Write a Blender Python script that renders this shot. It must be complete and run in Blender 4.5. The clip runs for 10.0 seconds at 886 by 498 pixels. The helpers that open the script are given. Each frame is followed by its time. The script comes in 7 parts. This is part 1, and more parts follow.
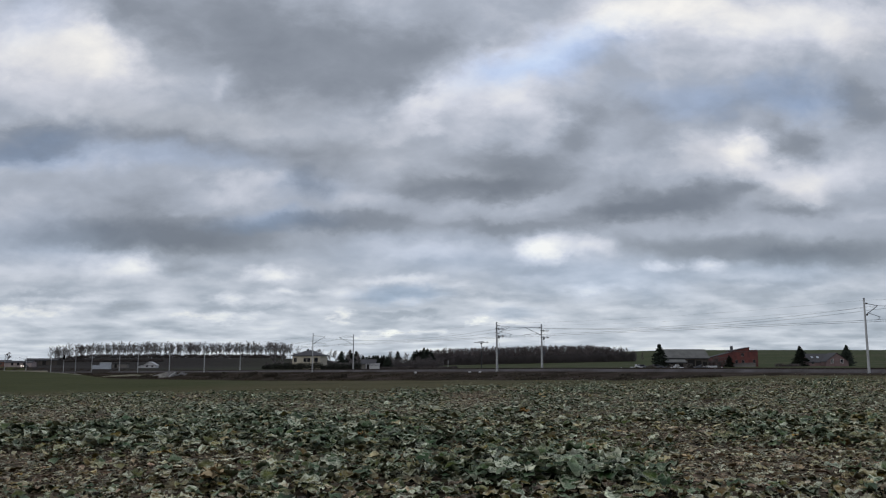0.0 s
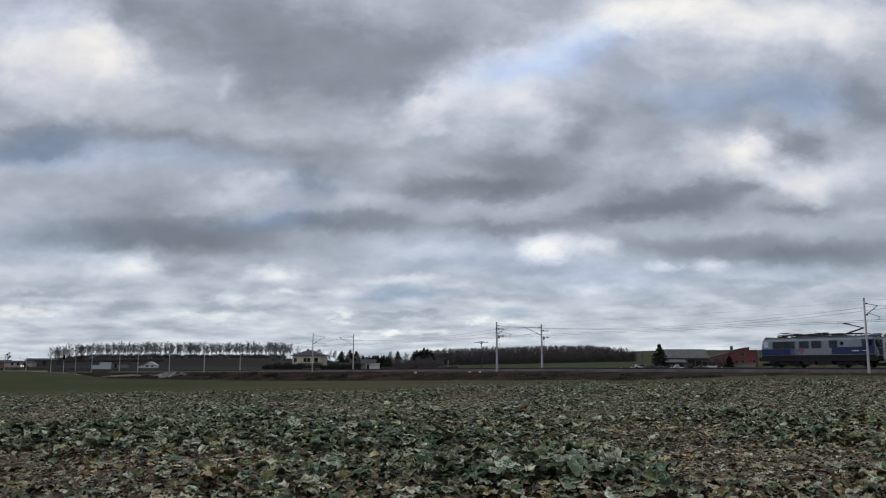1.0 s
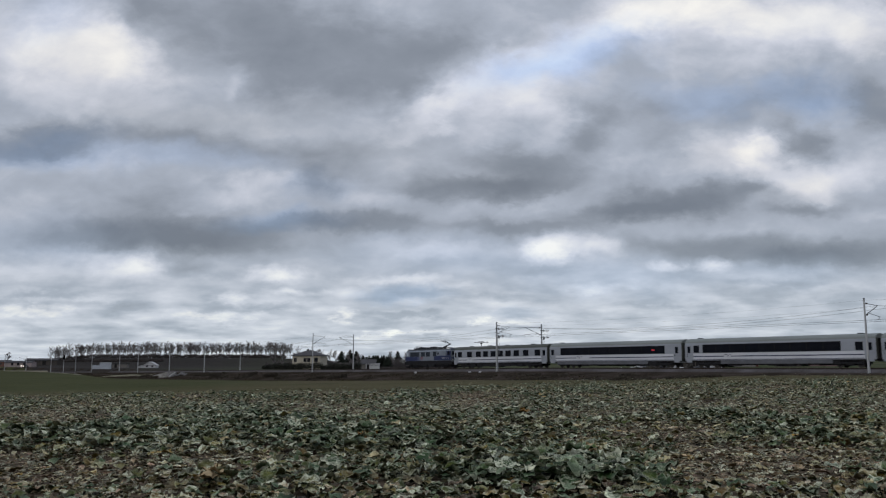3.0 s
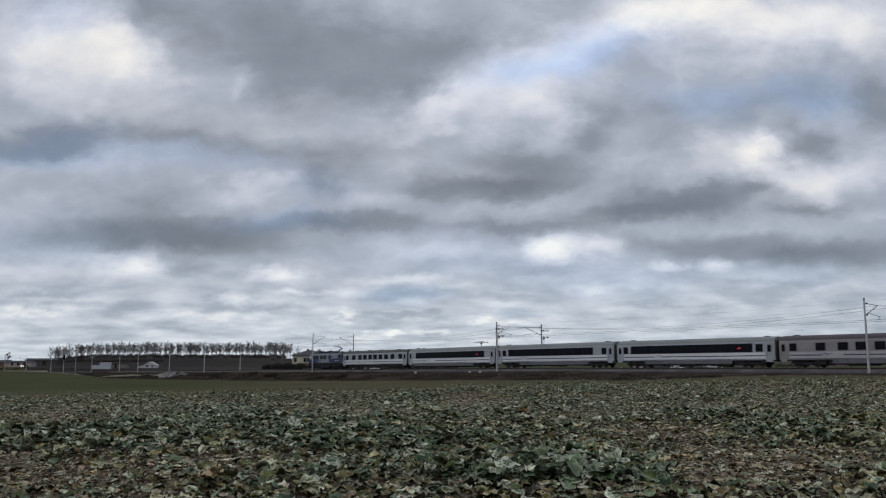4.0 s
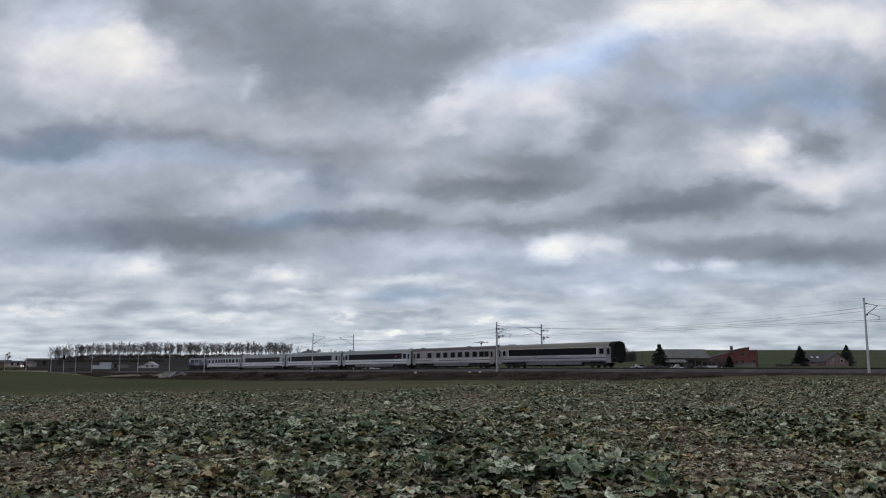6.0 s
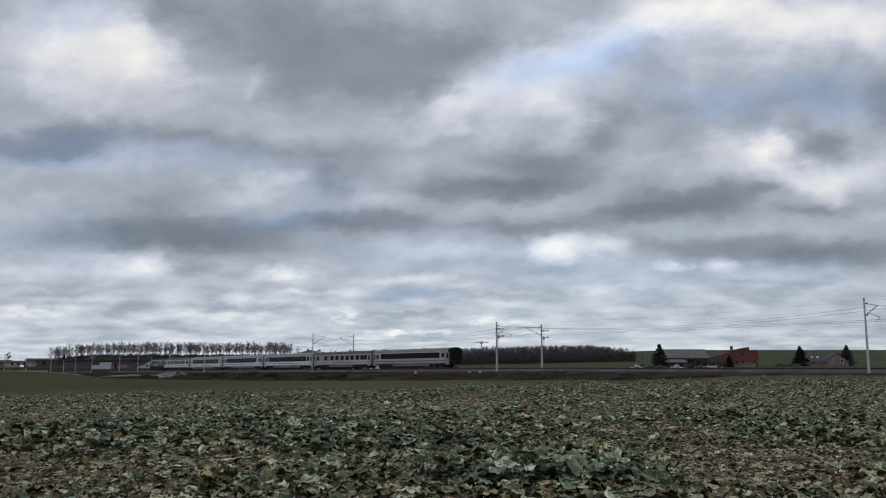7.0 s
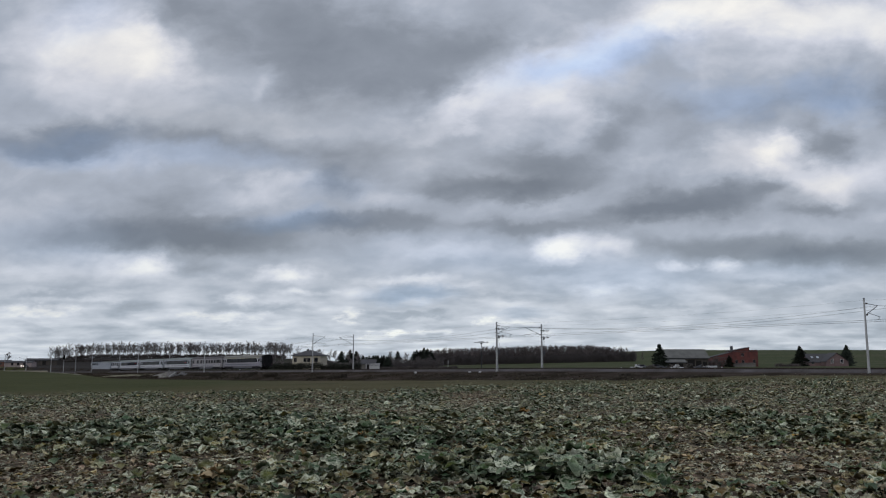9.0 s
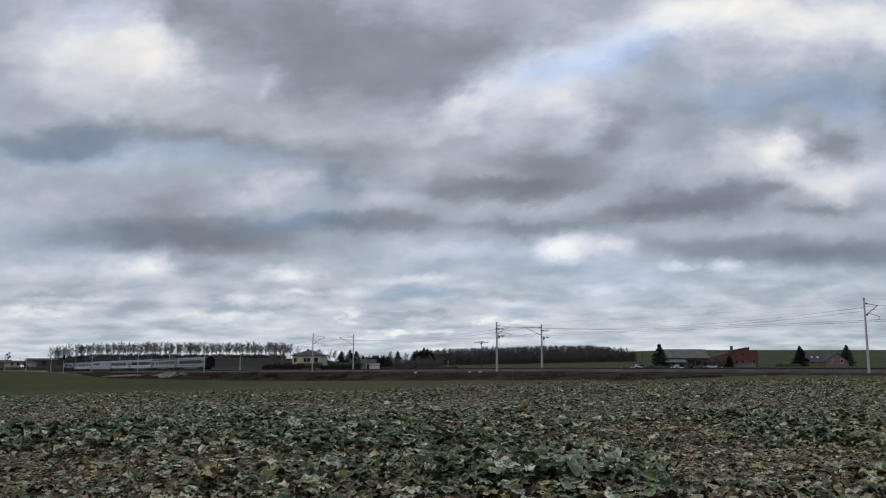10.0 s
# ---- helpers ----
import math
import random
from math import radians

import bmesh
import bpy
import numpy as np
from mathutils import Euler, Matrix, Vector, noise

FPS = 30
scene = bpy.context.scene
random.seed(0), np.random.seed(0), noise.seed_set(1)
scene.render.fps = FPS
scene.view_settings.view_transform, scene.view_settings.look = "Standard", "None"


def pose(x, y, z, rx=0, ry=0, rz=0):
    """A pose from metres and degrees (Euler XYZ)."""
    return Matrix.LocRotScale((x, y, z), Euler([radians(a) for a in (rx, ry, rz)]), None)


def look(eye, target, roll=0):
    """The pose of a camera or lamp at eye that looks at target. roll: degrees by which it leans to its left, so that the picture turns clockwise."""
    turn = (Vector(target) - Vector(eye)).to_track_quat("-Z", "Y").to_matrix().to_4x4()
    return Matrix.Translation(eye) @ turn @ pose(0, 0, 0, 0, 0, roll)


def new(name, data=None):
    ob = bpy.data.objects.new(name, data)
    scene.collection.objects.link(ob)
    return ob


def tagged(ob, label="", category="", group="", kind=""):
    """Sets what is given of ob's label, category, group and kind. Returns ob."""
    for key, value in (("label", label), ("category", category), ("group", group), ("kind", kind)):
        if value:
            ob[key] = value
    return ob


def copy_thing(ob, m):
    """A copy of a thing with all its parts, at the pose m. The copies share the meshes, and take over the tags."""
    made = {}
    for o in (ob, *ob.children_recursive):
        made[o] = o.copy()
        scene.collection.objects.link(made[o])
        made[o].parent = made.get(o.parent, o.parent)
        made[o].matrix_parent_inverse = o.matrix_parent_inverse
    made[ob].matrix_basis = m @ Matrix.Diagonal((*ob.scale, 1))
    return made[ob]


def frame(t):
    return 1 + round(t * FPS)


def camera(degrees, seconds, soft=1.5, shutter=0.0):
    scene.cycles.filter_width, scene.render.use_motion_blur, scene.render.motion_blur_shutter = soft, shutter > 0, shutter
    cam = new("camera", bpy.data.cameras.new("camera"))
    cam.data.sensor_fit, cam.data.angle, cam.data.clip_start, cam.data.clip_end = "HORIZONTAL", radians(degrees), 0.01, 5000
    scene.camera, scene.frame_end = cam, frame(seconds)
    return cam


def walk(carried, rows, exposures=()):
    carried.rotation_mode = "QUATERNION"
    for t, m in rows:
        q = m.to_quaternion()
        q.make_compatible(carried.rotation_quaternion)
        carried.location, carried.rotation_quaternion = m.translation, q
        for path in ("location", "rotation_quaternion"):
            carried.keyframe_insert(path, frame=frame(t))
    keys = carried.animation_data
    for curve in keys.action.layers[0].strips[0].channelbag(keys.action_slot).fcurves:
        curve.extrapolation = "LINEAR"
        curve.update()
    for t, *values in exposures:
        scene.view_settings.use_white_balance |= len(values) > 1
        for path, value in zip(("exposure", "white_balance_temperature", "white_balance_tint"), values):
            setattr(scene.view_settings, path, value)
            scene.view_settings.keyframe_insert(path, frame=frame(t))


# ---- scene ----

# ======== camera ========
EYE_Z = 1.5
cam = camera(56.94, 10.0, soft=1.2, shutter=0.15)
CAM_POSE = pose(0, 0, EYE_Z, 90 + 8.265, 0, 0)
walk(cam, [(0.0, CAM_POSE), (10.0, CAM_POSE)])

# ======== sky, sun ========
# an empty that the wind carries; the cloud pattern of the sky hangs on it
cloud_layer = new("cloud_layer")

world = bpy.data.worlds.new("overcast_sky")
world.use_nodes = True
scene.world = world
WT = world.node_tree
WT.nodes.clear()


def node(tree, kind, **values):
    n = tree.nodes.new(kind)
    for key, value in values.items():
        if key == "op":
            n.operation = value
        elif key == "clamp":
            n.use_clamp = value
    return n


def plug(tree, socket, value):
    if hasattr(value, "is_output"):
        tree.links.new(value, socket)
    elif value is not None:
        socket.default_value = value


def mth(tree, op, a, b=None, c=None, clamp=False):
    n = node(tree, "ShaderNodeMath", op=op, clamp=clamp)
    for i, value in enumerate((a, b, c)):
        if value is not None:
            plug(tree, n.inputs[i], value)
    return n.outputs[0]


def vmath(tree, op, a, b=None):
    n = node(tree, "ShaderNodeVectorMath", op=op)
    plug(tree, n.inputs[0], a)
    if b is not None:
        plug(tree, n.inputs[1], b)
    return n.outputs[0]


def vec(tree, x, y, z=0.0):
    n = node(tree, "ShaderNodeCombineXYZ")
    for i, value in enumerate((x, y, z)):
        plug(tree, n.inputs[i], value)
    return n.outputs[0]


def noise_of(tree, vector, scale, detail=4.0, rough=0.55, distort=0.0, colour=False):
    n = node(tree, "ShaderNodeTexNoise")
    plug(tree, n.inputs["Vector"], vector)
    n.inputs["Scale"].default_value = scale
    n.inputs["Detail"].default_value = detail
    n.inputs["Roughness"].default_value = rough
    n.inputs["Distortion"].default_value = distort
    return n.outputs["Color" if colour else "Fac"]


def ramp(tree, fac, stops):
    n = node(tree, "ShaderNodeValToRGB")
    plug(tree, n.inputs[0], fac)
    e = n.color_ramp.elements
    while len(e) < len(stops):
        e.new(0.5)
    for el, (p, c) in zip(e, stops):
        el.position, el.color = p, (*c, 1)
    return n.outputs[0]


def mix(tree, fac, a, b, blend="MIX"):
    n = node(tree, "ShaderNodeMix")
    n.data_type, n.blend_type = "RGBA", blend
    plug(tree, n.inputs[0], fac)
    for s, value in ((n.inputs[6], a), (n.inputs[7], b)):
        plug(tree, s, (*value, 1) if isinstance(value, tuple) and len(value) == 3 else value)
    return n.outputs[2]


SUN_ELEV, SUN_TURN = radians(24), radians(215)
sky_tex = WT.nodes.new("ShaderNodeTexSky")
sky_tex.sky_type, sky_tex.sun_disc = "NISHITA", False
sky_tex.sun_elevation, sky_tex.sun_rotation = SUN_ELEV, SUN_TURN

tc = WT.nodes.new("ShaderNodeTexCoord")
tc_wind = WT.nodes.new("ShaderNodeTexCoord")
tc_wind.object = cloud_layer
sep = WT.nodes.new("ShaderNodeSeparateXYZ")
WT.links.new(tc.outputs["Generated"], sep.inputs[0])
drift = vmath(WT, "SUBTRACT", tc.outputs["Generated"], tc_wind.outputs["Object"])
sep_d = WT.nodes.new("ShaderNodeSeparateXYZ")
WT.links.new(drift, sep_d.inputs[0])
# bearing and height of a place in the sky
AHEAD = mth(WT, "MAXIMUM", sep.outputs[1], 0.05)
high = mth(WT, "DIVIDE", sep.outputs[2], AHEAD)
side = mth(WT, "SUBTRACT", mth(WT, "DIVIDE", sep.outputs[0], AHEAD), mth(WT, "MULTIPLY", high, sep_d.outputs[0]))
BANK0 = vec(WT, side, high)
up0 = mth(WT, "MAXIMUM", high, 0.0)
near_horizon = mth(WT, "SUBTRACT", 1.0, mth(WT, "MULTIPLY", high, 5.5), clamp=True)
puffs = vec(WT, mth(WT, "MULTIPLY", side, 8.5), mth(WT, "MULTIPLY", high, 13.0), 2.0)
layers = vec(WT, mth(WT, "MULTIPLY", side, 19.0), mth(WT, "MULTIPLY", mth(WT, "LOGARITHM", mth(WT, "ADD", up0, 0.045), 2.718), 5.6), 5.0)
billow_c = mix(WT, near_horizon, noise_of(WT, puffs, 1.0, 5.0, 0.55, 0.2, True), noise_of(WT, layers, 1.0, 5.0, 0.52, 0.1, True))
wob = vmath(WT, "SUBTRACT", billow_c, (0.5, 0.5, 0.5))
# far cloud edges are torn less, as seen from here, than those overhead
reach = mth(WT, "MULTIPLY_ADD", up0, 2.9, 0.10, clamp=True)
fray = vmath(WT, "SUBTRACT", noise_of(WT, vec(WT, mth(WT, "MULTIPLY", side, 26.0), mth(WT, "MULTIPLY", high, 40.0), 7.0), 1.0, 5.0, 0.6, 0.3, True), (0.5, 0.5, 0.5))
tear = vmath(WT, "ADD", vmath(WT, "MULTIPLY", wob, (0.12, 0.085, 0.0)), vmath(WT, "MULTIPLY", fray, (0.045, 0.03, 0.0)))
low_fray = vmath(WT, "SUBTRACT", noise_of(WT, vmath(WT, "MULTIPLY", layers, (1.7, 1.5, 1.0)), 1.0, 5.0, 0.62, 0.2, True), (0.5, 0.5, 0.5))
BANK0 = vmath(WT, "ADD", BANK0, vmath(WT, "MULTIPLY", vmath(WT, "MULTIPLY", low_fray, (0.13, 0.036, 0.0)), vec(WT, near_horizon, near_horizon, 0.0)))
BANK = vmath(WT, "ADD", BANK0, vmath(WT, "MULTIPLY", tear, vec(WT, mth(WT, "MULTIPLY_ADD", reach, 0.6, 0.3), reach, 0.0)))
sums = {"light": 0.0, "blue": 0.0, "warm": 0.0}


def bank(kind, x, h, rx, rh, turn, amount, soft=1.0):
    """A soft cloud bank (or gap): bearing and height as tangents, half width, half height, turn in degrees; soft: how slowly its rim fades."""
    m = WT.nodes.new("ShaderNodeMapping")
    m.vector_type = "TEXTURE"
    m.inputs["Location"].default_value = (x, h, 0)
    m.inputs["Rotation"].default_value = (0, 0, radians(turn))
    m.inputs["Scale"].default_value = (rx, rh, 1)
    WT.links.new(BANK, m.inputs["Vector"])
    g = WT.nodes.new("ShaderNodeTexGradient")
    g.gradient_type = "SPHERICAL"
    WT.links.new(m.outputs[0], g.inputs[0])
    s = WT.nodes.new("ShaderNodeMapRange")
    s.interpolation_type = "SMOOTHSTEP"
    s.inputs["From Max"].default_value = soft
    WT.links.new(g.outputs["Fac"], s.inputs[0])
    sums[kind] = mth(WT, "MULTIPLY_ADD", s.outputs[0], amount, sums[kind])


bank("light", -0.503, 0.398, 0.187, 0.095, -8, 0.3)
bank("light", -0.449, 0.414, 0.077, 0.047, -30, 0.16)
bank("light", -0.411, 0.380, 0.069, 0.051, 0, 0.16)
bank("light", -0.541, 0.425, 0.106, 0.069, 0, 0.1)
bank("light", -0.556, 0.487, 0.181, 0.053, 0, 0.06)
bank("light", -0.455, 0.331, 0.209, 0.042, 0, 0.06)
bank("light", -0.275, 0.309, 0.360, 0.054, 2, 0.045)
bank("light", -0.302, 0.440, 0.197, 0.093, -10, -0.23, 0.85)
bank("light", -0.119, 0.387, 0.217, 0.092, 12, -0.23, 0.85)
bank("light", -0.068, 0.346, 0.079, 0.034, 20, -0.115)
bank("light", -0.226, 0.357, 0.079, 0.045, 0, -0.092)
bank("light", -0.405, 0.463, 0.058, 0.039, -30, -0.115)
bank("light", -0.295, 0.358, 0.026, 0.034, 20, 0.1)
bank("light", -0.127, 0.479, 0.180, 0.039, 0, 0.05)
bank("light", -0.061, 0.456, 0.114, 0.043, 0, 0.06)
bank("light", -0.530, 0.286, 0.121, 0.035, 0, -0.297, 0.85)
bank("light", -0.395, 0.281, 0.171, 0.025, 0, -0.162)
bank("light", -0.259, 0.274, 0.157, 0.025, 0, -0.108)
bank("light", -0.159, 0.268, 0.107, 0.029, 0, -0.095)
bank("light", -0.450, 0.254, 0.145, 0.028, 4, 0.054)
bank("light", -0.322, 0.257, 0.068, 0.026, 0, 0.018)
bank("light", -0.497, 0.214, 0.085, 0.026, 0, 0.117)
bank("light", -0.531, 0.192, 0.076, 0.035, 0, 0.054)
bank("light", -0.243, 0.226, 0.076, 0.030, 16, 0.18)
bank("light", -0.313, 0.214, 0.085, 0.026, 6, 0.072)
bank("light", -0.257, 0.209, 0.127, 0.023, 0, 0.072)
bank("light", -0.169, 0.228, 0.042, 0.032, 0, -0.216, 0.85)
bank("light", -0.098, 0.209, 0.068, 0.021, 0, 0.135)
bank("light", -0.158, 0.192, 0.135, 0.019, 0, 0.018)
bank("light", -0.376, 0.207, 0.078, 0.022, 0, -0.108)
bank("light", -0.339, 0.167, 0.161, 0.034, -4, -0.297, 0.85)
bank("light", -0.458, 0.164, 0.098, 0.029, 0, -0.162)
bank("light", -0.192, 0.174, 0.105, 0.016, 0, -0.189)
bank("light", -0.101, 0.176, 0.112, 0.019, 0, -0.27, 0.85)
bank("light", -0.159, 0.246, 0.113, 0.019, 0, -0.135)
bank("light", 0.047, 0.349, 0.137, 0.076, 22, 0.26)
bank("light", -0.039, 0.309, 0.103, 0.034, 24, 0.216)
bank("light", 0.112, 0.327, 0.068, 0.063, 0, 0.17)
bank("light", 0.146, 0.414, 0.138, 0.043, 12, 0.2)
bank("light", 0.223, 0.448, 0.106, 0.043, 0, 0.14)
bank("light", 0.004, 0.429, 0.102, 0.035, 20, -0.069)
bank("light", -0.017, 0.272, 0.128, 0.023, 14, 0.054)
bank("light", 0.355, 0.452, 0.270, 0.054, 0, 0.24)
bank("light", 0.536, 0.437, 0.122, 0.052, 0, 0.2)
bank("light", 0.447, 0.414, 0.130, 0.034, 0, 0.08)
bank("light", 0.285, 0.346, 0.153, 0.038, -4, 0.02)
bank("light", 0.363, 0.323, 0.079, 0.030, 0, -0.138)
bank("light", 0.465, 0.349, 0.065, 0.045, 0, -0.092)
bank("light", 0.241, 0.316, 0.093, 0.030, 0, -0.135)
bank("light", 0.539, 0.335, 0.050, 0.045, 0, -0.253, 0.85)
bank("light", 0.176, 0.309, 0.043, 0.045, 0, -0.176)
bank("light", 0.104, 0.257, 0.114, 0.029, -6, -0.27, 0.85)
bank("light", 0.061, 0.221, 0.148, 0.025, 3, -0.351, 0.85)
bank("light", -0.038, 0.228, 0.064, 0.029, 0, -0.189)
bank("light", 0.161, 0.279, 0.064, 0.029, 0, -0.135)
bank("light", 0.261, 0.290, 0.057, 0.027, 0, -0.108)
bank("light", 0.128, 0.207, 0.102, 0.014, 14, 0.09)
bank("light", 0.053, 0.194, 0.093, 0.012, 4, 0.072)
bank("light", 0.346, 0.268, 0.111, 0.042, 4, 0.216)
bank("light", 0.385, 0.274, 0.053, 0.034, 20, 0.252)
bank("light", 0.307, 0.286, 0.047, 0.028, 0, 0.09)
bank("light", 0.436, 0.228, 0.068, 0.037, -10, 0.2)
bank("light", 0.485, 0.228, 0.085, 0.031, 14, 0.162)
bank("light", 0.526, 0.257, 0.077, 0.030, 14, 0.108)
bank("light", 0.453, 0.279, 0.043, 0.037, 0, -0.27, 0.85)
bank("light", 0.419, 0.299, 0.036, 0.022, 0, -0.162)
bank("light", 0.231, 0.254, 0.077, 0.023, 6, 0.09)
bank("light", 0.392, 0.338, 0.043, 0.022, 0, -0.046)
bank("light", 0.286, 0.207, 0.134, 0.030, 8, -0.324, 0.85)
bank("light", 0.194, 0.189, 0.120, 0.017, 4, -0.243)
bank("light", 0.379, 0.228, 0.050, 0.019, 0, -0.162)
bank("light", 0.441, 0.194, 0.070, 0.014, 0, -0.243)
bank("light", 0.095, 0.174, 0.140, 0.011, 0, -0.189, 0.85)
bank("light", 0.525, 0.192, 0.076, 0.021, 0, 0.09)
bank("light", 0.348, 0.174, 0.109, 0.017, 0, 0.063)
bank("light", 0.453, 0.171, 0.076, 0.014, 0, 0.045)
bank("light", 0.122, 0.146, 0.042, 0.029, 0, 0.306)
bank("light", 0.176, 0.152, 0.052, 0.022, 0, 0.234)
bank("light", 0.067, 0.146, 0.101, 0.020, 0, 0.09)
bank("light", -0.031, 0.146, 0.092, 0.019, 4, 0.144)
bank("light", -0.129, 0.146, 0.084, 0.014, 6, 0.045)
bank("light", 0.361, 0.146, 0.161, 0.027, 0, -0.297, 0.85)
bank("light", 0.486, 0.135, 0.133, 0.025, 0, -0.351, 0.85)
bank("light", 0.249, 0.153, 0.063, 0.021, 0, -0.162)
bank("light", 0.529, 0.157, 0.070, 0.018, 0, -0.068)
bank("light", 0.266, 0.125, 0.035, 0.011, 0, 0.242)
bank("light", 0.326, 0.126, 0.043, 0.014, 0, 0.286)
bank("light", 0.400, 0.104, 0.097, 0.008, 0, -0.108)
bank("light", -0.388, 0.152, 0.119, 0.016, 0, -0.135)
bank("light", -0.513, 0.152, 0.084, 0.018, 0, -0.108)
bank("light", -0.316, 0.122, 0.042, 0.017, 0, -0.162)
bank("light", -0.271, 0.118, 0.035, 0.015, 0, -0.108)
bank("light", -0.296, 0.139, 0.042, 0.015, 0, 0.054)
bank("light", -0.504, 0.116, 0.092, 0.019, 0, 0.11)
bank("light", -0.396, 0.122, 0.071, 0.025, 0, 0.286)
bank("light", -0.376, 0.128, 0.038, 0.012, 0, 0.132)
bank("light", -0.213, 0.113, 0.055, 0.015, 0, 0.308)
bank("light", -0.058, 0.108, 0.092, 0.010, 0, 0.22)
bank("light", -0.051, 0.089, 0.062, 0.010, 0, -0.135)
bank("light", -0.190, 0.091, 0.050, 0.009, 0, 0.22)
bank("light", -0.263, 0.086, 0.038, 0.011, 0, 0.242)
bank("light", -0.504, 0.072, 0.066, 0.010, 0, 0.242)
bank("light", -0.307, 0.066, 0.055, 0.007, 0, 0.176)
bank("light", -0.262, 0.061, 0.043, 0.013, 0, 0.242)
bank("light", -0.425, 0.083, 0.058, 0.009, 0, 0.132)
bank("light", -0.502, 0.090, 0.076, 0.008, 0, -0.162)
bank("light", -0.390, 0.076, 0.042, 0.011, 0, -0.095)
bank("light", -0.203, 0.073, 0.076, 0.007, 0, -0.135)
bank("light", -0.048, 0.065, 0.069, 0.008, 0, -0.189)
bank("light", -0.128, 0.090, 0.042, 0.012, 0, 0.066)
bank("light", -0.123, 0.062, 0.022, 0.016, 0, 0.242)
bank("light", -0.080, 0.043, 0.030, 0.008, 0, 0.308)
bank("light", -0.013, 0.044, 0.033, 0.008, 0, 0.242)
bank("light", -0.154, 0.045, 0.050, 0.008, 0, 0.055)
bank("light", -0.333, 0.045, 0.083, 0.006, 0, -0.041)
bank("light", 0.181, 0.099, 0.075, 0.010, 0, 0.154)
bank("light", 0.102, 0.118, 0.063, 0.010, 0, -0.108)
bank("light", 0.060, 0.086, 0.076, 0.008, 0, -0.108)
bank("light", 0.288, 0.076, 0.104, 0.008, 0, -0.121)
bank("light", 0.084, 0.067, 0.041, 0.008, 0, -0.081)
bank("light", 0.043, 0.057, 0.022, 0.008, 0, 0.242)
bank("light", 0.097, 0.055, 0.050, 0.007, 0, 0.154)
bank("light", 0.204, 0.062, 0.099, 0.008, 0, 0.055)
bank("light", 0.441, 0.090, 0.125, 0.011, 0, -0.081)
bank("light", 0.495, 0.062, 0.097, 0.011, 0, -0.068)
bank("light", 0.011, 0.100, 0.050, 0.007, 0, 0.11)
bank("blue", 0.156, 0.398, 0.138, 0.053, 10, 0.9)
bank("blue", 0.069, 0.372, 0.101, 0.045, 20, 0.5)
bank("blue", 0.328, 0.342, 0.151, 0.038, 0, 0.55)
bank("blue", 0.464, 0.342, 0.093, 0.045, 0, 0.7)
bank("blue", -0.515, 0.275, 0.157, 0.037, 0, 0.6)
bank("blue", -0.344, 0.257, 0.185, 0.029, 0, 0.35)
bank("blue", -0.213, 0.178, 0.119, 0.021, 0, 0.6)
bank("blue", -0.172, 0.225, 0.064, 0.036, 0, 0.3)
bank("blue", -0.051, 0.090, 0.090, 0.017, 0, 0.6)
bank("blue", 0.011, 0.139, 0.223, 0.043, 0, 0.25)
bank("blue", 0.206, 0.111, 0.209, 0.042, 0, 0.3)
bank("blue", 0.084, 0.067, 0.055, 0.011, 0, 0.2)
bank("blue", -0.479, 0.153, 0.182, 0.050, 0, 0.25)
bank("blue", -0.528, 0.456, 0.088, 0.054, 0, 0.25)
bank("blue", 0.415, 0.118, 0.139, 0.035, 0, 0.2)
bank("warm", -0.473, 0.387, 0.188, 0.076, 0, 1.0)
bank("warm", -0.325, 0.309, 0.300, 0.045, 0, 0.9)
bank("warm", 0.340, 0.452, 0.233, 0.046, 0, 0.8)
bank("warm", 0.549, 0.425, 0.102, 0.054, 0, 0.9)
bank("warm", 0.360, 0.268, 0.121, 0.040, 0, 1.0)
bank("warm", 0.442, 0.221, 0.078, 0.036, 0, 0.9)
bank("warm", 0.126, 0.140, 0.028, 0.021, 0, 0.6)
bank("warm", -0.103, 0.275, 0.157, 0.044, 0, 0.5)
bank("warm", -0.501, 0.072, 0.062, 0.008, 0, 0.8)
bank("warm", -0.307, 0.066, 0.048, 0.007, 0, 0.6)
bank("warm", -0.123, 0.061, 0.028, 0.015, 0, 0.6)
bank("warm", 0.068, 0.225, 0.156, 0.036, 0, 0.3)
bank("warm", -0.374, 0.153, 0.140, 0.036, 0, 0.3)
bank("light", -0.269, 0.160, 0.322, 0.050, 0, -0.12)
bank("light", 0.222, 0.196, 0.296, 0.043, 4, -0.1)
bank("light", -0.377, 0.225, 0.297, 0.044, 0, -0.06)
bank("light", 0.431, 0.146, 0.231, 0.050, 0, -0.08)
bank("light", -0.159, 0.272, 0.299, 0.044, 0, -0.06)
bank("light", 0.386, 0.357, 0.202, 0.060, 0, -0.05)
bank("light", 0.375, 0.433, 0.276, 0.093, 0, 0.1)
bank("light", 0.068, 0.228, 0.184, 0.044, 3, -0.12)
bank("light", -0.339, 0.164, 0.196, 0.043, -3, -0.1, 0.9)
bank("light", -0.119, 0.417, 0.240, 0.093, 0, -0.06)
bank("light", 0.279, 0.214, 0.162, 0.041, 8, -0.08)
bank("light", -0.059, 0.174, 0.211, 0.029, 0, -0.06)
bank("light", 0.127, 0.372, 0.144, 0.068, 0, 0.07)
bank("warm", 0.011, 0.254, 0.213, 0.051, 0, 0.3)
bank("light", 0.410, 0.250, 0.043, 0.029, 0, 0.12)
bank("light", 0.123, 0.147, 0.043, 0.027, 0, 0.16)
bank("light", 0.179, 0.153, 0.049, 0.018, 0, 0.08)
bank("light", -0.410, 0.174, 0.182, 0.043, 0, -0.06)
bank("light", -0.268, 0.146, 0.140, 0.021, 0, -0.06)
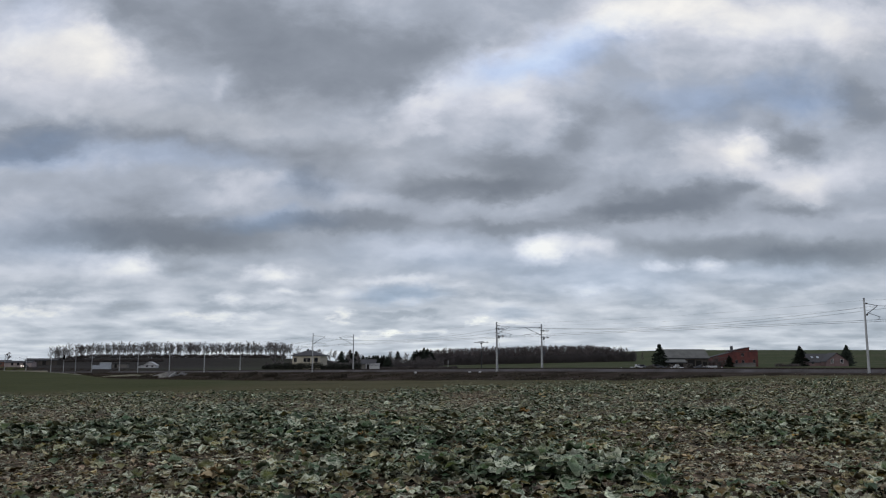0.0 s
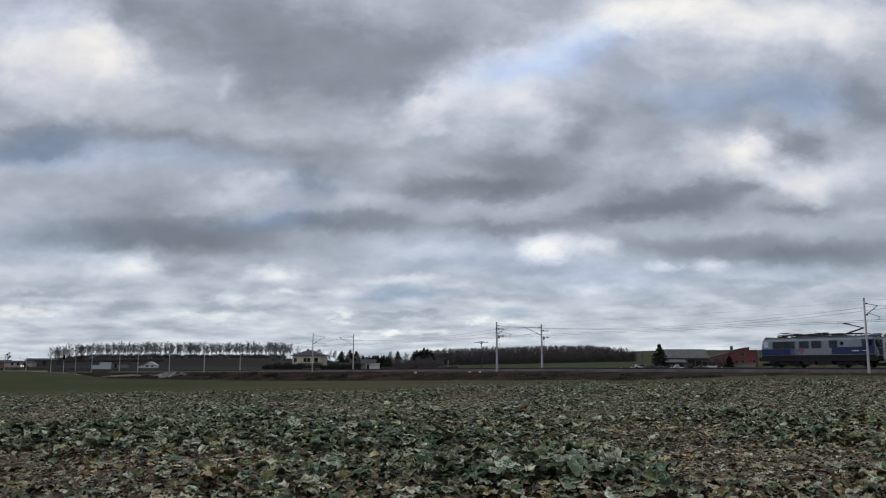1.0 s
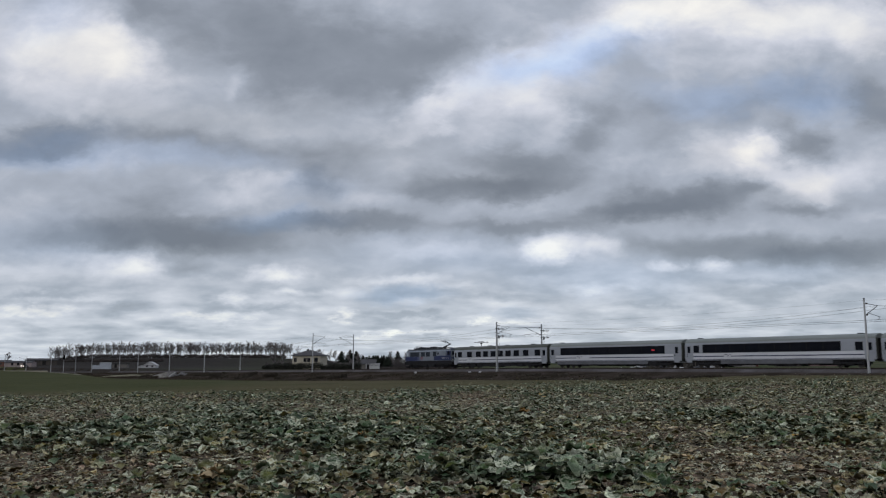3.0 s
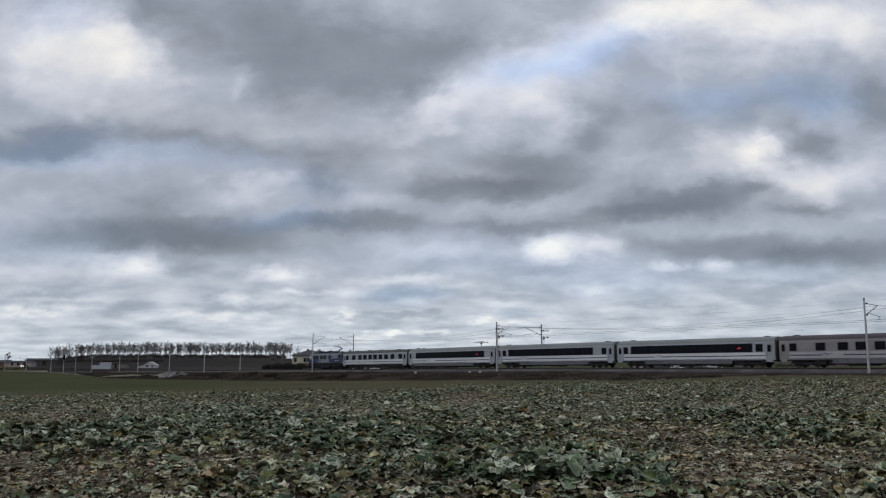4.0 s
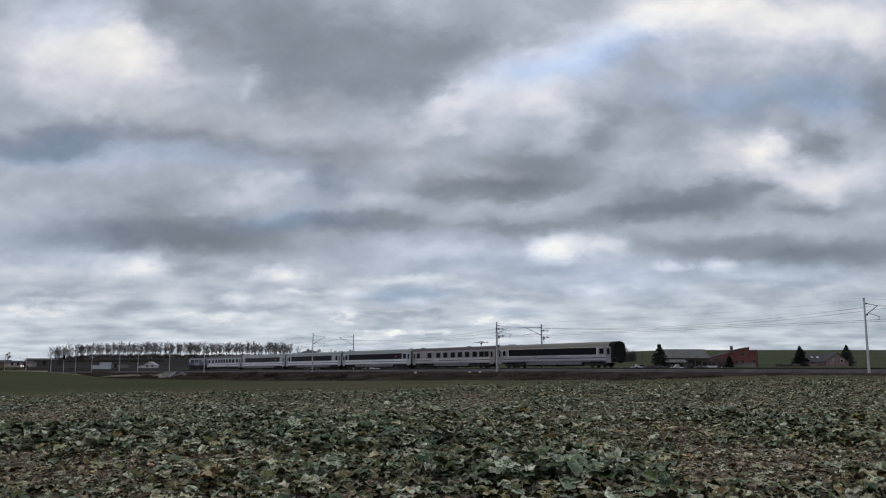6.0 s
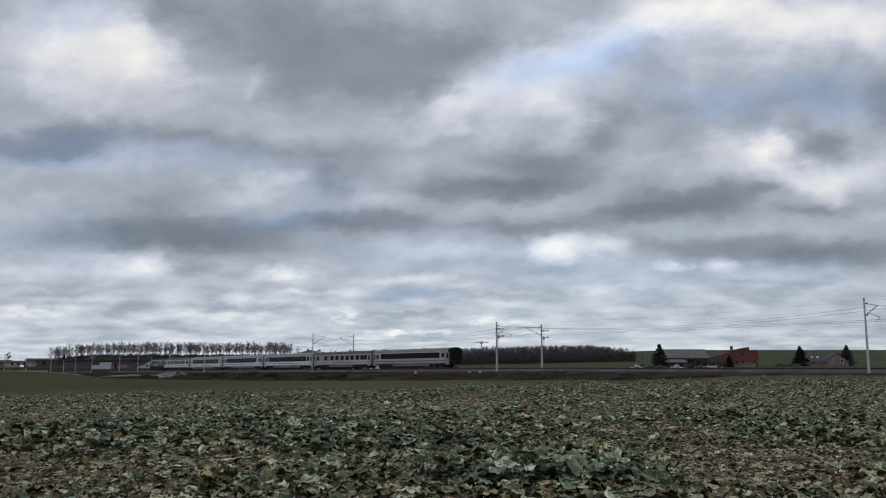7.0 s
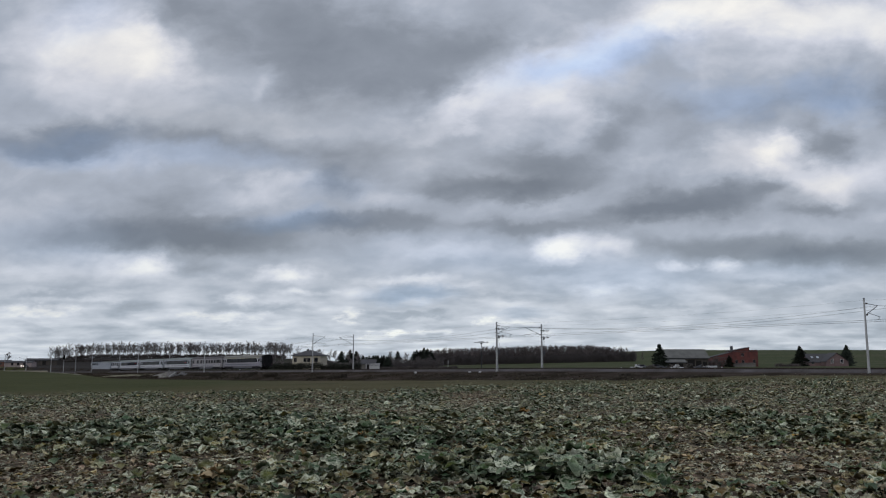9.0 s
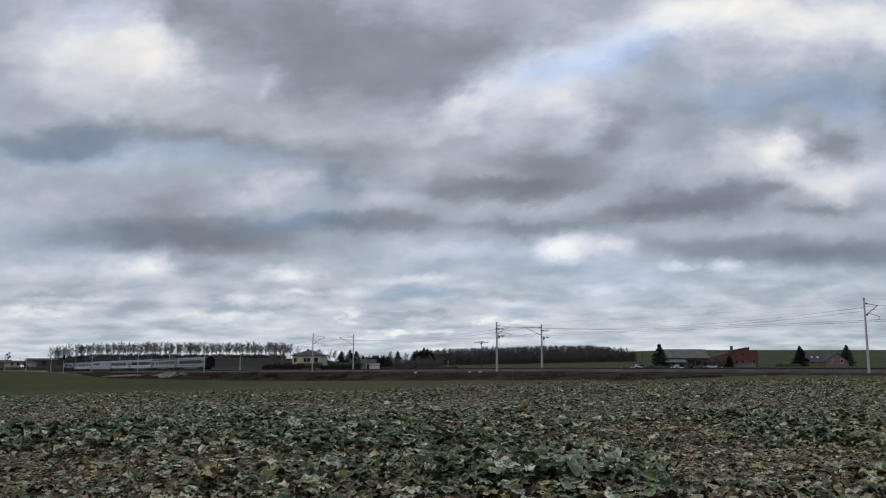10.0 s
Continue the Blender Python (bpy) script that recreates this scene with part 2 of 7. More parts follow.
bank("light", 0.303, 0.440, 0.306, 0.070, 0, 0.06)
bank("light", 0.465, 0.246, 0.106, 0.037, 0, 0.05)
bank("light", 0.480, 0.045, 0.158, 0.031, 0, -0.1)
bank("light", 0.503, 0.079, 0.104, 0.021, 0, -0.05)
bank("light", 0.266, 0.425, 0.305, 0.093, 0, 0.08)
bank("light", 0.084, 0.372, 0.159, 0.084, 0, 0.04)

# broken texture of the deck
mid_up = noise_of(WT, vmath(WT, "ADD", vmath(WT, "MULTIPLY", puffs, (1.5, 1.6, 1.0)), (4.7, 1.3, 2.0)), 1.0, 7.0, 0.55, 0.25)
mid_low = noise_of(WT, vmath(WT, "ADD", vmath(WT, "MULTIPLY", layers, (0.8, 1.25, 1.0)), (4.7, 1.3, 2.0)), 1.0, 6.0, 0.5, 0.15)
mid_up = mth(WT, "MULTIPLY", mth(WT, "SUBTRACT", mid_up, 0.5), mth(WT, "SUBTRACT", 1.0, near_horizon))
mid_low = mth(WT, "MULTIPLY", mth(WT, "SUBTRACT", mid_low, 0.5), near_horizon)
value = mth(WT, "MULTIPLY_ADD", sums["light"], 1.0, 0.50)
value = mth(WT, "MULTIPLY_ADD", mid_up, 0.42, value)
value = mth(WT, "MULTIPLY_ADD", mid_low, 1.2, value)
value = mth(WT, "MULTIPLY_ADD", near_horizon, 0.215, value, clamp=True)
cloud_col = ramp(WT, value, [(0.0, (0.178, 0.202, 0.246)), (0.28, (0.262, 0.292, 0.346)), (0.52, (0.402, 0.443, 0.522)),
                             (0.74, (0.632, 0.658, 0.740)), (1.0, (0.94, 0.935, 0.92))])
cloud_col = mix(WT, mth(WT, "MULTIPLY", sums["warm"], 0.38, clamp=True), cloud_col, mix(WT, 1.0, cloud_col, (1.06, 1.0, 0.90), "MULTIPLY"))
cloud_col = mix(WT, mth(WT, "MULTIPLY", sums["blue"], 0.9, clamp=True), cloud_col, mix(WT, 1.0, cloud_col, (0.84, 1.0, 1.26), "MULTIPLY"))
cloud_col = mix(WT, near_horizon, cloud_col, mix(WT, 1.0, cloud_col, (0.965, 1.015, 1.0), "MULTIPLY"))
bg_sky = WT.nodes.new("ShaderNodeBackground")
WT.links.new(sky_tex.outputs[0], bg_sky.inputs[0])
bg_sky.inputs[1].default_value = 0.10
bg_cloud = WT.nodes.new("ShaderNodeBackground")
WT.links.new(cloud_col, bg_cloud.inputs[0])
# an overcast sky grows brighter towards the zenith
plug(WT, bg_cloud.inputs[1], mth(WT, "MULTIPLY_ADD", mth(WT, "MAXIMUM", mth(WT, "SUBTRACT", sep.outputs[2], 0.46), 0.0), 2.2, 1.0))
cover = mth(WT, "MULTIPLY_ADD", sums["blue"], -0.16, 0.97, clamp=True)
mix_bg = WT.nodes.new("ShaderNodeMixShader")
WT.links.new(cover, mix_bg.inputs[0])
WT.links.new(bg_sky.outputs[0], mix_bg.inputs[1])
WT.links.new(bg_cloud.outputs[0], mix_bg.inputs[2])
wout = WT.nodes.new("ShaderNodeOutputWorld")
WT.links.new(mix_bg.outputs[0], wout.inputs[0])

sun_data = bpy.data.lights.new("sun", "SUN")
sun_data.energy, sun_data.angle, sun_data.color = 0.6, radians(16), (1.0, 0.95, 0.88)
sun = new("sun", sun_data)
sun.matrix_world = look((0, 0, 0), (-math.sin(SUN_TURN) * math.cos(SUN_ELEV), -math.cos(SUN_TURN) * math.cos(SUN_ELEV), -math.sin(SUN_ELEV)))
scene.view_settings.exposure = 0.0

# ======== materials ========
def material(name, base, rough=0.8, metal=0.0, vary=0.25, scale=1.0, fine=12.0, bump=0.3, tint=None, spread=0.0, island=False, spec=0.3, stretch=None):
    """A surface with stains at one size and grain at a smaller one. tint: a second colour that the stains take; spread: change from piece to piece."""
    m = bpy.data.materials.new(name)
    m.use_nodes = True
    t = m.node_tree
    b = t.nodes["Principled BSDF"]
    c = t.nodes.new("ShaderNodeTexCoord").outputs["Object"]
    if stretch:
        c = vmath(t, "MULTIPLY", c, stretch)
    stain = noise_of(t, c, scale, 4.0, 0.6)
    grain = noise_of(t, c, scale * fine, 3.0, 0.6)
    dark = tuple(v * (1 - vary) for v in base)
    light = tuple(min(1, v * (1 + vary)) for v in base)
    if tint:
        col = ramp(t, stain, [(0.36, base), (0.64, tint)])
    else:
        col = ramp(t, stain, [(0.3, dark), (0.7, light)])
    g = mth(t, "MULTIPLY_ADD", grain, vary * 1.2, 1 - vary * 0.6)
    if spread:
        r = t.nodes.new("ShaderNodeNewGeometry").outputs["Random Per Island"] if island else t.nodes.new("ShaderNodeObjectInfo").outputs["Random"]
        g = mth(t, "MULTIPLY", g, mth(t, "MULTIPLY_ADD", r, spread * 2, 1 - spread))
    gc = t.nodes.new("ShaderNodeCombineColor")
    for i in range(3):
        t.links.new(g, gc.inputs[i])
    t.links.new(mix(t, 1.0, col, gc.outputs[0], "MULTIPLY"), b.inputs["Base Color"])
    plug(t, b.inputs["Roughness"], mth(t, "MULTIPLY_ADD", stain, 0.2, rough - 0.1, clamp=True))
    b.inputs["Metallic"].default_value = metal
    b.inputs["Specular IOR Level"].default_value = spec
    if bump:
        bn = t.nodes.new("ShaderNodeBump")
        bn.inputs["Strength"].default_value = bump
        bn.inputs["Distance"].default_value = 0.02
        t.links.new(grain, bn.inputs["Height"])
        t.links.new(bn.outputs[0], b.inputs["Normal"])
    return m


def glowing(name, colour, strength):
    m = bpy.data.materials.new(name)
    m.use_nodes = True
    b = m.node_tree.nodes["Principled BSDF"]
    b.inputs["Base Color"].default_value = (*colour, 1)
    b.inputs["Emission Color"].default_value = (*colour, 1)
    b.inputs["Emission Strength"].default_value = strength
    return m


def glass_pane(name, base=(0.007, 0.008, 0.012), rough=0.10):
    m = material(name, base, rough, 0.0, 0.3, 0.6, 5.0, 0.0, spec=0.05)
    return m


M_GLASS = glass_pane("dark_window_glass")
# the grey is a faint reflection on the side windows, mixed into the base colour
M_GLASS_GREY = glass_pane("side_glass_painted_sheen", (0.034, 0.040, 0.050), 0.2)
# pale base colour stands in for bright sky mirrored in the panes
M_GLASS_PALE = glass_pane("pale_glass_painted_sheen", (0.40, 0.44, 0.48), 0.15)
M_WHITE = material("white_coach_paint", (0.49, 0.50, 0.53), 0.45, 0, 0.10, 0.5, 9, 0.05, stretch=(0.4, 1, 1.6))
M_GREY = material("light_grey_coach_paint", (0.25, 0.265, 0.295), 0.5, 0, 0.12, 0.5, 9, 0.05, stretch=(0.4, 1, 1.6))
M_TAUPE = material("taupe_grey_coach_paint", (0.195, 0.185, 0.190), 0.5, 0, 0.15, 0.5, 9, 0.05, stretch=(0.4, 1, 1.6))
M_TAUPE_PALE = material("dusty_pale_panel_paint", (0.330, 0.322, 0.335), 0.5, 0, 0.15, 0.5, 9, 0.05, stretch=(0.4, 1, 1.6))
M_MAUVE = material("mauve_grey_coach_paint", (0.180, 0.174, 0.196), 0.5, 0, 0.15, 0.5, 9, 0.05, stretch=(0.4, 1, 1.6))
M_MAUVE_PALE = material("dusty_mauve_panel_paint", (0.250, 0.243, 0.270), 0.5, 0, 0.15, 0.5, 9, 0.05, stretch=(0.4, 1, 1.6))
M_YELLOW = material("dull_yellow_line_paint", (0.28, 0.26, 0.085), 0.5, 0, 0.15, 0.5, 9, 0.05)
M_ROOF_OLIVE = material("dusty_olive_coach_roof", (0.150, 0.142, 0.120), 0.7, 0, 0.18, 0.5, 10, 0.08, stretch=(0.3, 1, 1))
M_SKIRT = material("grimy_grey_skirt_paint", (0.10, 0.103, 0.115), 0.7, 0, 0.22, 0.8, 9, 0.1)
M_NAVY = material("navy_stripe_paint", (0.018, 0.020, 0.060), 0.45, 0, 0.2, 0.6, 8, 0.05)
M_BLUE = material("royal_blue_loco_paint", (0.015, 0.022, 0.074), 0.45, 0, 0.18, 0.6, 8, 0.05)
M_BLUE_FADE = material("blue_grey_fading_paint", (0.060, 0.070, 0.135), 0.45, 0, 0.18, 0.6, 8, 0.05)
M_BLUE_PALE = material("pale_blue_grey_paint", (0.115, 0.130, 0.180), 0.45, 0, 0.18, 0.6, 8, 0.05)
M_LOCO = material("silver_grey_loco_paint", (0.160, 0.180, 0.212), 0.5, 0, 0.12, 0.6, 8, 0.05)
M_LOCO_ROOF = material("sooty_loco_roof", (0.060, 0.066, 0.074), 0.8, 0, 0.3, 0.7, 9, 0.2)
M_UNDER = material("brake_dust_underframe", (0.014, 0.014, 0.016), 0.85, 0, 0.35, 1.5, 8, 0.3)
M_WHEEL = material("worn_wheel_steel", (0.06, 0.055, 0.05), 0.6, 0.6, 0.3, 2.0, 8, 0.1)
M_ROOF_DARK = material("dark_grey_coach_roof", (0.066, 0.071, 0.062), 0.75, 0, 0.3, 0.5, 10, 0.1, stretch=(0.3, 1, 1))
M_ROOF_PURPLE = material("brownish_grey_coach_roof", (0.066, 0.056, 0.058), 0.75, 0, 0.2, 0.5, 10, 0.1, stretch=(0.3, 1, 1))
M_ROOF_LIGHT = material("pale_grey_green_coach_roof", (0.165, 0.180, 0.172), 0.65, 0, 0.14, 0.5, 10, 0.08, stretch=(0.3, 1, 1))
M_RUBBER = material("black_rubber", (0.012, 0.012, 0.013), 0.85, 0, 0.3, 2, 8, 0.1, spec=0.05)
M_RED = material("faded_red_paint", (0.19, 0.075, 0.10), 0.5, 0, 0.15, 1, 8, 0.05)
M_RED_GLOW = glowing("red_display_light", (0.45, 0.02, 0.035), 0.35)
M_LAMP_GLOW = glowing("warm_headlight", (1.0, 0.85, 0.75), 3.0)
M_STEEL = material("dark_roof_steel", (0.03, 0.032, 0.036), 0.6, 0.4, 0.3, 2, 8, 0.1)
M_GALV = material("galvanised_steel", (0.37, 0.375, 0.38), 0.65, 0.1, 0.2, 1.2, 9, 0.1, stretch=(1, 1, 0.3))
M_MAST_DARK = material("weathered_steel", (0.07, 0.075, 0.085), 0.7, 0.3, 0.25, 1.2, 9, 0.1)
M_WIRE = material("tarnished_copper_wire", (0.035, 0.036, 0.040), 0.7, 0.2, 0.2, 1, 8, 0.0)
M_PORCELAIN = material("brown_porcelain", (0.05, 0.035, 0.03), 0.3, 0, 0.2, 4, 8, 0.0)
M_CONCRETE = material("weathered_concrete", (0.30, 0.29, 0.275), 0.9, 0, 0.25, 0.8, 10, 0.4, tint=(0.20, 0.19, 0.175))
M_BROKEN = material("grey_broken_concrete", (0.15, 0.145, 0.145), 0.95, 0, 0.3, 0.8, 10, 0.4)
M_BALLAST = material("dusty_grey_ballast", (0.088, 0.080, 0.083), 0.95, 0, 0.4, 0.25, 26, 1.0, tint=(0.048, 0.042, 0.040), spec=0.05)
# darker than plain rust, so the rails draw a thin dark line
M_RAIL = material("darkened_rusty_rail_steel", (0.030, 0.022, 0.018), 0.7, 0.2, 0.25, 2, 8, 0.1)
M_SLEEPER = material("concrete_sleeper", (0.10, 0.095, 0.088), 0.9, 0, 0.25, 2, 8, 0.3)
M_BANK = material("dead_grass_embankment", (0.052, 0.042, 0.036), 0.97, 0, 0.5, 0.16, 14, 1.0, tint=(0.022, 0.018, 0.014), spec=0.0)
M_TUFT = material("withered_grass", (0.066, 0.052, 0.040), 0.95, 0, 0.3, 0.2, 9, 0.0, tint=(0.030, 0.026, 0.017), spread=0.3, island=True, spec=0.0)
M_THICKET = material("thicket_twigs", (0.076, 0.066, 0.064), 0.95, 0, 0.2, 0.3, 6, 0.0, spread=0.08, island=True)
M_WEED = material("dead_weeds", (0.040, 0.032, 0.022), 0.95, 0, 0.3, 0.3, 6, 0.0, spread=0.35, island=True)
M_SCRUB = material("bare_scrub_twigs", (0.055, 0.046, 0.042), 0.95, 0, 0.3, 0.3, 6, 0.0, spread=0.35, island=True)
M_BARK = material("grey_bark", (0.17, 0.16, 0.152), 0.95, 0, 0.3, 0.8, 9, 0.4, stretch=(1, 1, 0.3))
M_TWIG = material("winter_twigs", (0.145, 0.130, 0.128), 0.95, 0, 0.25, 0.6, 6, 0.0, spread=0.25, island=True)
M_BARK_RED = material("dark_brown_bark", (0.095, 0.082, 0.078), 0.95, 0, 0.3, 0.8, 9, 0.4)
M_TWIG_RED = material("brown_winter_crown", (0.108, 0.092, 0.090), 0.95, 0, 0.25, 0.6, 6, 0.0, spread=0.18, island=True)
M_NEEDLE = material("dark_spruce_needles", (0.014, 0.020, 0.013), 0.9, 0, 0.35, 0.8, 6, 0.0, spread=0.45, island=True)
M_HEDGE = material("dark_hedge_leaves", (0.018, 0.020, 0.013), 0.9, 0, 0.3, 0.7, 6, 0.0, spread=0.45, island=True)
M_CREAM = material("cream_render", (0.38, 0.345, 0.275), 0.9, 0, 0.12, 0.5, 14, 0.2)
M_SLATE = material("dark_roof_sheet", (0.048, 0.046, 0.049), 0.8, 0, 0.25, 0.5, 12, 0.3)
M_BARN_ROOF = material("weathered_fibre_cement_sheet", (0.115, 0.112, 0.106), 0.9, 0, 0.25, 0.4, 12, 0.3, tint=(0.085, 0.085, 0.078))
M_TIMBER = material("silvered_timber", (0.052, 0.046, 0.041), 0.9, 0, 0.3, 0.6, 10, 0.3, stretch=(1, 1, 0.25))
# near-black colour in place of the shade inside doorways
M_DARK = material("painted_interior_dark", (0.012, 0.011, 0.011), 0.95, 0, 0.3, 1, 6, 0.0)
M_BRICK = material("red_brick_masonry", (0.125, 0.040, 0.036), 0.9, 0, 0.3, 0.6, 14, 0.4, tint=(0.080, 0.034, 0.031))
M_BROWN_WALL = material("dull_brown_render", (0.15, 0.105, 0.105), 0.9, 0, 0.15, 0.6, 12, 0.2)
M_PALE_WALL = material("whitewashed_wall", (0.42, 0.42, 0.43), 0.85, 0, 0.12, 0.6, 12, 0.2)
M_TRIM = material("white_trim", (0.62, 0.62, 0.63), 0.6, 0, 0.08, 1, 10, 0.0)
M_SHED = material("grey_blue_cladding", (0.33, 0.355, 0.39), 0.6, 0.0, 0.12, 0.5, 10, 0.1)
M_DULL = material("dull_grey_brown_wall", (0.13, 0.122, 0.115), 0.9, 0, 0.2, 0.4, 10, 0.2)
M_PINK = material("dusty_pink_render", (0.27, 0.225, 0.22), 0.9, 0, 0.2, 0.4, 10, 0.2)
M_RUST = material("rust_red_wall", (0.13, 0.065, 0.05), 0.9, 0, 0.25, 0.4, 10, 0.2)
M_GRAVEL = material("pale_gravel_path", (0.30, 0.27, 0.22), 0.95, 0, 0.25, 0.3, 20, 0.5, tint=(0.22, 0.19, 0.15))
M_SANDY = material("dry_sandy_verge", (0.16, 0.14, 0.085), 0.95, 0, 0.3, 0.2, 20, 0.5, tint=(0.11, 0.10, 0.06))


def ground_material():
    """Brown soil under the crop, olive winter green beyond it, dull green on the far hill."""
    m = bpy.data.materials.new("field_ground")
    m.use_nodes = True
    t = m.node_tree
    b = t.nodes["Principled BSDF"]
    c = t.nodes.new("ShaderNodeTexCoord").outputs["Object"]
    s = t.nodes.new("ShaderNodeSeparateXYZ")
    t.links.new(c, s.inputs[0])
    x, y = s.outputs[0], s.outputs[1]
    wide = noise_of(t, c, 0.05, 5, 0.6)
    mid_n = noise_of(t, c, 0.6, 5, 0.65)
    fine = noise_of(t, c, 9.0, 4, 0.65)
    soil = ramp(t, mid_n, [(0.3, (0.046, 0.036, 0.025)), (0.5, (0.086, 0.064, 0.045)), (0.72, (0.122, 0.092, 0.064))])
    olive = ramp(t, mth(t, "MULTIPLY_ADD", mid_n, 0.4, mth(t, "MULTIPLY", wide, 0.6)), [(0.3, (0.044, 0.040, 0.017)), (0.5, (0.068, 0.060, 0.030)), (0.7, (0.090, 0.079, 0.045))])
    wheat = ramp(t, mth(t, "MULTIPLY_ADD", mid_n, 0.4, mth(t, "MULTIPLY", wide, 0.6)), [(0.35, (0.036, 0.040, 0.014)), (0.65, (0.056, 0.058, 0.024))])
    hill = ramp(t, wide, [(0.32, (0.036, 0.046, 0.019)), (0.52, (0.050, 0.056, 0.027)), (0.70, (0.066, 0.064, 0.040))])
    w = mth(t, "MULTIPLY_ADD", mth(t, "SUBTRACT", wide, 0.5), 14.0, mth(t, "MULTIPLY", mth(t, "SUBTRACT", mid_n, 0.5), 6.0))
    far_edge = mth(t, "DIVIDE", mth(t, "ADD", mth(t, "SUBTRACT", y, 52.0), w), 8.0, clamp=True)
    left = mth(t, "DIVIDE", mth(t, "ADD", mth(t, "MULTIPLY_ADD", x, -1.0, -18.0), w), 14.0, clamp=True)
    left = mth(t, "MULTIPLY", left, mth(t, "DIVIDE", mth(t, "ADD", mth(t, "SUBTRACT", y, 62.0), w), 16.0, clamp=True))
    beyond = mth(t, "DIVIDE", mth(t, "SUBTRACT", mth(t, "MULTIPLY_ADD", x, 1.24, y), 163.0), 6.0, clamp=True)
    col = mix(t, far_edge, soil, olive)
    col = mix(t, left, col, wheat)
    brown = ramp(t, mid_n, [(0.3, (0.020, 0.018, 0.016)), (0.7, (0.034, 0.030, 0.027))])
    hill = mix(t, mth(t, "DIVIDE", mth(t, "ADD", x, mth(t, "MULTIPLY_ADD", w, 3.0, 150.0)), 200.0, clamp=True), brown, hill)
    col = mix(t, beyond, col, hill)
    furrow = noise_of(t, vec(t, mth(t, "MULTIPLY", x, 0.05), mth(t, "MULTIPLY", y, 0.55)), 1.0, 5, 0.65)
    g = mth(t, "MULTIPLY", mth(t, "MULTIPLY_ADD", fine, 0.9, 0.55), mth(t, "MULTIPLY_ADD", furrow, 1.1, 0.45))
    gc = t.nodes.new("ShaderNodeCombineColor")
    for i in range(3):
        t.links.new(g, gc.inputs[i])
    t.links.new(mix(t, 1.0, col, gc.outputs[0], "MULTIPLY"), b.inputs["Base Color"])
    b.inputs["Roughness"].default_value = 0.95
    b.inputs["Specular IOR Level"].default_value = 0.04
    bn = t.nodes.new("ShaderNodeBump")
    bn.inputs["Strength"].default_value, bn.inputs["Distance"].default_value = 0.8, 0.05
    t.links.new(fine, bn.inputs["Height"])
    t.links.new(bn.outputs[0], b.inputs["Normal"])
    return m


def leaf_material(name, island):
    """Frosted, wilting rape leaves: blue green, grey green, pale, yellowed and rotten brown ones."""
    m = bpy.data.materials.new(name)
    m.use_nodes = True
    t = m.node_tree
    b = t.nodes["Principled BSDF"]
    geo = t.nodes.new("ShaderNodeNewGeometry")
    r = geo.outputs["Random Per Island"] if island else t.nodes.new("ShaderNodeObjectInfo").outputs["Random"]
    pos = geo.outputs["Position"]
    state = t.nodes.new("ShaderNodeAttribute")
    state.attribute_name = "state"
    plant = noise_of(t, pos, 9.0, 3, 0.6)
    pick = mth(t, "MULTIPLY_ADD", mth(t, "SUBTRACT", plant, 0.5), 0.20, state.outputs["Fac"], clamp=True)
    n = t.nodes.new("ShaderNodeValToRGB")
    n.color_ramp.interpolation = "LINEAR"
    stops = [(0.0, (0.016, 0.036, 0.010)), (0.10, (0.034, 0.064, 0.027)), (0.19, (0.118, 0.152, 0.092)), (0.26, (0.026, 0.050, 0.009)),
             (0.36, (0.062, 0.062, 0.013)), (0.40, (0.085, 0.078, 0.017)), (0.45, (0.215, 0.212, 0.125)), (0.49, (0.110, 0.084, 0.012)), (0.56, (0.058, 0.038, 0.014)), (0.63, (0.36, 0.305, 0.165)), (0.68, (0.112, 0.072, 0.022)),
             (0.76, (0.062, 0.034, 0.014)), (0.82, (0.40, 0.295, 0.180)), (0.88, (0.092, 0.056, 0.021)), (0.95, (0.034, 0.020, 0.010)), (1.0, (0.300, 0.195, 0.130))]
    e = n.color_ramp.elements
    while len(e) < len(stops):
        e.new(0.5)
    for el, (p, col) in zip(e, stops):
        el.position, el.color = p, (*col, 1)
    plug(t, n.inputs[0], pick)
    blotch = noise_of(t, pos, 17.0, 5, 0.7)
    vein = noise_of(t, pos, 45.0, 3, 0.65)
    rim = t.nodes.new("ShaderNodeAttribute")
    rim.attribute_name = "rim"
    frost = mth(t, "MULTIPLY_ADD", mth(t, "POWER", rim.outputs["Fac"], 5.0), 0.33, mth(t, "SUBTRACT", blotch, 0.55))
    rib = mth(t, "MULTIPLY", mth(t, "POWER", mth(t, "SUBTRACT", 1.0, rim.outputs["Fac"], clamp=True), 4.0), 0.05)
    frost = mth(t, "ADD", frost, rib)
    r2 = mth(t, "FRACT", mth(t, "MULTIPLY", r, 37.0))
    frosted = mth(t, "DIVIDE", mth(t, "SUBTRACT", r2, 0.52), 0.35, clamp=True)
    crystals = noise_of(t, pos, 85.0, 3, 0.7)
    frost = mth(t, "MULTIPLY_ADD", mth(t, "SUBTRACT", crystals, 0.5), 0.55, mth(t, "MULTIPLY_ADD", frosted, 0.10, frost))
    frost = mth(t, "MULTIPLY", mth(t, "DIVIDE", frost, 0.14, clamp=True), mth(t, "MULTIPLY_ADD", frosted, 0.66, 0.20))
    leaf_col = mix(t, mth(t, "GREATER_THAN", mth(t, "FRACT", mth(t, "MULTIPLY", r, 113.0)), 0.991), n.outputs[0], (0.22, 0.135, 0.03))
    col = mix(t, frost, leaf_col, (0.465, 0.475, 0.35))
    # dark gaps and highlights among the plants, put into leaf colour as coarse noise
    clump_shade = noise_of(t, pos, 3.6, 2, 0.6)
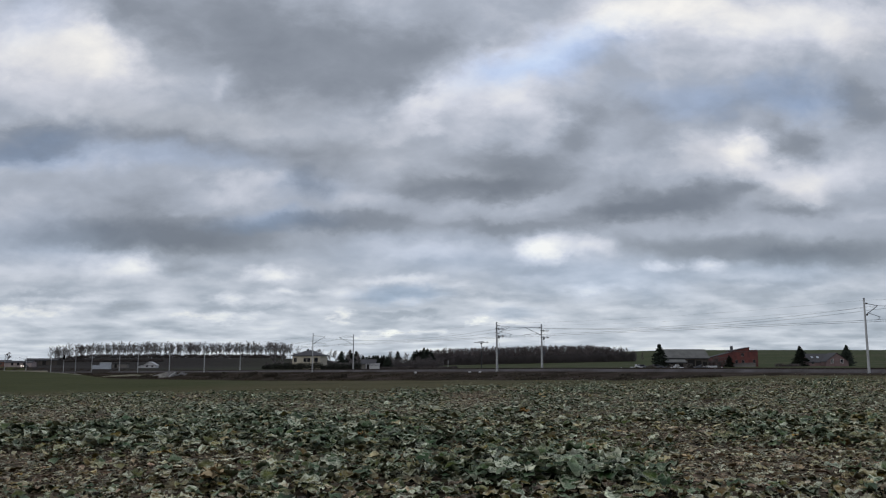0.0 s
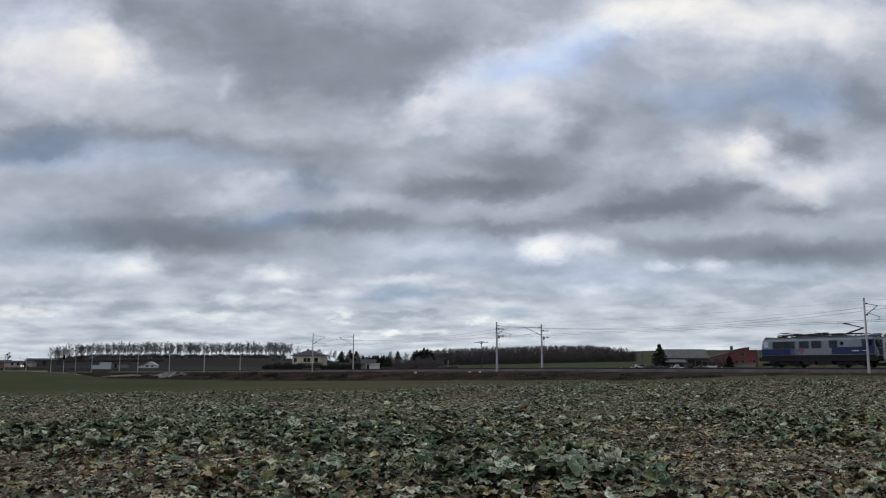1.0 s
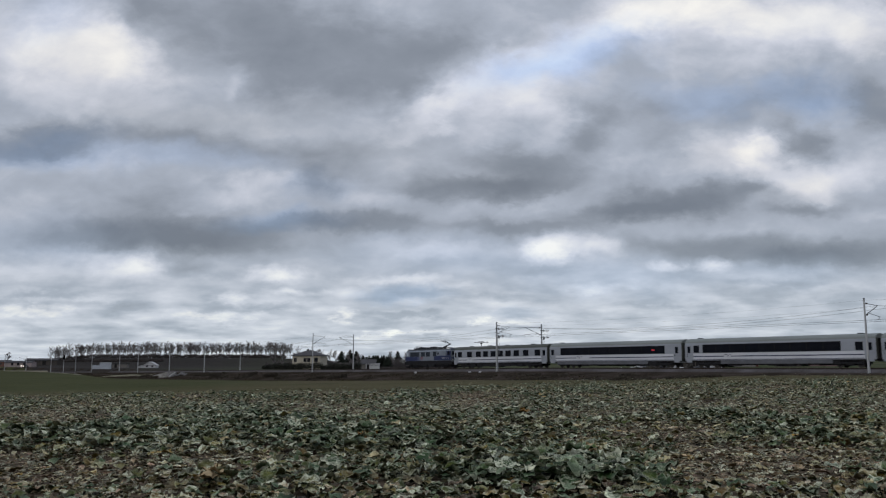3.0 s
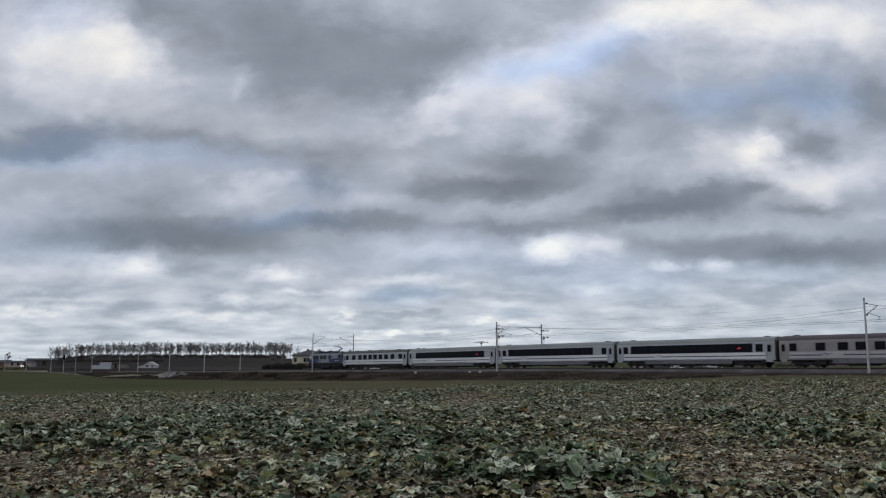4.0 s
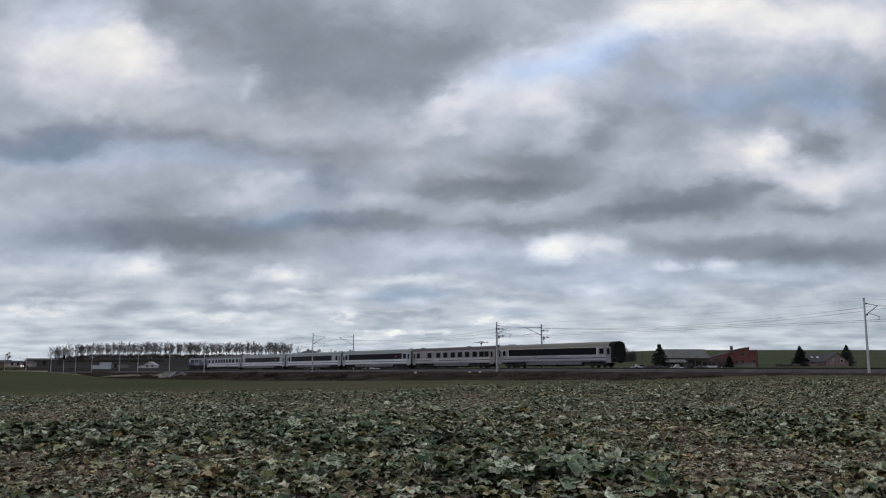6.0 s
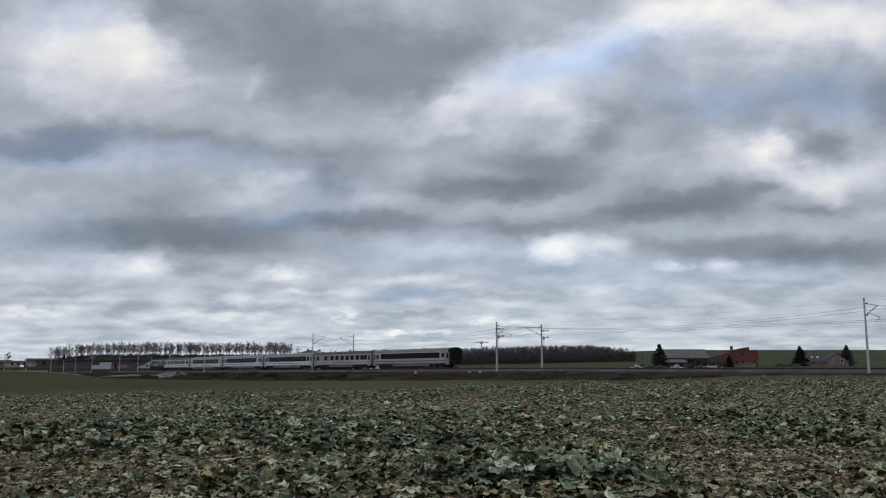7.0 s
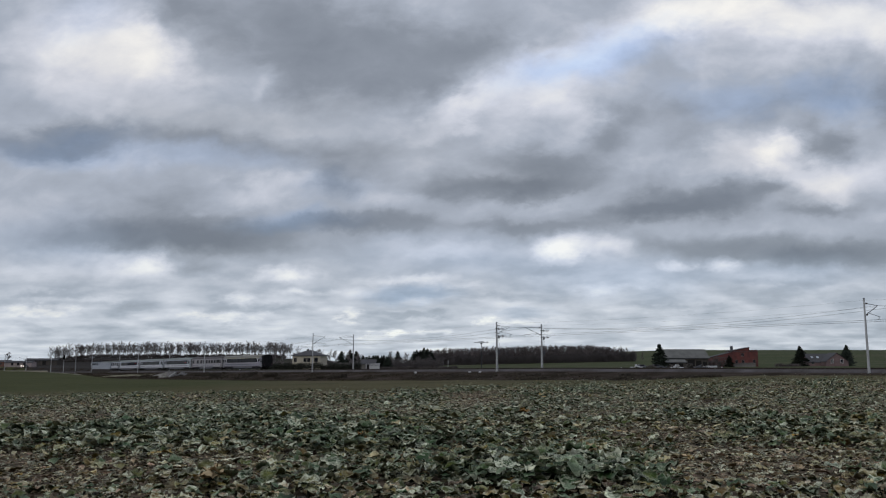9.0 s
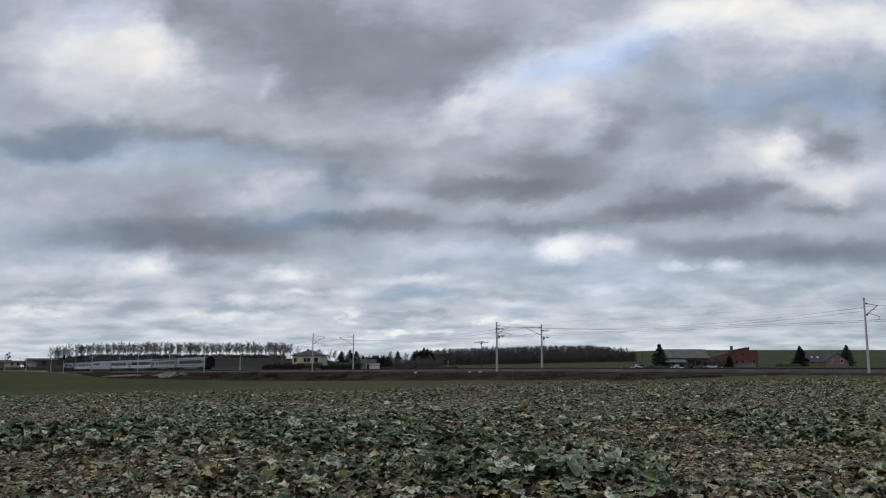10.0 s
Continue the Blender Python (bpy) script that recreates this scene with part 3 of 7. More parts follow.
    g = mth(t, "MULTIPLY", mth(t, "MULTIPLY_ADD", vein, 1.75, 0.03), mth(t, "MULTIPLY_ADD", mth(t, "SUBTRACT", clump_shade, 0.5), 3.6, 1.02, clamp=False))
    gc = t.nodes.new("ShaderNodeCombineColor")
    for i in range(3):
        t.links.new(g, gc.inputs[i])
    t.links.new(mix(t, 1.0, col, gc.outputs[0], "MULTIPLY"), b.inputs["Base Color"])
    b.inputs["Roughness"].default_value = 0.65
    b.inputs["Specular IOR Level"].default_value = 0.12
    bn = t.nodes.new("ShaderNodeBump")
    bn.inputs["Strength"].default_value, bn.inputs["Distance"].default_value = 1.0, 0.02
    t.links.new(blotch, bn.inputs["Height"])
    t.links.new(bn.outputs[0], b.inputs["Normal"])
    return m


M_GROUND = ground_material()
M_LEAF = leaf_material("rape_leaf_single", False)
M_ORANGE = material("withered_orange_leaf", (0.24, 0.125, 0.036), 0.8, 0, 0.45, 5.0, 7, 0.6, tint=(0.13, 0.075, 0.030), spec=0.1)
M_TAN = material("bleached_tan_leaf", (0.36, 0.27, 0.15), 0.8, 0, 0.4, 5.0, 7, 0.6, tint=(0.26, 0.20, 0.12), spec=0.1)
M_LEAVES = leaf_material("rape_leaf_mass", True)


# ======== mesh helpers ========
def part(name, bm, mat, parent=None, label="", smooth=False):
    me = bpy.data.meshes.new(name)
    bm.normal_update()
    bm.to_mesh(me)
    bm.free()
    me.materials.append(mat)
    if smooth:
        me.shade_smooth()
    ob = new(name, me)
    ob.parent = parent
    if label:
        ob["label"] = label
    return ob


def raw(name, verts, faces, mat, parent=None, label="", smooth=False):
    me = bpy.data.meshes.new(name)
    me.from_pydata([tuple(v) for v in verts], [], [tuple(f) for f in faces])
    me.materials.append(mat)
    if smooth:
        me.shade_smooth()
    ob = new(name, me)
    ob.parent = parent
    if label:
        ob["label"] = label
    return ob


def fast_mesh(name, verts, quads, mat, smooth=False):
    me = bpy.data.meshes.new(name)
    k = quads.shape[1]
    me.vertices.add(len(verts))
    me.vertices.foreach_set("co", verts.astype(np.float32).ravel())
    me.loops.add(quads.size)
    me.loops.foreach_set("vertex_index", quads.astype(np.int32).ravel())
    me.polygons.add(len(quads))
    me.polygons.foreach_set("loop_start", np.arange(0, quads.size, k, dtype=np.int32))
    me.update(calc_edges=True)
    me.materials.append(mat)
    if smooth:
        me.shade_smooth()
    return new(name, me)


def thing(name, m, label, category, group=""):
    ob = new(name)
    ob.matrix_basis = m
    ob.empty_display_size = 0.5
    return tagged(ob, label, category, group)


def box(bm, x0, x1, y0, y1, z0, z1, bevel=0.0):
    made = bmesh.ops.create_cube(bm, size=1.0)["verts"]
    for v in made:
        v.co = Vector((x0 + (v.co.x + 0.5) * (x1 - x0), y0 + (v.co.y + 0.5) * (y1 - y0), z0 + (v.co.z + 0.5) * (z1 - z0)))
    if bevel:
        edges = list({e for v in made for e in v.link_edges})
        bmesh.ops.bevel(bm, geom=edges, offset=bevel, segments=1, affect="EDGES")
    return made


def boxed(*a, bevel=0.0):
    bm = bmesh.new()
    box(bm, *a, bevel=bevel)
    return bm


def rod(bm, a, b, r0, r1=None, n=6):
    a, b = Vector(a), Vector(b)
    r1 = r0 if r1 is None else r1
    d = b - a
    q = d.to_track_quat("Z", "Y")
    rings = []
    for p, r in ((a, r0), (b, r1)):
        rings.append([bm.verts.new(p + q @ Vector((r * math.cos(k * math.tau / n), r * math.sin(k * math.tau / n), 0))) for k in range(n)])
    for k in range(n):
        bm.faces.new((rings[0][k], rings[0][(k + 1) % n], rings[1][(k + 1) % n], rings[1][k]))
    bm.faces.new(rings[0][::-1])
    bm.faces.new(rings[1])


def rods(pairs, r, n=6):
    bm = bmesh.new()
    for a, b in pairs:
        rod(bm, a, b, r, r, n)
    return bm


def extrude(outline, x0, x1):
    """A closed outline of (y, z) swept along x."""
    bm = bmesh.new()
    a = [bm.verts.new((x0, y, z)) for y, z in outline]
    b = [bm.verts.new((x1, y, z)) for y, z in outline]
    k = len(outline)
    for i in range(k):
        bm.faces.new((a[i], a[(i + 1) % k], b[(i + 1) % k], b[i]))
    bm.faces.new(a[::-1])
    bm.faces.new(b)
    bmesh.ops.recalc_face_normals(bm, faces=bm.faces)
    return bm


# ======== the line of the railway ========
S0, S1 = -330, 430
_s = np.arange(S0, S1 + 1, 1.0)
_u = np.clip(_s / 100, -0.9, 4.0)
_hd = 2.2562 + 0.0045 * _u - 0.049 * _u ** 2 + 0.0179 * _u ** 3
_cx, _cy = np.cumsum(np.cos(_hd)), np.cumsum(np.sin(_hd))
_cx += 4.427 - _cx[-S0]
_cy += 154.11 - _cy[-S0]
N_FAR, N_NEAR, N_MAST, N_MAST_FAR = 1.42, -2.6, -5.6, 5.3


def rail_z(s):
    return 1.50 - 0.0053 * max(0.0, s + 25)


def line_at(s, n=0.0, dz=0.0):
    """Place and bearing on the railway: s along it, n across (away from the field), dz above the rail head."""
    h = float(np.interp(s, _s, _hd))
    x, y = float(np.interp(s, _s, _cx)), float(np.interp(s, _s, _cy))
    return Vector((x + n * math.sin(h), y - n * math.cos(h), rail_z(s) + dz)), h


def line_coords(x, y):
    """s and n of many ground points."""
    x, y = np.atleast_1d(x).astype(float), np.atleast_1d(y).astype(float)
    ss, nn = np.empty(len(x)), np.empty(len(x))
    cx, cy, hd, si = _cx[::4], _cy[::4], _hd[::4], _s[::4]
    for i in range(0, len(x), 2000):
        dx, dy = x[i:i + 2000, None] - cx, y[i:i + 2000, None] - cy
        k = np.argmin(dx * dx + dy * dy, axis=1)
        r = np.arange(len(k))
        ss[i:i + 2000] = si[k] + dx[r, k] * np.cos(hd[k]) + dy[r, k] * np.sin(hd[k])
        nn[i:i + 2000] = dx[r, k] * np.sin(hd[k]) - dy[r, k] * np.cos(hd[k])
    return ss, nn


def smooth01(a):
    a = np.clip(a, 0, 1)
    return a * a * (3 - 2 * a)


def ground_heights(x, y):
    x, y = np.atleast_1d(x).astype(float), np.atleast_1d(y).astype(float)
    s, n = line_coords(x, y)
    field = 1.25 * np.tanh(x / 45) * (1 - np.exp(-np.maximum(y, 0) / 60))
    field += 0.04 * np.sin(x * 0.35 + 1) * np.sin(y * 0.28) + 0.45 * np.exp(-(((x + 72) / 26) ** 2 + ((y - 128) / 40) ** 2)) + 0.45 * smooth01((-x - 70) / 60) * smooth01((y - 60) / 60) + 1.05 * smooth01((-x - 95) / 45) * smooth01((y - 225) / 75)
    field -= 0.85 * np.exp(-((n + 20) / 10) ** 2) * smooth01((45 - x) / 30)
    zr = np.where(s > -25, 1.50 - 0.0053 * (s + 25), 1.50)
    hill = 17.0 * smooth01((x + 110) / 360) * smooth01((y - 230) / 660) + 1.5 * smooth01((y - 300) / 300) + 6 * smooth01((y - 900) / 1500)
    hill = hill + 5.8 * smooth01((y - 495) / 85) * smooth01((-x - 62) / 55) * smooth01((x + 312) / 70)
    behind = np.maximum(zr - 0.25, 0.9) + hill
    under = np.where(n < -3, zr - 2.7, zr - 1.6)
    foot = -10 - 10.5 * smooth01((s + 75) / 45)
    z = np.where(n < foot, field, np.where(n < -3, field + (under - field) * smooth01((n - foot) / 4), np.where(n < 6, under, under + (behind - under) * smooth01((n - 6) / 6))))
    far = smooth01((np.hypot(x, y) - 1500) / 2500)
    return z * (1 - far) + far * 8.0 * smooth01(y / 500)


def ground_at(x, y):
    return float(ground_heights(x, y)[0])


def build_ground():
    k = np.linspace(-1, 1, 261)
    xs = np.sinh(k * 6.2) / np.sinh(6.2) * 4600
    j = np.linspace(0, 1, 330)
    ys = -60 + np.concatenate([j[:250] * 0 + np.linspace(0, 560, 250), 560 + (np.linspace(0, 1, 80) ** 2.5 * 4000)[1:], []])
    ys = np.concatenate([[-4500, -2000, -800, -300, -120], ys])
    gx, gy = np.meshgrid(xs, ys)
    z = ground_heights(gx.ravel(), gy.ravel())
    verts = np.column_stack([gx.ravel(), gy.ravel(), z])
    w = len(xs)
    faces = [(r * w + c, r * w + c + 1, (r + 1) * w + c + 1, (r + 1) * w + c) for r in range(len(ys) - 1) for c in range(w - 1)]
    ob = raw("ground", verts, faces, M_GROUND, smooth=True)
    tagged(ob, "gently rolling winter field of brown soil and dull green", "field", "", "structure")


build_ground()


def sweep(name, profile, s0, s1, step, mat, closed=False):
    """A profile of (n, height above the rail, or None for the ground) swept along the line."""
    verts, faces = [], []
    stations = np.arange(s0, s1 + 0.1, step)
    k = len(profile)
    for s in stations:
        for n, dz in profile:
            p, _ = line_at(s, n, 0)
            if dz is None:
                p.z = ground_at(p.x, p.y) - 0.25
            else:
                p.z += dz + (0.05 * noise.noise((s * 0.35, n, 0)) if abs(n) > 6 else 0)
            verts.append(p)
    for i in range(len(stations) - 1):
        for j in range(k if closed else k - 1):
            a, b = i * k + j, i * k + (j + 1) % k
            faces.append((a, a + k, b + k, b))
    return raw(name, verts, faces, mat, smooth=not closed)


bank_ob = sweep("embankment", [(-21.5, None), (-19.0, -2.25), (-14.5, -1.62), (-10.2, -1.05), (-7.4, -0.72), (-6.2, -0.62), (-4.9, -0.58), (-4.0, -0.86), (0, -0.86), (5.5, -0.8), (8.5, -0.6), (12.5, None)], -300, 426, 3, M_BANK)
tagged(bank_ob, "low railway embankment of dead brown grass", "embankment", "", "structure")
ballast = sweep("ballast", [(-5.1, -0.72), (-4.4, -0.24), (-0.9, -0.21), (-0.6, -0.24), (-0.3, -0.21), (3.2, -0.24), (4.3, -0.90)], -300, 426, 3, M_BALLAST)
tagged(ballast, "grey crushed stone track bed", "track bed", "", "structure")
for n_track in (N_NEAR, N_FAR):
    for gauge in (-0.7535, 0.7535):
        c = n_track + gauge
        r_ob = sweep("rail", [(c - 0.07, -0.172), (c - 0.02, -0.15), (c - 0.036, -0.04), (c - 0.036, 0), (c + 0.036, 0), (c + 0.036, -0.04), (c + 0.02, -0.15), (c + 0.07, -0.172)], -300, 426, 3, M_RAIL, True)
        tagged(r_ob, "dark rusty steel rail on the railway track", "rail", "rails", "structure")


def build_sleepers():
    verts, faces = [], []
    for n_track in (N_NEAR, N_FAR):
        for i in range(int(330 / 0.62)):
            s = -100 + i * 0.62
            o, h = line_at(s, n_track, -0.172)
            d, e = Vector((math.cos(h), math.sin(h), 0)), Vector((math.sin(h), -math.cos(h), 0))
            b0 = len(verts)
            for sx, sy, sz in ((-1, -1, -1), (1, -1, -1), (1, 1, -1), (-1, 1, -1), (-0.8, -0.98, 0), (0.8, -0.98, 0), (0.8, 0.98, 0), (-0.8, 0.98, 0)):
                verts.append(o + d * sx * 0.13 + e * sy * 1.28 + Vector((0, 0, sz * 0.12)))
            faces += [(b0 + 4, b0 + 5, b0 + 6, b0 + 7)] + [(b0 + q, b0 + (q + 1) % 4, b0 + 4 + (q + 1) % 4, b0 + 4 + q) for q in range(4)]
    tagged(raw("sleepers", verts, faces, M_SLEEPER), "concrete sleepers half sunk in grey ballast", "sleepers", "", "stuff")


build_sleepers()


# ======== the train ========
TRAIN = []


def bogie(parent, x, half, radius=0.46):
    """A bogie with frame and wheels under a vehicle."""
    bm = bmesh.new()
    for y in (-1.02, 1.02):
        box(bm, x - half - 0.55, x + half + 0.55, y - 0.07, y + 0.07, 0.42, 0.72, 0.03)
        box(bm, x - 0.45, x + 0.45, y - 0.12, y + 0.12, 0.30, 0.62, 0.03)
        for k in (-half, half):
            box(bm, x + k - 0.2, x + k + 0.2, y - 0.14, y + 0.14, 0.36, 0.68, 0.04)
    box(bm, x - 0.35, x + 0.35, -1.0, 1.0, 0.45, 0.85)
    b = part("bogie", bm, M_UNDER, parent, "dark brake-dusted bogie frame")
    for k in (-half, half):
        for y in (-0.75, 0.75):
            w = bmesh.new()
            rod(w, (x + k, y - 0.065, radius), (x + k, y + 0.065, radius), radius, radius, 20)
            rod(w, (x + k, y - 0.09, radius), (x + k, y + 0.09, radius), radius * 0.42, radius * 0.42, 14)
            part("wheel", w, M_WHEEL, b)
    return b


def buffers(parent, x, way):
    for y in (-0.875, 0.875):
        bm = bmesh.new()
        rod(bm, (x, y, 1.05), (x + way * 0.42, y, 1.05), 0.10, 0.10, 10)
        rod(bm, (x + way * 0.42, y, 1.05), (x + way * 0.47, y, 1.05), 0.24, 0.24, 14)
        part("buffer", bm, M_UNDER, parent)
    bm = bmesh.new()
    box(bm, x, x + way * 0.35, -0.05, 0.05, 0.95, 1.1)
    part("coupling", bm, M_UNDER, parent)


def side_window(parent, x0, x1, z0, z1, side, y=1.425, frame_mat=None, panes=1, glass=None):
    f = frame_mat or M_RUBBER
    bm = bmesh.new()
    w = 0.05
    ya, yb = sorted((side * (y - 0.06), side * (y + 0.014)))
    for a in ((x0 - w, x1 + w, z0 - w, z0), (x0 - w, x1 + w, z1, z1 + w), (x0 - w, x0, z0, z1), (x1, x1 + w, z0, z1)):
        box(bm, a[0], a[1], ya, yb, a[2], a[3])
    win = part("window", bm, f, parent)
    ya, yb = sorted((side * (y - 0.06), side * (y + 0.004)))
    for i in range(panes):
        p0, p1 = x0 + (x1 - x0) * i / panes, x0 + (x1 - x0) * (i + 1) / panes
        part("pane", boxed(p0 + (0.03 if i else 0), p1, ya, yb, z0, z1), glass or M_GLASS, win)
    return win


def coach_door(parent, x0, x1, side, mat, low=0.72):
    ya, yb = sorted((side * 1.38, side * 1.432))
    d = part("door", boxed(x0, x1, ya, yb, low, 3.22, bevel=0.015), mat, parent, "pale grey coach door with a small window")
    ya, yb = sorted((side * 1.40, side * 1.440))
    part("pane", boxed(x0 + 0.2, x1 - 0.2, ya, yb, 2.05, 2.95), M_GLASS, d)
    ya, yb = sorted((side * 1.42, side * 1.455))
    part("handle", boxed(x1 - 0.14, x1 - 0.10, ya, yb, 1.5, 2.0), M_STEEL, d)


BODY = [(1.36, 0.98), (1.412, 1.35), (1.415, 2.45), (1.385, 3.10), (1.33, 3.42)]
ROOF = [(1.33, 3.42), (1.22, 3.66), (1.0, 3.84), (0.66, 3.97), (0.3, 4.04)]


def coach(length, roof_mat, windows, bands, doors, skirt, label, frame=None, tail=False, red_sign=None, vents=(), stripe_gap=(4.2, 5.6), paint=None, panel=None, class_line=False):
    """A passenger coach; distances in the lists run back from its front end."""
    half = length / 2 - 0.30
    root = thing("passenger_coach", pose(0, 0, 0), label, "railway coach", "coaches of the train")
    X = lambda d: length / 2 - d
    outline = BODY + [(-y, z) for y, z in BODY[::-1]]
    part("body", extrude(outline, -half, half), paint or M_GREY, root)
    top = ROOF + [(0, 4.06)] + [(-y, z) for y, z in ROOF[::-1]]
    bm = extrude(top, -half + 0.04, half - 0.04)
    part("roof", bm, roof_mat, root, "curved coach roof", smooth=False)
    for side in (-1, 1):
        ya, yb = sorted((side * 1.40, side * 1.420))
        part("lower_panel", boxed(-half + 1.35, half - 1.35, ya, yb, 1.06, 1.98), panel or M_WHITE, root, "pale painted lower side panel")
        if class_line:
            part("class_line", boxed(-half + 2.0, half - 2.0, *sorted((side * 1.36, side * 1.402)), 3.22, 3.30), M_YELLOW, root, "dull yellow line above the windows")
        ya, yb = sorted((side * 1.40, side * 1.426))
        part("stripe", boxed(-half + 1.4, X(stripe_gap[1]), ya, yb, 1.49, 1.61), M_NAVY, root, "thin navy stripe")
        part("stripe", boxed(X(stripe_gap[0]), half - 1.4, ya, yb, 1.49, 1.61), M_NAVY, root, "thin navy stripe")
        part("stripe", boxed(-half + 1.4, half - 1.4, ya, yb, 1.09, 1.15), M_NAVY, root, "thin navy stripe")
        bm = bmesh.new()
        g = X(stripe_gap[0])
        box(bm, g - 0.55, g - 0.15, ya, yb, 1.70, 1.78)
        box(bm, g - 0.75, g - 0.45, ya, yb, 1.52, 1.60)
        box(bm, g - 0.75, g - 0.67, ya, yb, 1.60, 1.74)
        box(bm, g - 1.2, g - 0.9, ya, yb, 1.70, 1.78)
        part("emblem", bm, M_NAVY, root, "small navy emblem")
        for d0, d1 in windows:
            side_window(root, X(d1), X(d0), 2.12, 3.02, side, 1.424, frame)
            part("window_bar", boxed(X(d1), X(d0), *sorted((side * 1.38, side * 1.436)), 2.74, 2.78), M_RUBBER, root)
        for d0, d1 in bands:
            bm = boxed(X(d1), X(d0), *sorted((side * 1.36, side * 1.424)), 2.02, 3.18, bevel=0.01)
            if frame is M_WHITE:
                part("band_edge", boxed(X(d1) - 0.12, X(d0) + 0.12, *sorted((side * 1.36, side * 1.419)), 1.94, 3.215), M_TRIM, root, "white edge round the window band")
            band = part("window_band", bm, M_RUBBER, root, "long dark tinted window band")
            k = max(1, round((d1 - d0) / 2.05))
            for i in range(k):
                w = (d1 - d0) / k
                part("pane", boxed(X(d0 + (i + 1) * w) + 0.07, X(d0 + i * w) - 0.07, *sorted((side * 1.37, side * 1.432)), 2.10, 3.10), M_GLASS, band)
        for d0, d1 in doors:
            coach_door(root, X(d1), X(d0), side, paint or M_GREY)
        if skirt:
            part("skirt", boxed(X(skirt[1]), X(skirt[0]), *sorted((side * 1.34, side * 1.39)), 0.50, 1.02, bevel=0.02), M_SKIRT, root, "grimy grey skirt under the floor")
    if red_sign:
        bm = boxed(X(red_sign + 0.5), X(red_sign), 1.40, 1.437, 2.47, 2.66)
        part("display", bm, M_RED_GLOW, root, "red lit display behind the window")
    # underframe and boxes; extra low, long boxes stand in for the shade underneath
    bm = bmesh.new()
    box(bm, -half, half, -1.25, 1.25, 0.84, 1.04)
    part("underframe", bm, M_UNDER, root)
    rnd = random.Random(int(length * 10) + len(vents))
    for i in range(9):
        x = -half * 0.58 + half * 1.16 * i / 8
        w = rnd.uniform(0.75, 1.1)
        for side in (-1, 1):
            part("equipment_box", boxed(x - w, x + w * 0.7, *sorted((side * 0.7, side * 1.22)), 0.22 + rnd.random() * 0.22, 0.86, bevel=0.03), M_UNDER, root)
    for x in (-(length / 2 - 3.7), length / 2 - 3.7):
        bogie(root, x, 1.25)
    for d in vents:
        bm = boxed(X(d) - 0.35, X(d) + 0.35, -0.3, 0.3, 4.0, 4.15, bevel=0.05)
        part("roof_vent", bm, M_STEEL, root)
    for way in (-1, 1):
        x = way * half
        xs = sorted((x, x + way * 0.29))
        bm = bmesh.new()
        box(bm, xs[0], xs[1], -0.82, -0.56, 1.2, 3.35, 0.04)
        box(bm, xs[0], xs[1], 0.56, 0.82, 1.2, 3.35, 0.04)
        box(bm, xs[0], xs[1], -0.82, 0.82, 3.2, 3.45, 0.04)
        part("gangway", bm, M_RUBBER, root, "black rubber gangway bellows")
        xs = sorted((x, x + way * 0.03))
        end = part("end_wall", boxed(*xs, -1.36, 1.36, 1.02, 3.5), M_RUBBER if way < 0 and tail else M_ROOF_DARK, root)
        part("end_door", boxed(*sorted((x, x + way * 0.06)), -0.45, 0.45, 1.15, 3.1), M_DARK, root)
        buffers(root, x, way)
        if way < 0 and tail:
            # black rounded end shell round the rear gangway
            shell = [(y * 1.012, z) for y, z in BODY + ROOF[1:]]
            bm = extrude(shell + [(0, 4.085)] + [(-y, z + 0.02) for y, z in shell[::-1]], x - 0.30, x + 0.75)
            part("end_shell", bm, M_RUBBER, root, "black shell round the coach end")
            part("corner_strip", boxed(x + 0.78, x + 1.05, *sorted((1.40, 1.428)), 1.2, 3.3), M_TRIM, root, "white corner strip")
            for y in (-1.15, 1.15):
                bm = bmesh.new()
                rod(bm, (x - 0.31, y, 1.55), (x - 0.36, y, 1.55), 0.09, 0.08, 12)
                part("tail_lamp", bm, M_RED, root, "dull red tail lamp")
    return root


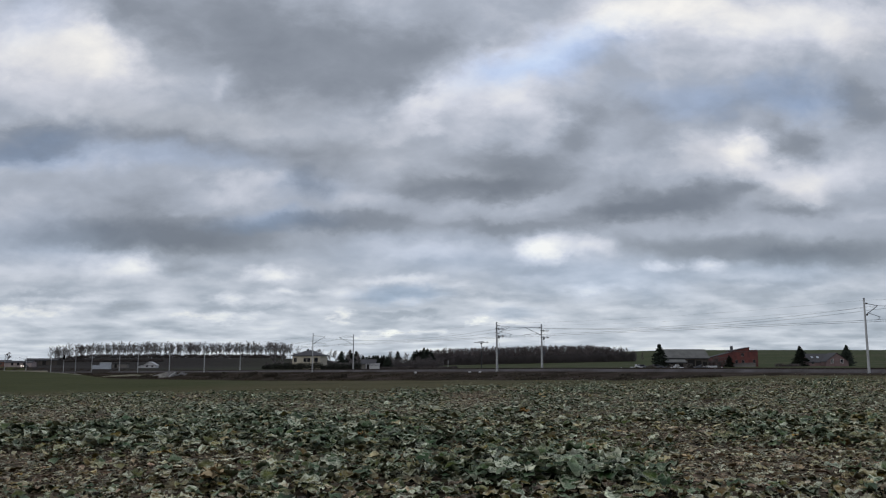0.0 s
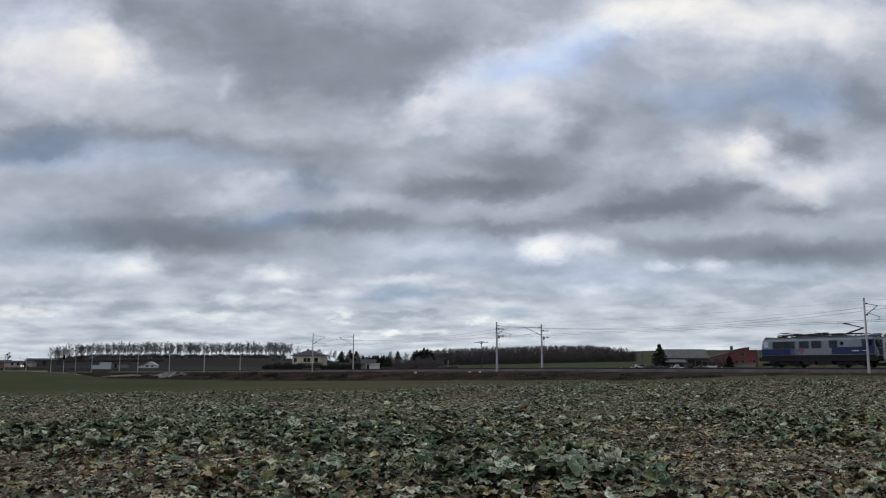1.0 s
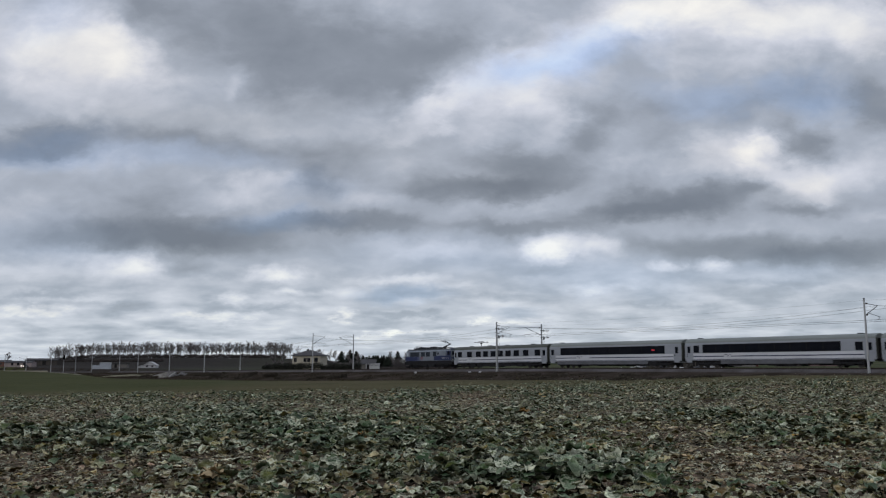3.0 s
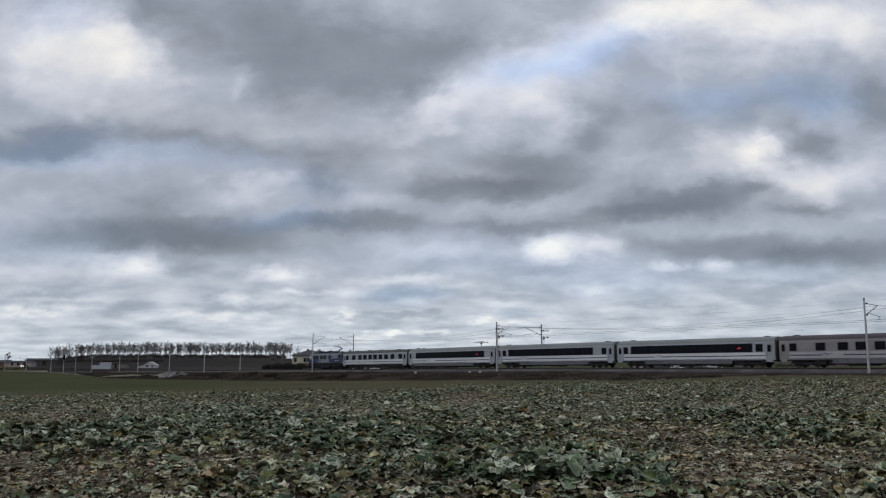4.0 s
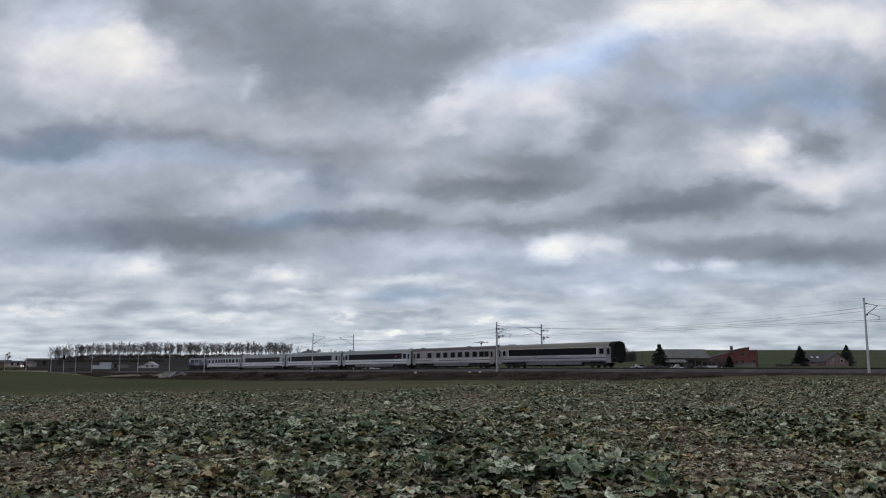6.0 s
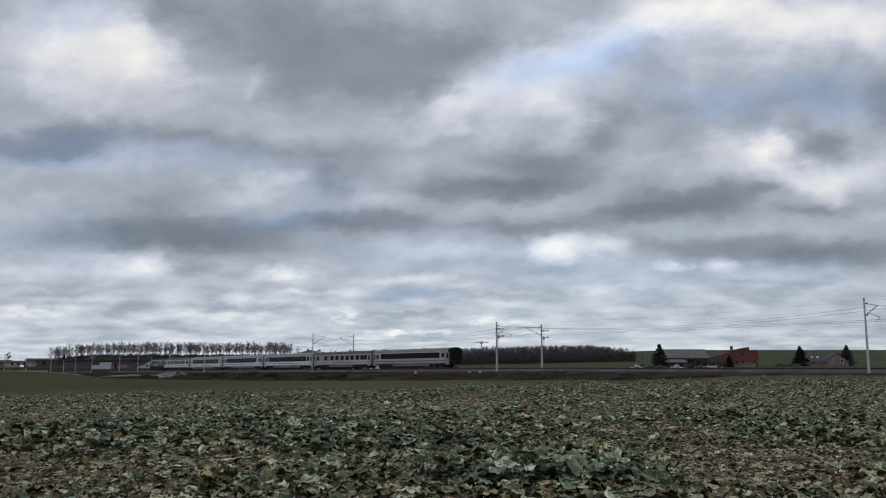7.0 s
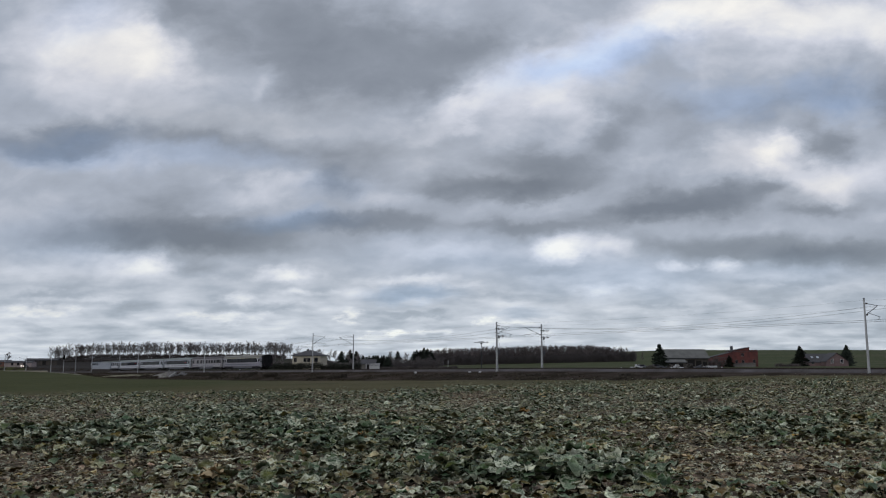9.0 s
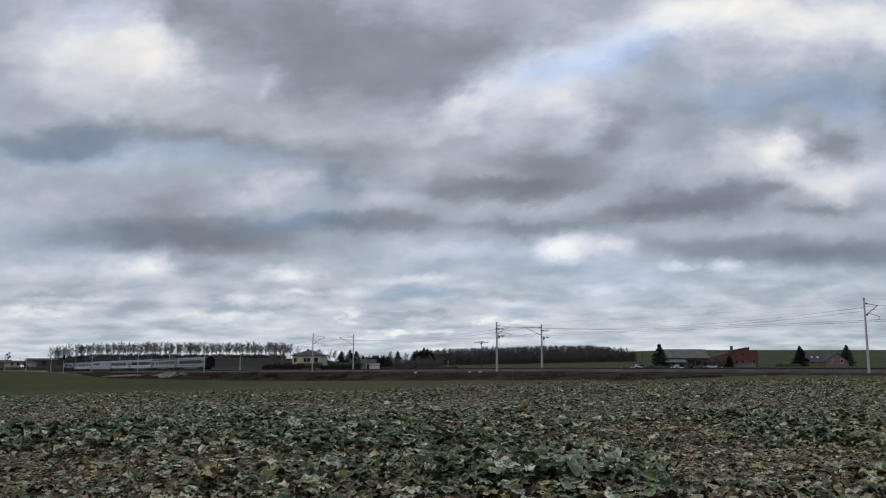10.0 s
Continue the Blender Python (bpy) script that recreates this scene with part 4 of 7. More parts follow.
def pantograph(parent, x, raised, name):
    p = part(name, boxed(x - 1.0, x + 1.0, -0.65, 0.65, 4.02, 4.08), M_STEEL, parent, "raised pantograph" if raised else "folded pantograph")
    for dx in (-0.9, 0.9):
        for y in (-0.6, 0.6):
            bm = bmesh.new()
            for k in range(3):
                rod(bm, (x + dx, y, 3.78 + k * 0.09), (x + dx, y, 3.84 + k * 0.09), 0.085, 0.05, 8)
            part("insulator", bm, M_PORCELAIN, p)
    if raised:
        foot, knee, head = (x + 0.55, 0, 4.1), (x - 1.55, 0, 4.75), (x + 0.75, 0, 5.36)
    else:
        foot, knee, head = (x + 0.55, 0, 4.12), (x - 1.5, 0, 4.22), (x + 0.9, 0, 4.34)
    bm = bmesh.new()
    for y in (-0.22, 0.22):
        rod(bm, (foot[0], y, foot[2]), (knee[0], y * 0.6, knee[2]), 0.07, 0.06, 6)
    part("lower_arm", bm, M_STEEL, p)
    bm = bmesh.new()
    for y in (-0.45, 0.45):
        rod(bm, knee, (head[0], y, head[2]), 0.05, 0.045, 6)
    rod(bm, (head[0], -0.5, head[2]), (head[0], 0.5, head[2]), 0.03, 0.03, 6)
    part("upper_arm", bm, M_STEEL, p)
    bm = bmesh.new()
    for dx in (-0.32, 0.32):
        rod(bm, (head[0] + dx, -0.62, head[2] + 0.06), (head[0] + dx, 0.62, head[2] + 0.06), 0.035, 0.035, 6)
        for sgn in (-1, 1):
            rod(bm, (head[0] + dx, sgn * 0.62, head[2] + 0.06), (head[0] + dx, sgn * 0.95, head[2] - 0.14), 0.03, 0.02, 6)
    for y in (-0.4, 0.4):
        rod(bm, (head[0] - 0.34, y, head[2] + 0.03), (head[0] + 0.34, y, head[2] + 0.03), 0.025, 0.025, 6)
    part("collector_head", bm, M_STEEL, p)


def locomotive(length):
    root = thing("locomotive", pose(0, 0, 0), "boxy electric locomotive in silver grey and royal blue, pantograph raised", "locomotive")
    half = length / 2 - 0.45
    X = lambda d: length / 2 - d
    # body with sloping cab fronts
    side = [(1.44, 1.35), (1.455, 1.6), (1.455, 2.5), (1.40, 3.35), (1.28, 3.58)]
    outline = side + [(-y, z) for y, z in side[::-1]]
    bm = extrude(outline, -half, half)
    for v in bm.verts:
        if v.co.z > 2.3:
            v.co.x -= math.copysign((v.co.z - 2.3) * 0.24, v.co.x)
    bmesh.ops.bevel(bm, geom=[e for e in bm.edges if abs(e.verts[0].co.x - e.verts[1].co.x) < 0.4 and abs(e.verts[0].co.z - e.verts[1].co.z) > 0.2], offset=0.10, segments=2, affect="EDGES")
    part("body", bm, M_LOCO, root)
    roof = [(1.28, 3.58), (1.05, 3.74), (0.6, 3.82), (0, 3.84), (-0.6, 3.82), (-1.05, 3.74), (-1.28, 3.58)]
    part("roof", extrude(roof, -half + 0.38, half - 0.38), M_LOCO_ROOF, root, "sooty dark roof")
    part("roof_hatch", boxed(-3.6, 3.4, -0.9, 0.9, 3.8, 3.92, bevel=0.04), M_LOCO_ROOF, root)
    for way in (-1, 1):
        xs = sorted((way * (half - 0.42), way * (half - 0.95)))
        part("cab_roof_visor", boxed(*xs, -1.1, 1.1, 3.76, 3.92, bevel=0.05), M_LOCO, root)
        # windscreens on the sloping front
        for y in (-1, 1):
            bm = bmesh.new()
            zz = (2.52, 3.28)
            pts = [bm.verts.new((way * (half - (z - 2.3) * 0.24 + 0.012), y * yy, z)) for z, yy in ((zz[0], 0.12), (zz[0], 1.16), (zz[1], 1.08), (zz[1], 0.12))]
            back = [bm.verts.new((v.co.x - way * 0.05, v.co.y, v.co.z)) for v in pts]
            bm.faces.new(pts)
            bm.faces.new(back[::-1])
            for i in range(4):
                bm.faces.new((pts[i], pts[(i + 1) % 4], back[(i + 1) % 4], back[i]))
            bmesh.ops.recalc_face_normals(bm, faces=bm.faces)
            part("windscreen", bm, M_GLASS, root)
            bm = bmesh.new()
            rod(bm, (way * (half - 0.02), y * 1.05, 1.62), (way * (half + 0.06), y * 1.05, 1.62), 0.13, 0.12, 14)
            lamp = part("headlight", bm, M_GALV, root)
            bm = bmesh.new()
            rod(bm, (way * (half + 0.06), y * 1.05, 1.62), (way * (half + 0.075), y * 1.05, 1.62), 0.10, 0.10, 14)
            part("lens", bm, M_GLASS_PALE, lamp)
        bm = bmesh.new()
        rod(bm, (way * (half - 0.36), 0, 3.55), (way * (half - 0.22), 0, 3.55), 0.12, 0.12, 12)
        part("top_lamp", bm, M_GALV, root)
        xs = sorted((way * (half - 0.005), way * (half + 0.012)))
        part("front_band", boxed(*xs, -1.42, 1.42, 1.55, 2.26), M_BLUE, root, "royal blue front band")
        xs = sorted((way * half, way * (half + 0.10)))
        part("buffer_beam", boxed(*xs, -1.4, 1.4, 0.82, 1.36, bevel=0.03), M_UNDER, root)
        buffers(root, way * (half + 0.05), way)
        bm = bmesh.new()
        rod(bm, (way * (half + 0.09), 1.25, 1.3), (way * (half + 0.09), 1.25, 2.2), 0.02, 0.02, 6)
        part("handrail", bm, M_TRIM, root)
        part("handrail", rods([((way * (half + 0.09), -1.25, 1.3), (way * (half + 0.09), -1.25, 2.2))], 0.02), M_TRIM, root)
        xs = sorted((way * (half - 0.2), way * (half + 0.02)))
        part("snow_plough", boxed(*xs, -1.3, 1.3, 0.22, 0.55, bevel=0.05), M_UNDER, root)
    for sd in (-1, 1):
        y = sorted((sd * 1.43, sd * 1.468))
        part("blue_panel", boxed(X(4.6), X(0.62), *y, 1.58, 2.36), M_BLUE, root, "royal blue side panel")
        part("blue_panel", boxed(X(5.15), X(4.6), *sorted((sd * 1.43, sd * 1.466)), 1.58, 2.36), M_BLUE_FADE, root, "fading blue grey panel")
        part("blue_panel", boxed(X(5.65), X(5.15), *sorted((sd * 1.43, sd * 1.464)), 1.58, 2.36), M_BLUE_PALE, root, "fading blue grey panel")
        part("red_emblem", boxed(X(6.4), X(5.7), *sorted((sd * 1.43, sd * 1.472)), 1.98, 2.32), M_RED, root, "red square emblem")
        part("red_emblem", boxed(X(6.2), X(5.9), *sorted((sd * 1.43, sd * 1.472)), 1.70, 1.92), M_RED, root, "red square emblem")
        part("blue_panel", boxed(X(15.05), X(9.9), *y, 1.62, 2.48), M_BLUE, root, "royal blue side panel")
        part("blue_cab_panel", boxed(X(15.0), X(13.55), *sorted((sd * 1.36, sd * 1.462)), 2.49, 3.36), M_BLUE, root, "royal blue cab side")
        part("white_marks", boxed(X(13.2), X(12.4), *sorted((sd * 1.45, sd * 1.474)), 1.96, 2.06), M_TRIM, root)
        part("white_marks", boxed(X(14.4), X(13.6), *sorted((sd * 1.45, sd * 1.474)), 1.98, 2.04), M_TRIM, root)
        part("sill", boxed(-half + 0.1, half - 0.1, *sorted((sd * 1.40, sd * 1.47)), 1.30, 1.56, bevel=0.01), M_UNDER, root)
        for d0, d1 in ((2.2, 5.15), (5.8, 7.0), (7.4, 8.6), (9.65, 10.6)):
            side_window(root, X(d1), X(d0), 2.42, 3.24, sd, 1.464, M_LOCO_ROOF, 2 if d1 - d0 > 2 else 1, M_GLASS_GREY)
        bm = bmesh.new()
        rod(bm, (X(11.15), sd * 1.38, 2.92), (X(11.15), sd * 1.452, 2.92), 0.24, 0.24, 16)
        part("round_window", bm, M_GLASS, root)
        for d0, d1, gm in ((0.95, 1.55, M_GLASS_PALE), (14.1, 14.75, M_GLASS)):
            part("cab_window", boxed(X(d1), X(d0), *sorted((sd * 1.36, sd * 1.474)), 2.58, 3.26, bevel=0.02), gm, root)
        for d in (1.72, 13.35):
            door = part("cab_door", boxed(X(d + 0.62), X(d), *sorted((sd * 1.40, sd * 1.462)), 1.40, 3.28, bevel=0.02) if d > 5 else boxed(X(d + 0.42), X(d), *sorted((sd * 1.40, sd * 1.462)), 2.42, 3.28, bevel=0.02), M_LOCO, root)
        part("side_door", boxed(X(9.5), X(9.0), *sorted((sd * 1.40, sd * 1.464)), 1.5, 3.28, bevel=0.02), M_LOCO, root)
        for d in (2.0, 13.6):
            bm = bmesh.new()
            for k in range(3):
                box(bm, X(d + 0.6), X(d), *sorted((sd * 1.25, sd * 1.5)), 0.45 + k * 0.3, 0.49 + k * 0.3)
            part("steps", bm, M_UNDER, root)
    part("underframe", boxed(-half, half, -1.38, 1.38, 0.80, 1.36), M_UNDER, root, "dark underframe")
    for x, w in ((-0.9, 1.0), (1.1, 0.9)):
        for sd in (-1, 1):
            part("equipment_box", boxed(x - w, x + w * 0.8, *sorted((sd * 0.75, sd * 1.36)), 0.36, 1.0, bevel=0.04), M_UNDER, root)
    for x in (-4.35, 4.35):
        b = bogie(root, x, 1.52, 0.625)
        for sd in (-1, 1):
            for k in (-1.52, 1.52):
                for o in (-0.42, 0.42):
                    part("spring", rods([((x + k + o, sd * 1.15, 0.62), (x + k + o, sd * 1.15, 1.05))], 0.11, 10), M_UNDER, b)
    pantograph(root, X(11.7), True, "pantograph")
    pantograph(root, X(4.0), False, "pantograph")
    # roof gear
    bm = bmesh.new()
    rod(bm, (X(10.6), 0.35, 4.14), (X(5.1), 0.35, 4.14), 0.05, 0.05, 6)
    part("busbar", bm, M_STEEL, root)
    for d in (5.9, 6.8, 7.9, 8.9, 9.8, 10.6):
        bm = bmesh.new()
        for k in range(3):
            rod(bm, (X(d), 0.35, 3.84 + k * 0.09), (X(d), 0.35, 3.9 + k * 0.09), 0.09, 0.05, 8)
        part("insulator", bm, M_PORCELAIN, root)
    part("breaker_box", boxed(X(8.0), X(7.2), -0.4, 0.3, 3.88, 4.32, bevel=0.06), M_STEEL, root)
    part("roof_box", boxed(X(6.3), X(5.3), -0.7, 0.1, 3.86, 4.12, bevel=0.05), M_STEEL, root)
    part("roof_box", boxed(X(3.2), X(2.3), -0.5, 0.5, 3.82, 4.02, bevel=0.05), M_STEEL, root)
    for d in (2.6, 3.6, 6.6, 7.6, 9.4, 10.4, 12.6, 13.6):
        for y in (-0.75, 0.75):
            bm = bmesh.new()
            for k in range(3):
                rod(bm, (X(d), y, 3.78 + k * 0.10), (X(d), y, 3.85 + k * 0.10), 0.10, 0.06, 8)
            part("insulator", bm, M_PORCELAIN, root)
    for y in (-0.75, 0.75):
        part("busbar", rods([((X(2.6), y, 4.10), (X(13.6), y, 4.10))], 0.045), M_STEEL, root)
    for d0, d1, zz in ((4.9, 5.2, 4.30), (6.5, 7.0, 4.22), (8.4, 8.8, 4.34), (10.2, 10.6, 4.20)):
        part("roof_gear", boxed(X(d1), X(d0), -0.35, 0.55, 3.84, zz, bevel=0.05), M_STEEL, root)
    part("resistor_box", boxed(X(10.0), X(9.2), -0.8, -0.1, 3.88, 4.18, bevel=0.06), M_STEEL, root)
    bm = bmesh.new()
    rod(bm, (X(13.9), -0.9, 3.98), (X(14.9), -0.9, 3.98), 0.10, 0.10, 10)
    part("horn", bm, M_STEEL, root)
    return root


_len = [15.661, 24.881, 26.444, 27.05, 26.546, 25.134, 26.71]
_at = [sum(_len[:i]) for i in range(7)]
TRAIN.append((locomotive(_len[0]), _at[0], _len[0]))
TRAIN.append((coach(_len[1], M_ROOF_DARK, [(1.55, 2.55), (4.2, 5.4), (6.7, 7.9), (8.65, 9.85), (10.65, 11.85), (12.55, 13.75), (14.55, 15.75), (16.65, 17.85), (18.95, 20.15), (21.75, 22.95)], [],
                    [(0.42, 1.22), (23.35, 24.35)], None, "pale grey and white compartment coach with a dark grey roof", vents=(4.0, 9.0, 13.5, 20.0)), _at[1], _len[1]))
TRAIN.append((coach(_len[2], M_ROOF_LIGHT, [], [(2.75, 23.3)], [(0.5, 1.5), (24.9, 25.8)], (2.0, 20.2), "white saloon coach with one long dark window band", red_sign=21.0, vents=(1.9,), stripe_gap=(6.2, 9.0)), _at[2], _len[2]))
TRAIN.append((coach(_len[3], M_ROOF_LIGHT, [(1.8, 2.6), (24.4, 25.2)], [(3.2, 22.6)], [(0.55, 1.4), (25.6, 26.5)], (6.0, 21.5), "white saloon coach, long dark window band and single end windows", vents=(2.0, 24.5), stripe_gap=(6.5, 7.6)), _at[3], _len[3]))
TRAIN.append((coach(_len[4], M_ROOF_LIGHT, [(1.65, 2.4), (23.6, 24.5)], [(2.95, 23.1)], [(0.5, 1.35), (25.0, 25.95)], (5.6, 20.0), "white saloon coach, long dark window band and single end windows", red_sign=20.9, vents=(2.4, 24.5), stripe_gap=(7.4, 8.4)), _at[4], _len[4]))
TRAIN.append((coach(_len[5], M_ROOF_PURPLE, [(1.75, 2.65), (5.2, 6.4), (8.0, 9.2), (10.15, 11.35), (12.4, 13.6), (14.5, 15.7), (16.55, 17.75), (18.7, 19.9), (20.6, 21.8), (22.0, 23.1)], [],
                    [(0.45, 1.3), (23.4, 24.4)], (7.2, 17.5), "grey and white coach with a brownish roof and single windows", frame=M_ROOF_PURPLE, vents=(2.0, 16.2, 24.0), stripe_gap=(6.0, 8.6), paint=M_TAUPE, panel=M_TAUPE_PALE), _at[5], _len[5]))
TRAIN.append((coach(_len[6], M_ROOF_OLIVE, [(1.65, 2.5), (23.75, 24.75)], [(3.15, 23.25)], [(0.5, 1.35), (25.1, 26.1)], (7.5, 20.0), "last mauve-grey saloon coach with a black gangway end", frame=M_WHITE, tail=True, vents=(2.2, 3.0), stripe_gap=(8.6, 9.8), paint=M_MAUVE, panel=M_MAUVE_PALE, class_line=True), _at[6], _len[6]))


# ======== overhead line ========
MAST_S = [-137.5, -75.8, -14.3, 47.0, 109.5, 171.5, 233.0, 295.0, 357.0]


def mast(s, n, reach, heavy, height=7.55):
    """A concrete-footed mast beside the line; reach: +1 or -1, the way its arm points across the track."""
    p, h = line_at(s, n, -0.86)
    m = Matrix.Translation(p) @ Matrix.Rotation(h + math.pi / 2, 4, "Z")
    # local x points back over the field side when reach is -1
    root = thing("catenary_mast", m, "galvanised steel railway mast with insulators and guy arms" if heavy else "slim galvanised railway mast with a bracket arm", "catenary mast", "catenary masts")
    base = 0.86
    w = 0.100 if heavy else 0.076
    bm = bmesh.new()
    for sx in (-1, 1):
        box(bm, sx * w - 0.03, sx * w + 0.03, -w, w, 0.0, height + base, 0.0)
    for k in range(14):
        z = 0.3 + k * (height + base - 0.4) / 14
        box(bm, -w, w, -w * 0.9, w * 0.9, z, z + 0.32)
    for v in bm.verts:
        f = 1.25 - 0.5 * v.co.z / (height + base)
        v.co.x *= f
        v.co.y *= f
    part("pole", bm, M_GALV, root)
    part("foundation", boxed(-0.42, 0.42, -0.42, 0.42, -1.2, 0.22, bevel=0.04), M_CONCRETE, root, "concrete foundation block")
    a = -reach
    z_top = height + base - 0.45
    z_arm = base + 5.75
    tip = abs((N_NEAR if n < 0 else N_FAR) - n)
    bm = bmesh.new()
    rod(bm, (0, 0, z_top), (a * (tip + 0.1), 0, z_top - 0.12), 0.035, 0.03)
    rod(bm, (0, 0, z_arm), (a * (tip + 0.1), 0, z_top - 0.14), 0.045, 0.04)
    part("cantilever", bm, M_MAST_DARK, root, "dark bracket arm")
    bm = bmesh.new()
    rod(bm, (a * 0.7, 0, z_arm + 0.35), (a * (tip + 0.5), 0, base + 5.75), 0.03, 0.025)
    rod(bm, (a * (tip + 0.5), 0, base + 5.75), (a * tip, 0, base + 5.42), 0.02, 0.02)
    part("steady_arm", bm, M_MAST_DARK, root)
    for zz, xx in ((z_top - 0.01, 0.35), (z_arm + 0.12, 0.33)):
        bm = bmesh.new()
        for k in range(4):
            rod(bm, (a * (xx + k * 0.09), 0, zz), (a * (xx + k * 0.09 + 0.06), 0, zz), 0.09, 0.05, 8)
        part("insulator", bm, M_PORCELAIN, root)
    part("cap", boxed(-0.1, 0.1, -0.1, 0.1, height + base, height + base + 0.12, bevel=0.03), M_MAST_DARK, root)
    if heavy:
        # tensioning gear: short cross arms with strings of insulators, wheel and weights
        for zz, ll in ((z_top - 0.55, 1.9), (z_top - 1.75, 2.3)):
            bm = bmesh.new()
            rod(bm, (0.5, 0.25, zz), (-0.5, 0.25, zz), 0.05, 0.05)
            rod(bm, (0, -0.1, zz), (0, ll, zz + 0.05), 0.03, 0.03)
            part("anchor_arm", bm, M_MAST_DARK, root)
            for q in (0.5, 1.35):
                bm = bmesh.new()
                for k in range(5):
                    rod(bm, (0, q + k * 0.09, zz - 0.1), (0, q + k * 0.09 + 0.06, zz - 0.1), 0.07, 0.045, 8)
                rod(bm, (0, q - 0.05, zz - 0.3), (0, q - 0.05, zz + 0.2), 0.045, 0.045, 6)
                part("insulator", bm, M_PORCELAIN, root)
        bm = bmesh.new()
        rod(bm, (-0.05, 0.55, z_top - 2.0), (0.05, 0.55, z_top - 2.0), 0.2, 0.2, 14)
        part("tension_wheel", bm, M_MAST_DARK, root)
        part("weight_rope", rods([((0, 0.55, z_top - 2.0), (0, 0.55, z_top - 4.2))], 0.03), M_MAST_DARK, root)
        bm = bmesh.new()
        for k in range(6):
            rod(bm, (0, 0.55, z_top - 4.2 - k * 0.11), (0, 0.55, z_top - 4.29 - k * 0.11), 0.15, 0.15, 10)
        part("counterweights", bm, M_MAST_DARK, root)
    return root


for s in MAST_S:
    heavy = abs(s + 14.3) < 1
    mast(s, N_MAST, 1, heavy, 8.0 if s > 0 else 7.6)
    mast(s, N_MAST_FAR, -1, heavy, 8.0 if s > 0 else 7.6)


def wire(points, radius, label):
    c = bpy.data.curves.new("overhead_wire", "CURVE")
    c.dimensions, c.bevel_depth, c.bevel_resolution = "3D", radius, 0
    sp = c.splines.new("POLY")
    sp.points.add(len(points) - 1)
    for q, p in zip(sp.points, points):
        q.co = (*p, 1)
    c.materials.append(M_WIRE)
    return tagged(new("overhead_wire", c), label, "overhead wire", "overhead wires")


for n_track, zig in ((N_NEAR, 0.2), (N_FAR, -0.2)):
    for sa, sb in zip(MAST_S, MAST_S[1:]):
        con, mes, drops = [], [], []
        for k in range(13):
            f = k / 12
            s = sa + (sb - sa) * f
            n = n_track + zig * (1 - 2 * f)
            con.append(line_at(s, n, 5.42)[0])
            mes.append(line_at(s, n_track, 5.42 + 0.35 + 1.25 * (2 * f - 1) ** 2)[0])
        wire(con, 0.015, "thin copper contact wire above the track")
        wire(mes, 0.013, "sagging carrier wire above the track")
        for k in (2, 4, 6, 8, 10):
            wire([con[k], mes[k]], 0.004, "short dropper between carrier and contact wire")
for n_feed, dz in ((N_MAST + 0.25, 7.5), (N_MAST_FAR - 0.2, 7.5)):
    for sa, sb in zip(MAST_S, MAST_S[1:]):
        pts = []
        for k in range(13):
            f = k / 12
            pts.append(line_at(sa + (sb - sa) * f, n_feed, dz - 0.5 + 0.5 * (2 * f - 1) ** 2)[0])
        wire(pts, 0.005, "sagging earth wire along the mast tops")


# ======== trees ========
def branch_mesh(rnd, height, trunk_r, levels, spread, first, twig_r=0.02, limbs_n=26, reach=1.0):
    """A tapered leader with upright limbs all the way up, and their twigs: two lists of tapered pieces."""
    limbs, twigs = [], []

    def grow(p, d, length, r, level):
        q = p.copy()
        segs = 3 if level < levels else 1
        for i in range(segs):
            e = q + d * (length / segs)
            ra, rb = max(twig_r, r * (1 - 0.6 * i / segs)), max(twig_r * 0.6, r * (1 - 0.6 * (i + 1) / segs))
            (limbs if level < 2 else twigs).append((q.copy(), e.copy(), ra, rb, level))
            q = e
            d = (d + Vector((rnd.gauss(0, 0.13), rnd.gauss(0, 0.13), rnd.gauss(0.05, 0.06)))).normalized()
            if level < levels:
                for _ in range(2):
                    a = rnd.uniform(0, math.tau)
                    nd = (d + Vector((math.cos(a), math.sin(a), rnd.uniform(-0.1, 0.3))) * spread * rnd.uniform(0.6, 1.2)).normalized()
                    grow(q, nd, length * rnd.uniform(0.38, 0.6), rb * 0.6, level + 1)

    q = Vector((0, 0, -0.3))
    pts = [q]
    for i in range(8):
        q = Vector((q.x + rnd.gauss(0, 0.012) * height, q.y + rnd.gauss(0, 0.012) * height, height * 0.93 * (i + 1) / 8))
        pts.append(q)
    for i in range(8):
        limbs.append((pts[i], pts[i + 1], trunk_r * (1.2 - 1.05 * i / 8), trunk_r * (1.2 - 1.05 * (i + 1) / 8), 0))
    for i in range(limbs_n):
        f = first + (0.97 - first) * (i + rnd.uniform(0, 0.8)) / limbs_n
        k = min(7, int(f * 8))
        p = pts[k].lerp(pts[k + 1], f * 8 - k)
        a = rnd.uniform(0, math.tau)
        d = Vector((math.cos(a) * spread, math.sin(a) * spread, rnd.uniform(0.6, 1.1))).normalized()
        grow(p, d, height * reach * rnd.uniform(0.16, 0.28) * (1.15 - 0.6 * f), trunk_r * (0.55 - 0.35 * f), 1)
    return limbs, twigs


def prisms(segments, sides):
    verts, faces = [], []
    for a, b, ra, rb, _ in segments:
        d = (b - a).normalized()
        u = d.orthogonal().normalized()
        v = d.cross(u)
        k = len(verts)
        for p, r in ((a, ra), (b, rb)):
            for i in range(sides):
                g = i * math.tau / sides
                verts.append(p + (u * math.cos(g) + v * math.sin(g)) * r)
        for i in range(sides):
            faces.append((k + i, k + (i + 1) % sides, k + sides + (i + 1) % sides, k + sides + i))
    return verts, faces


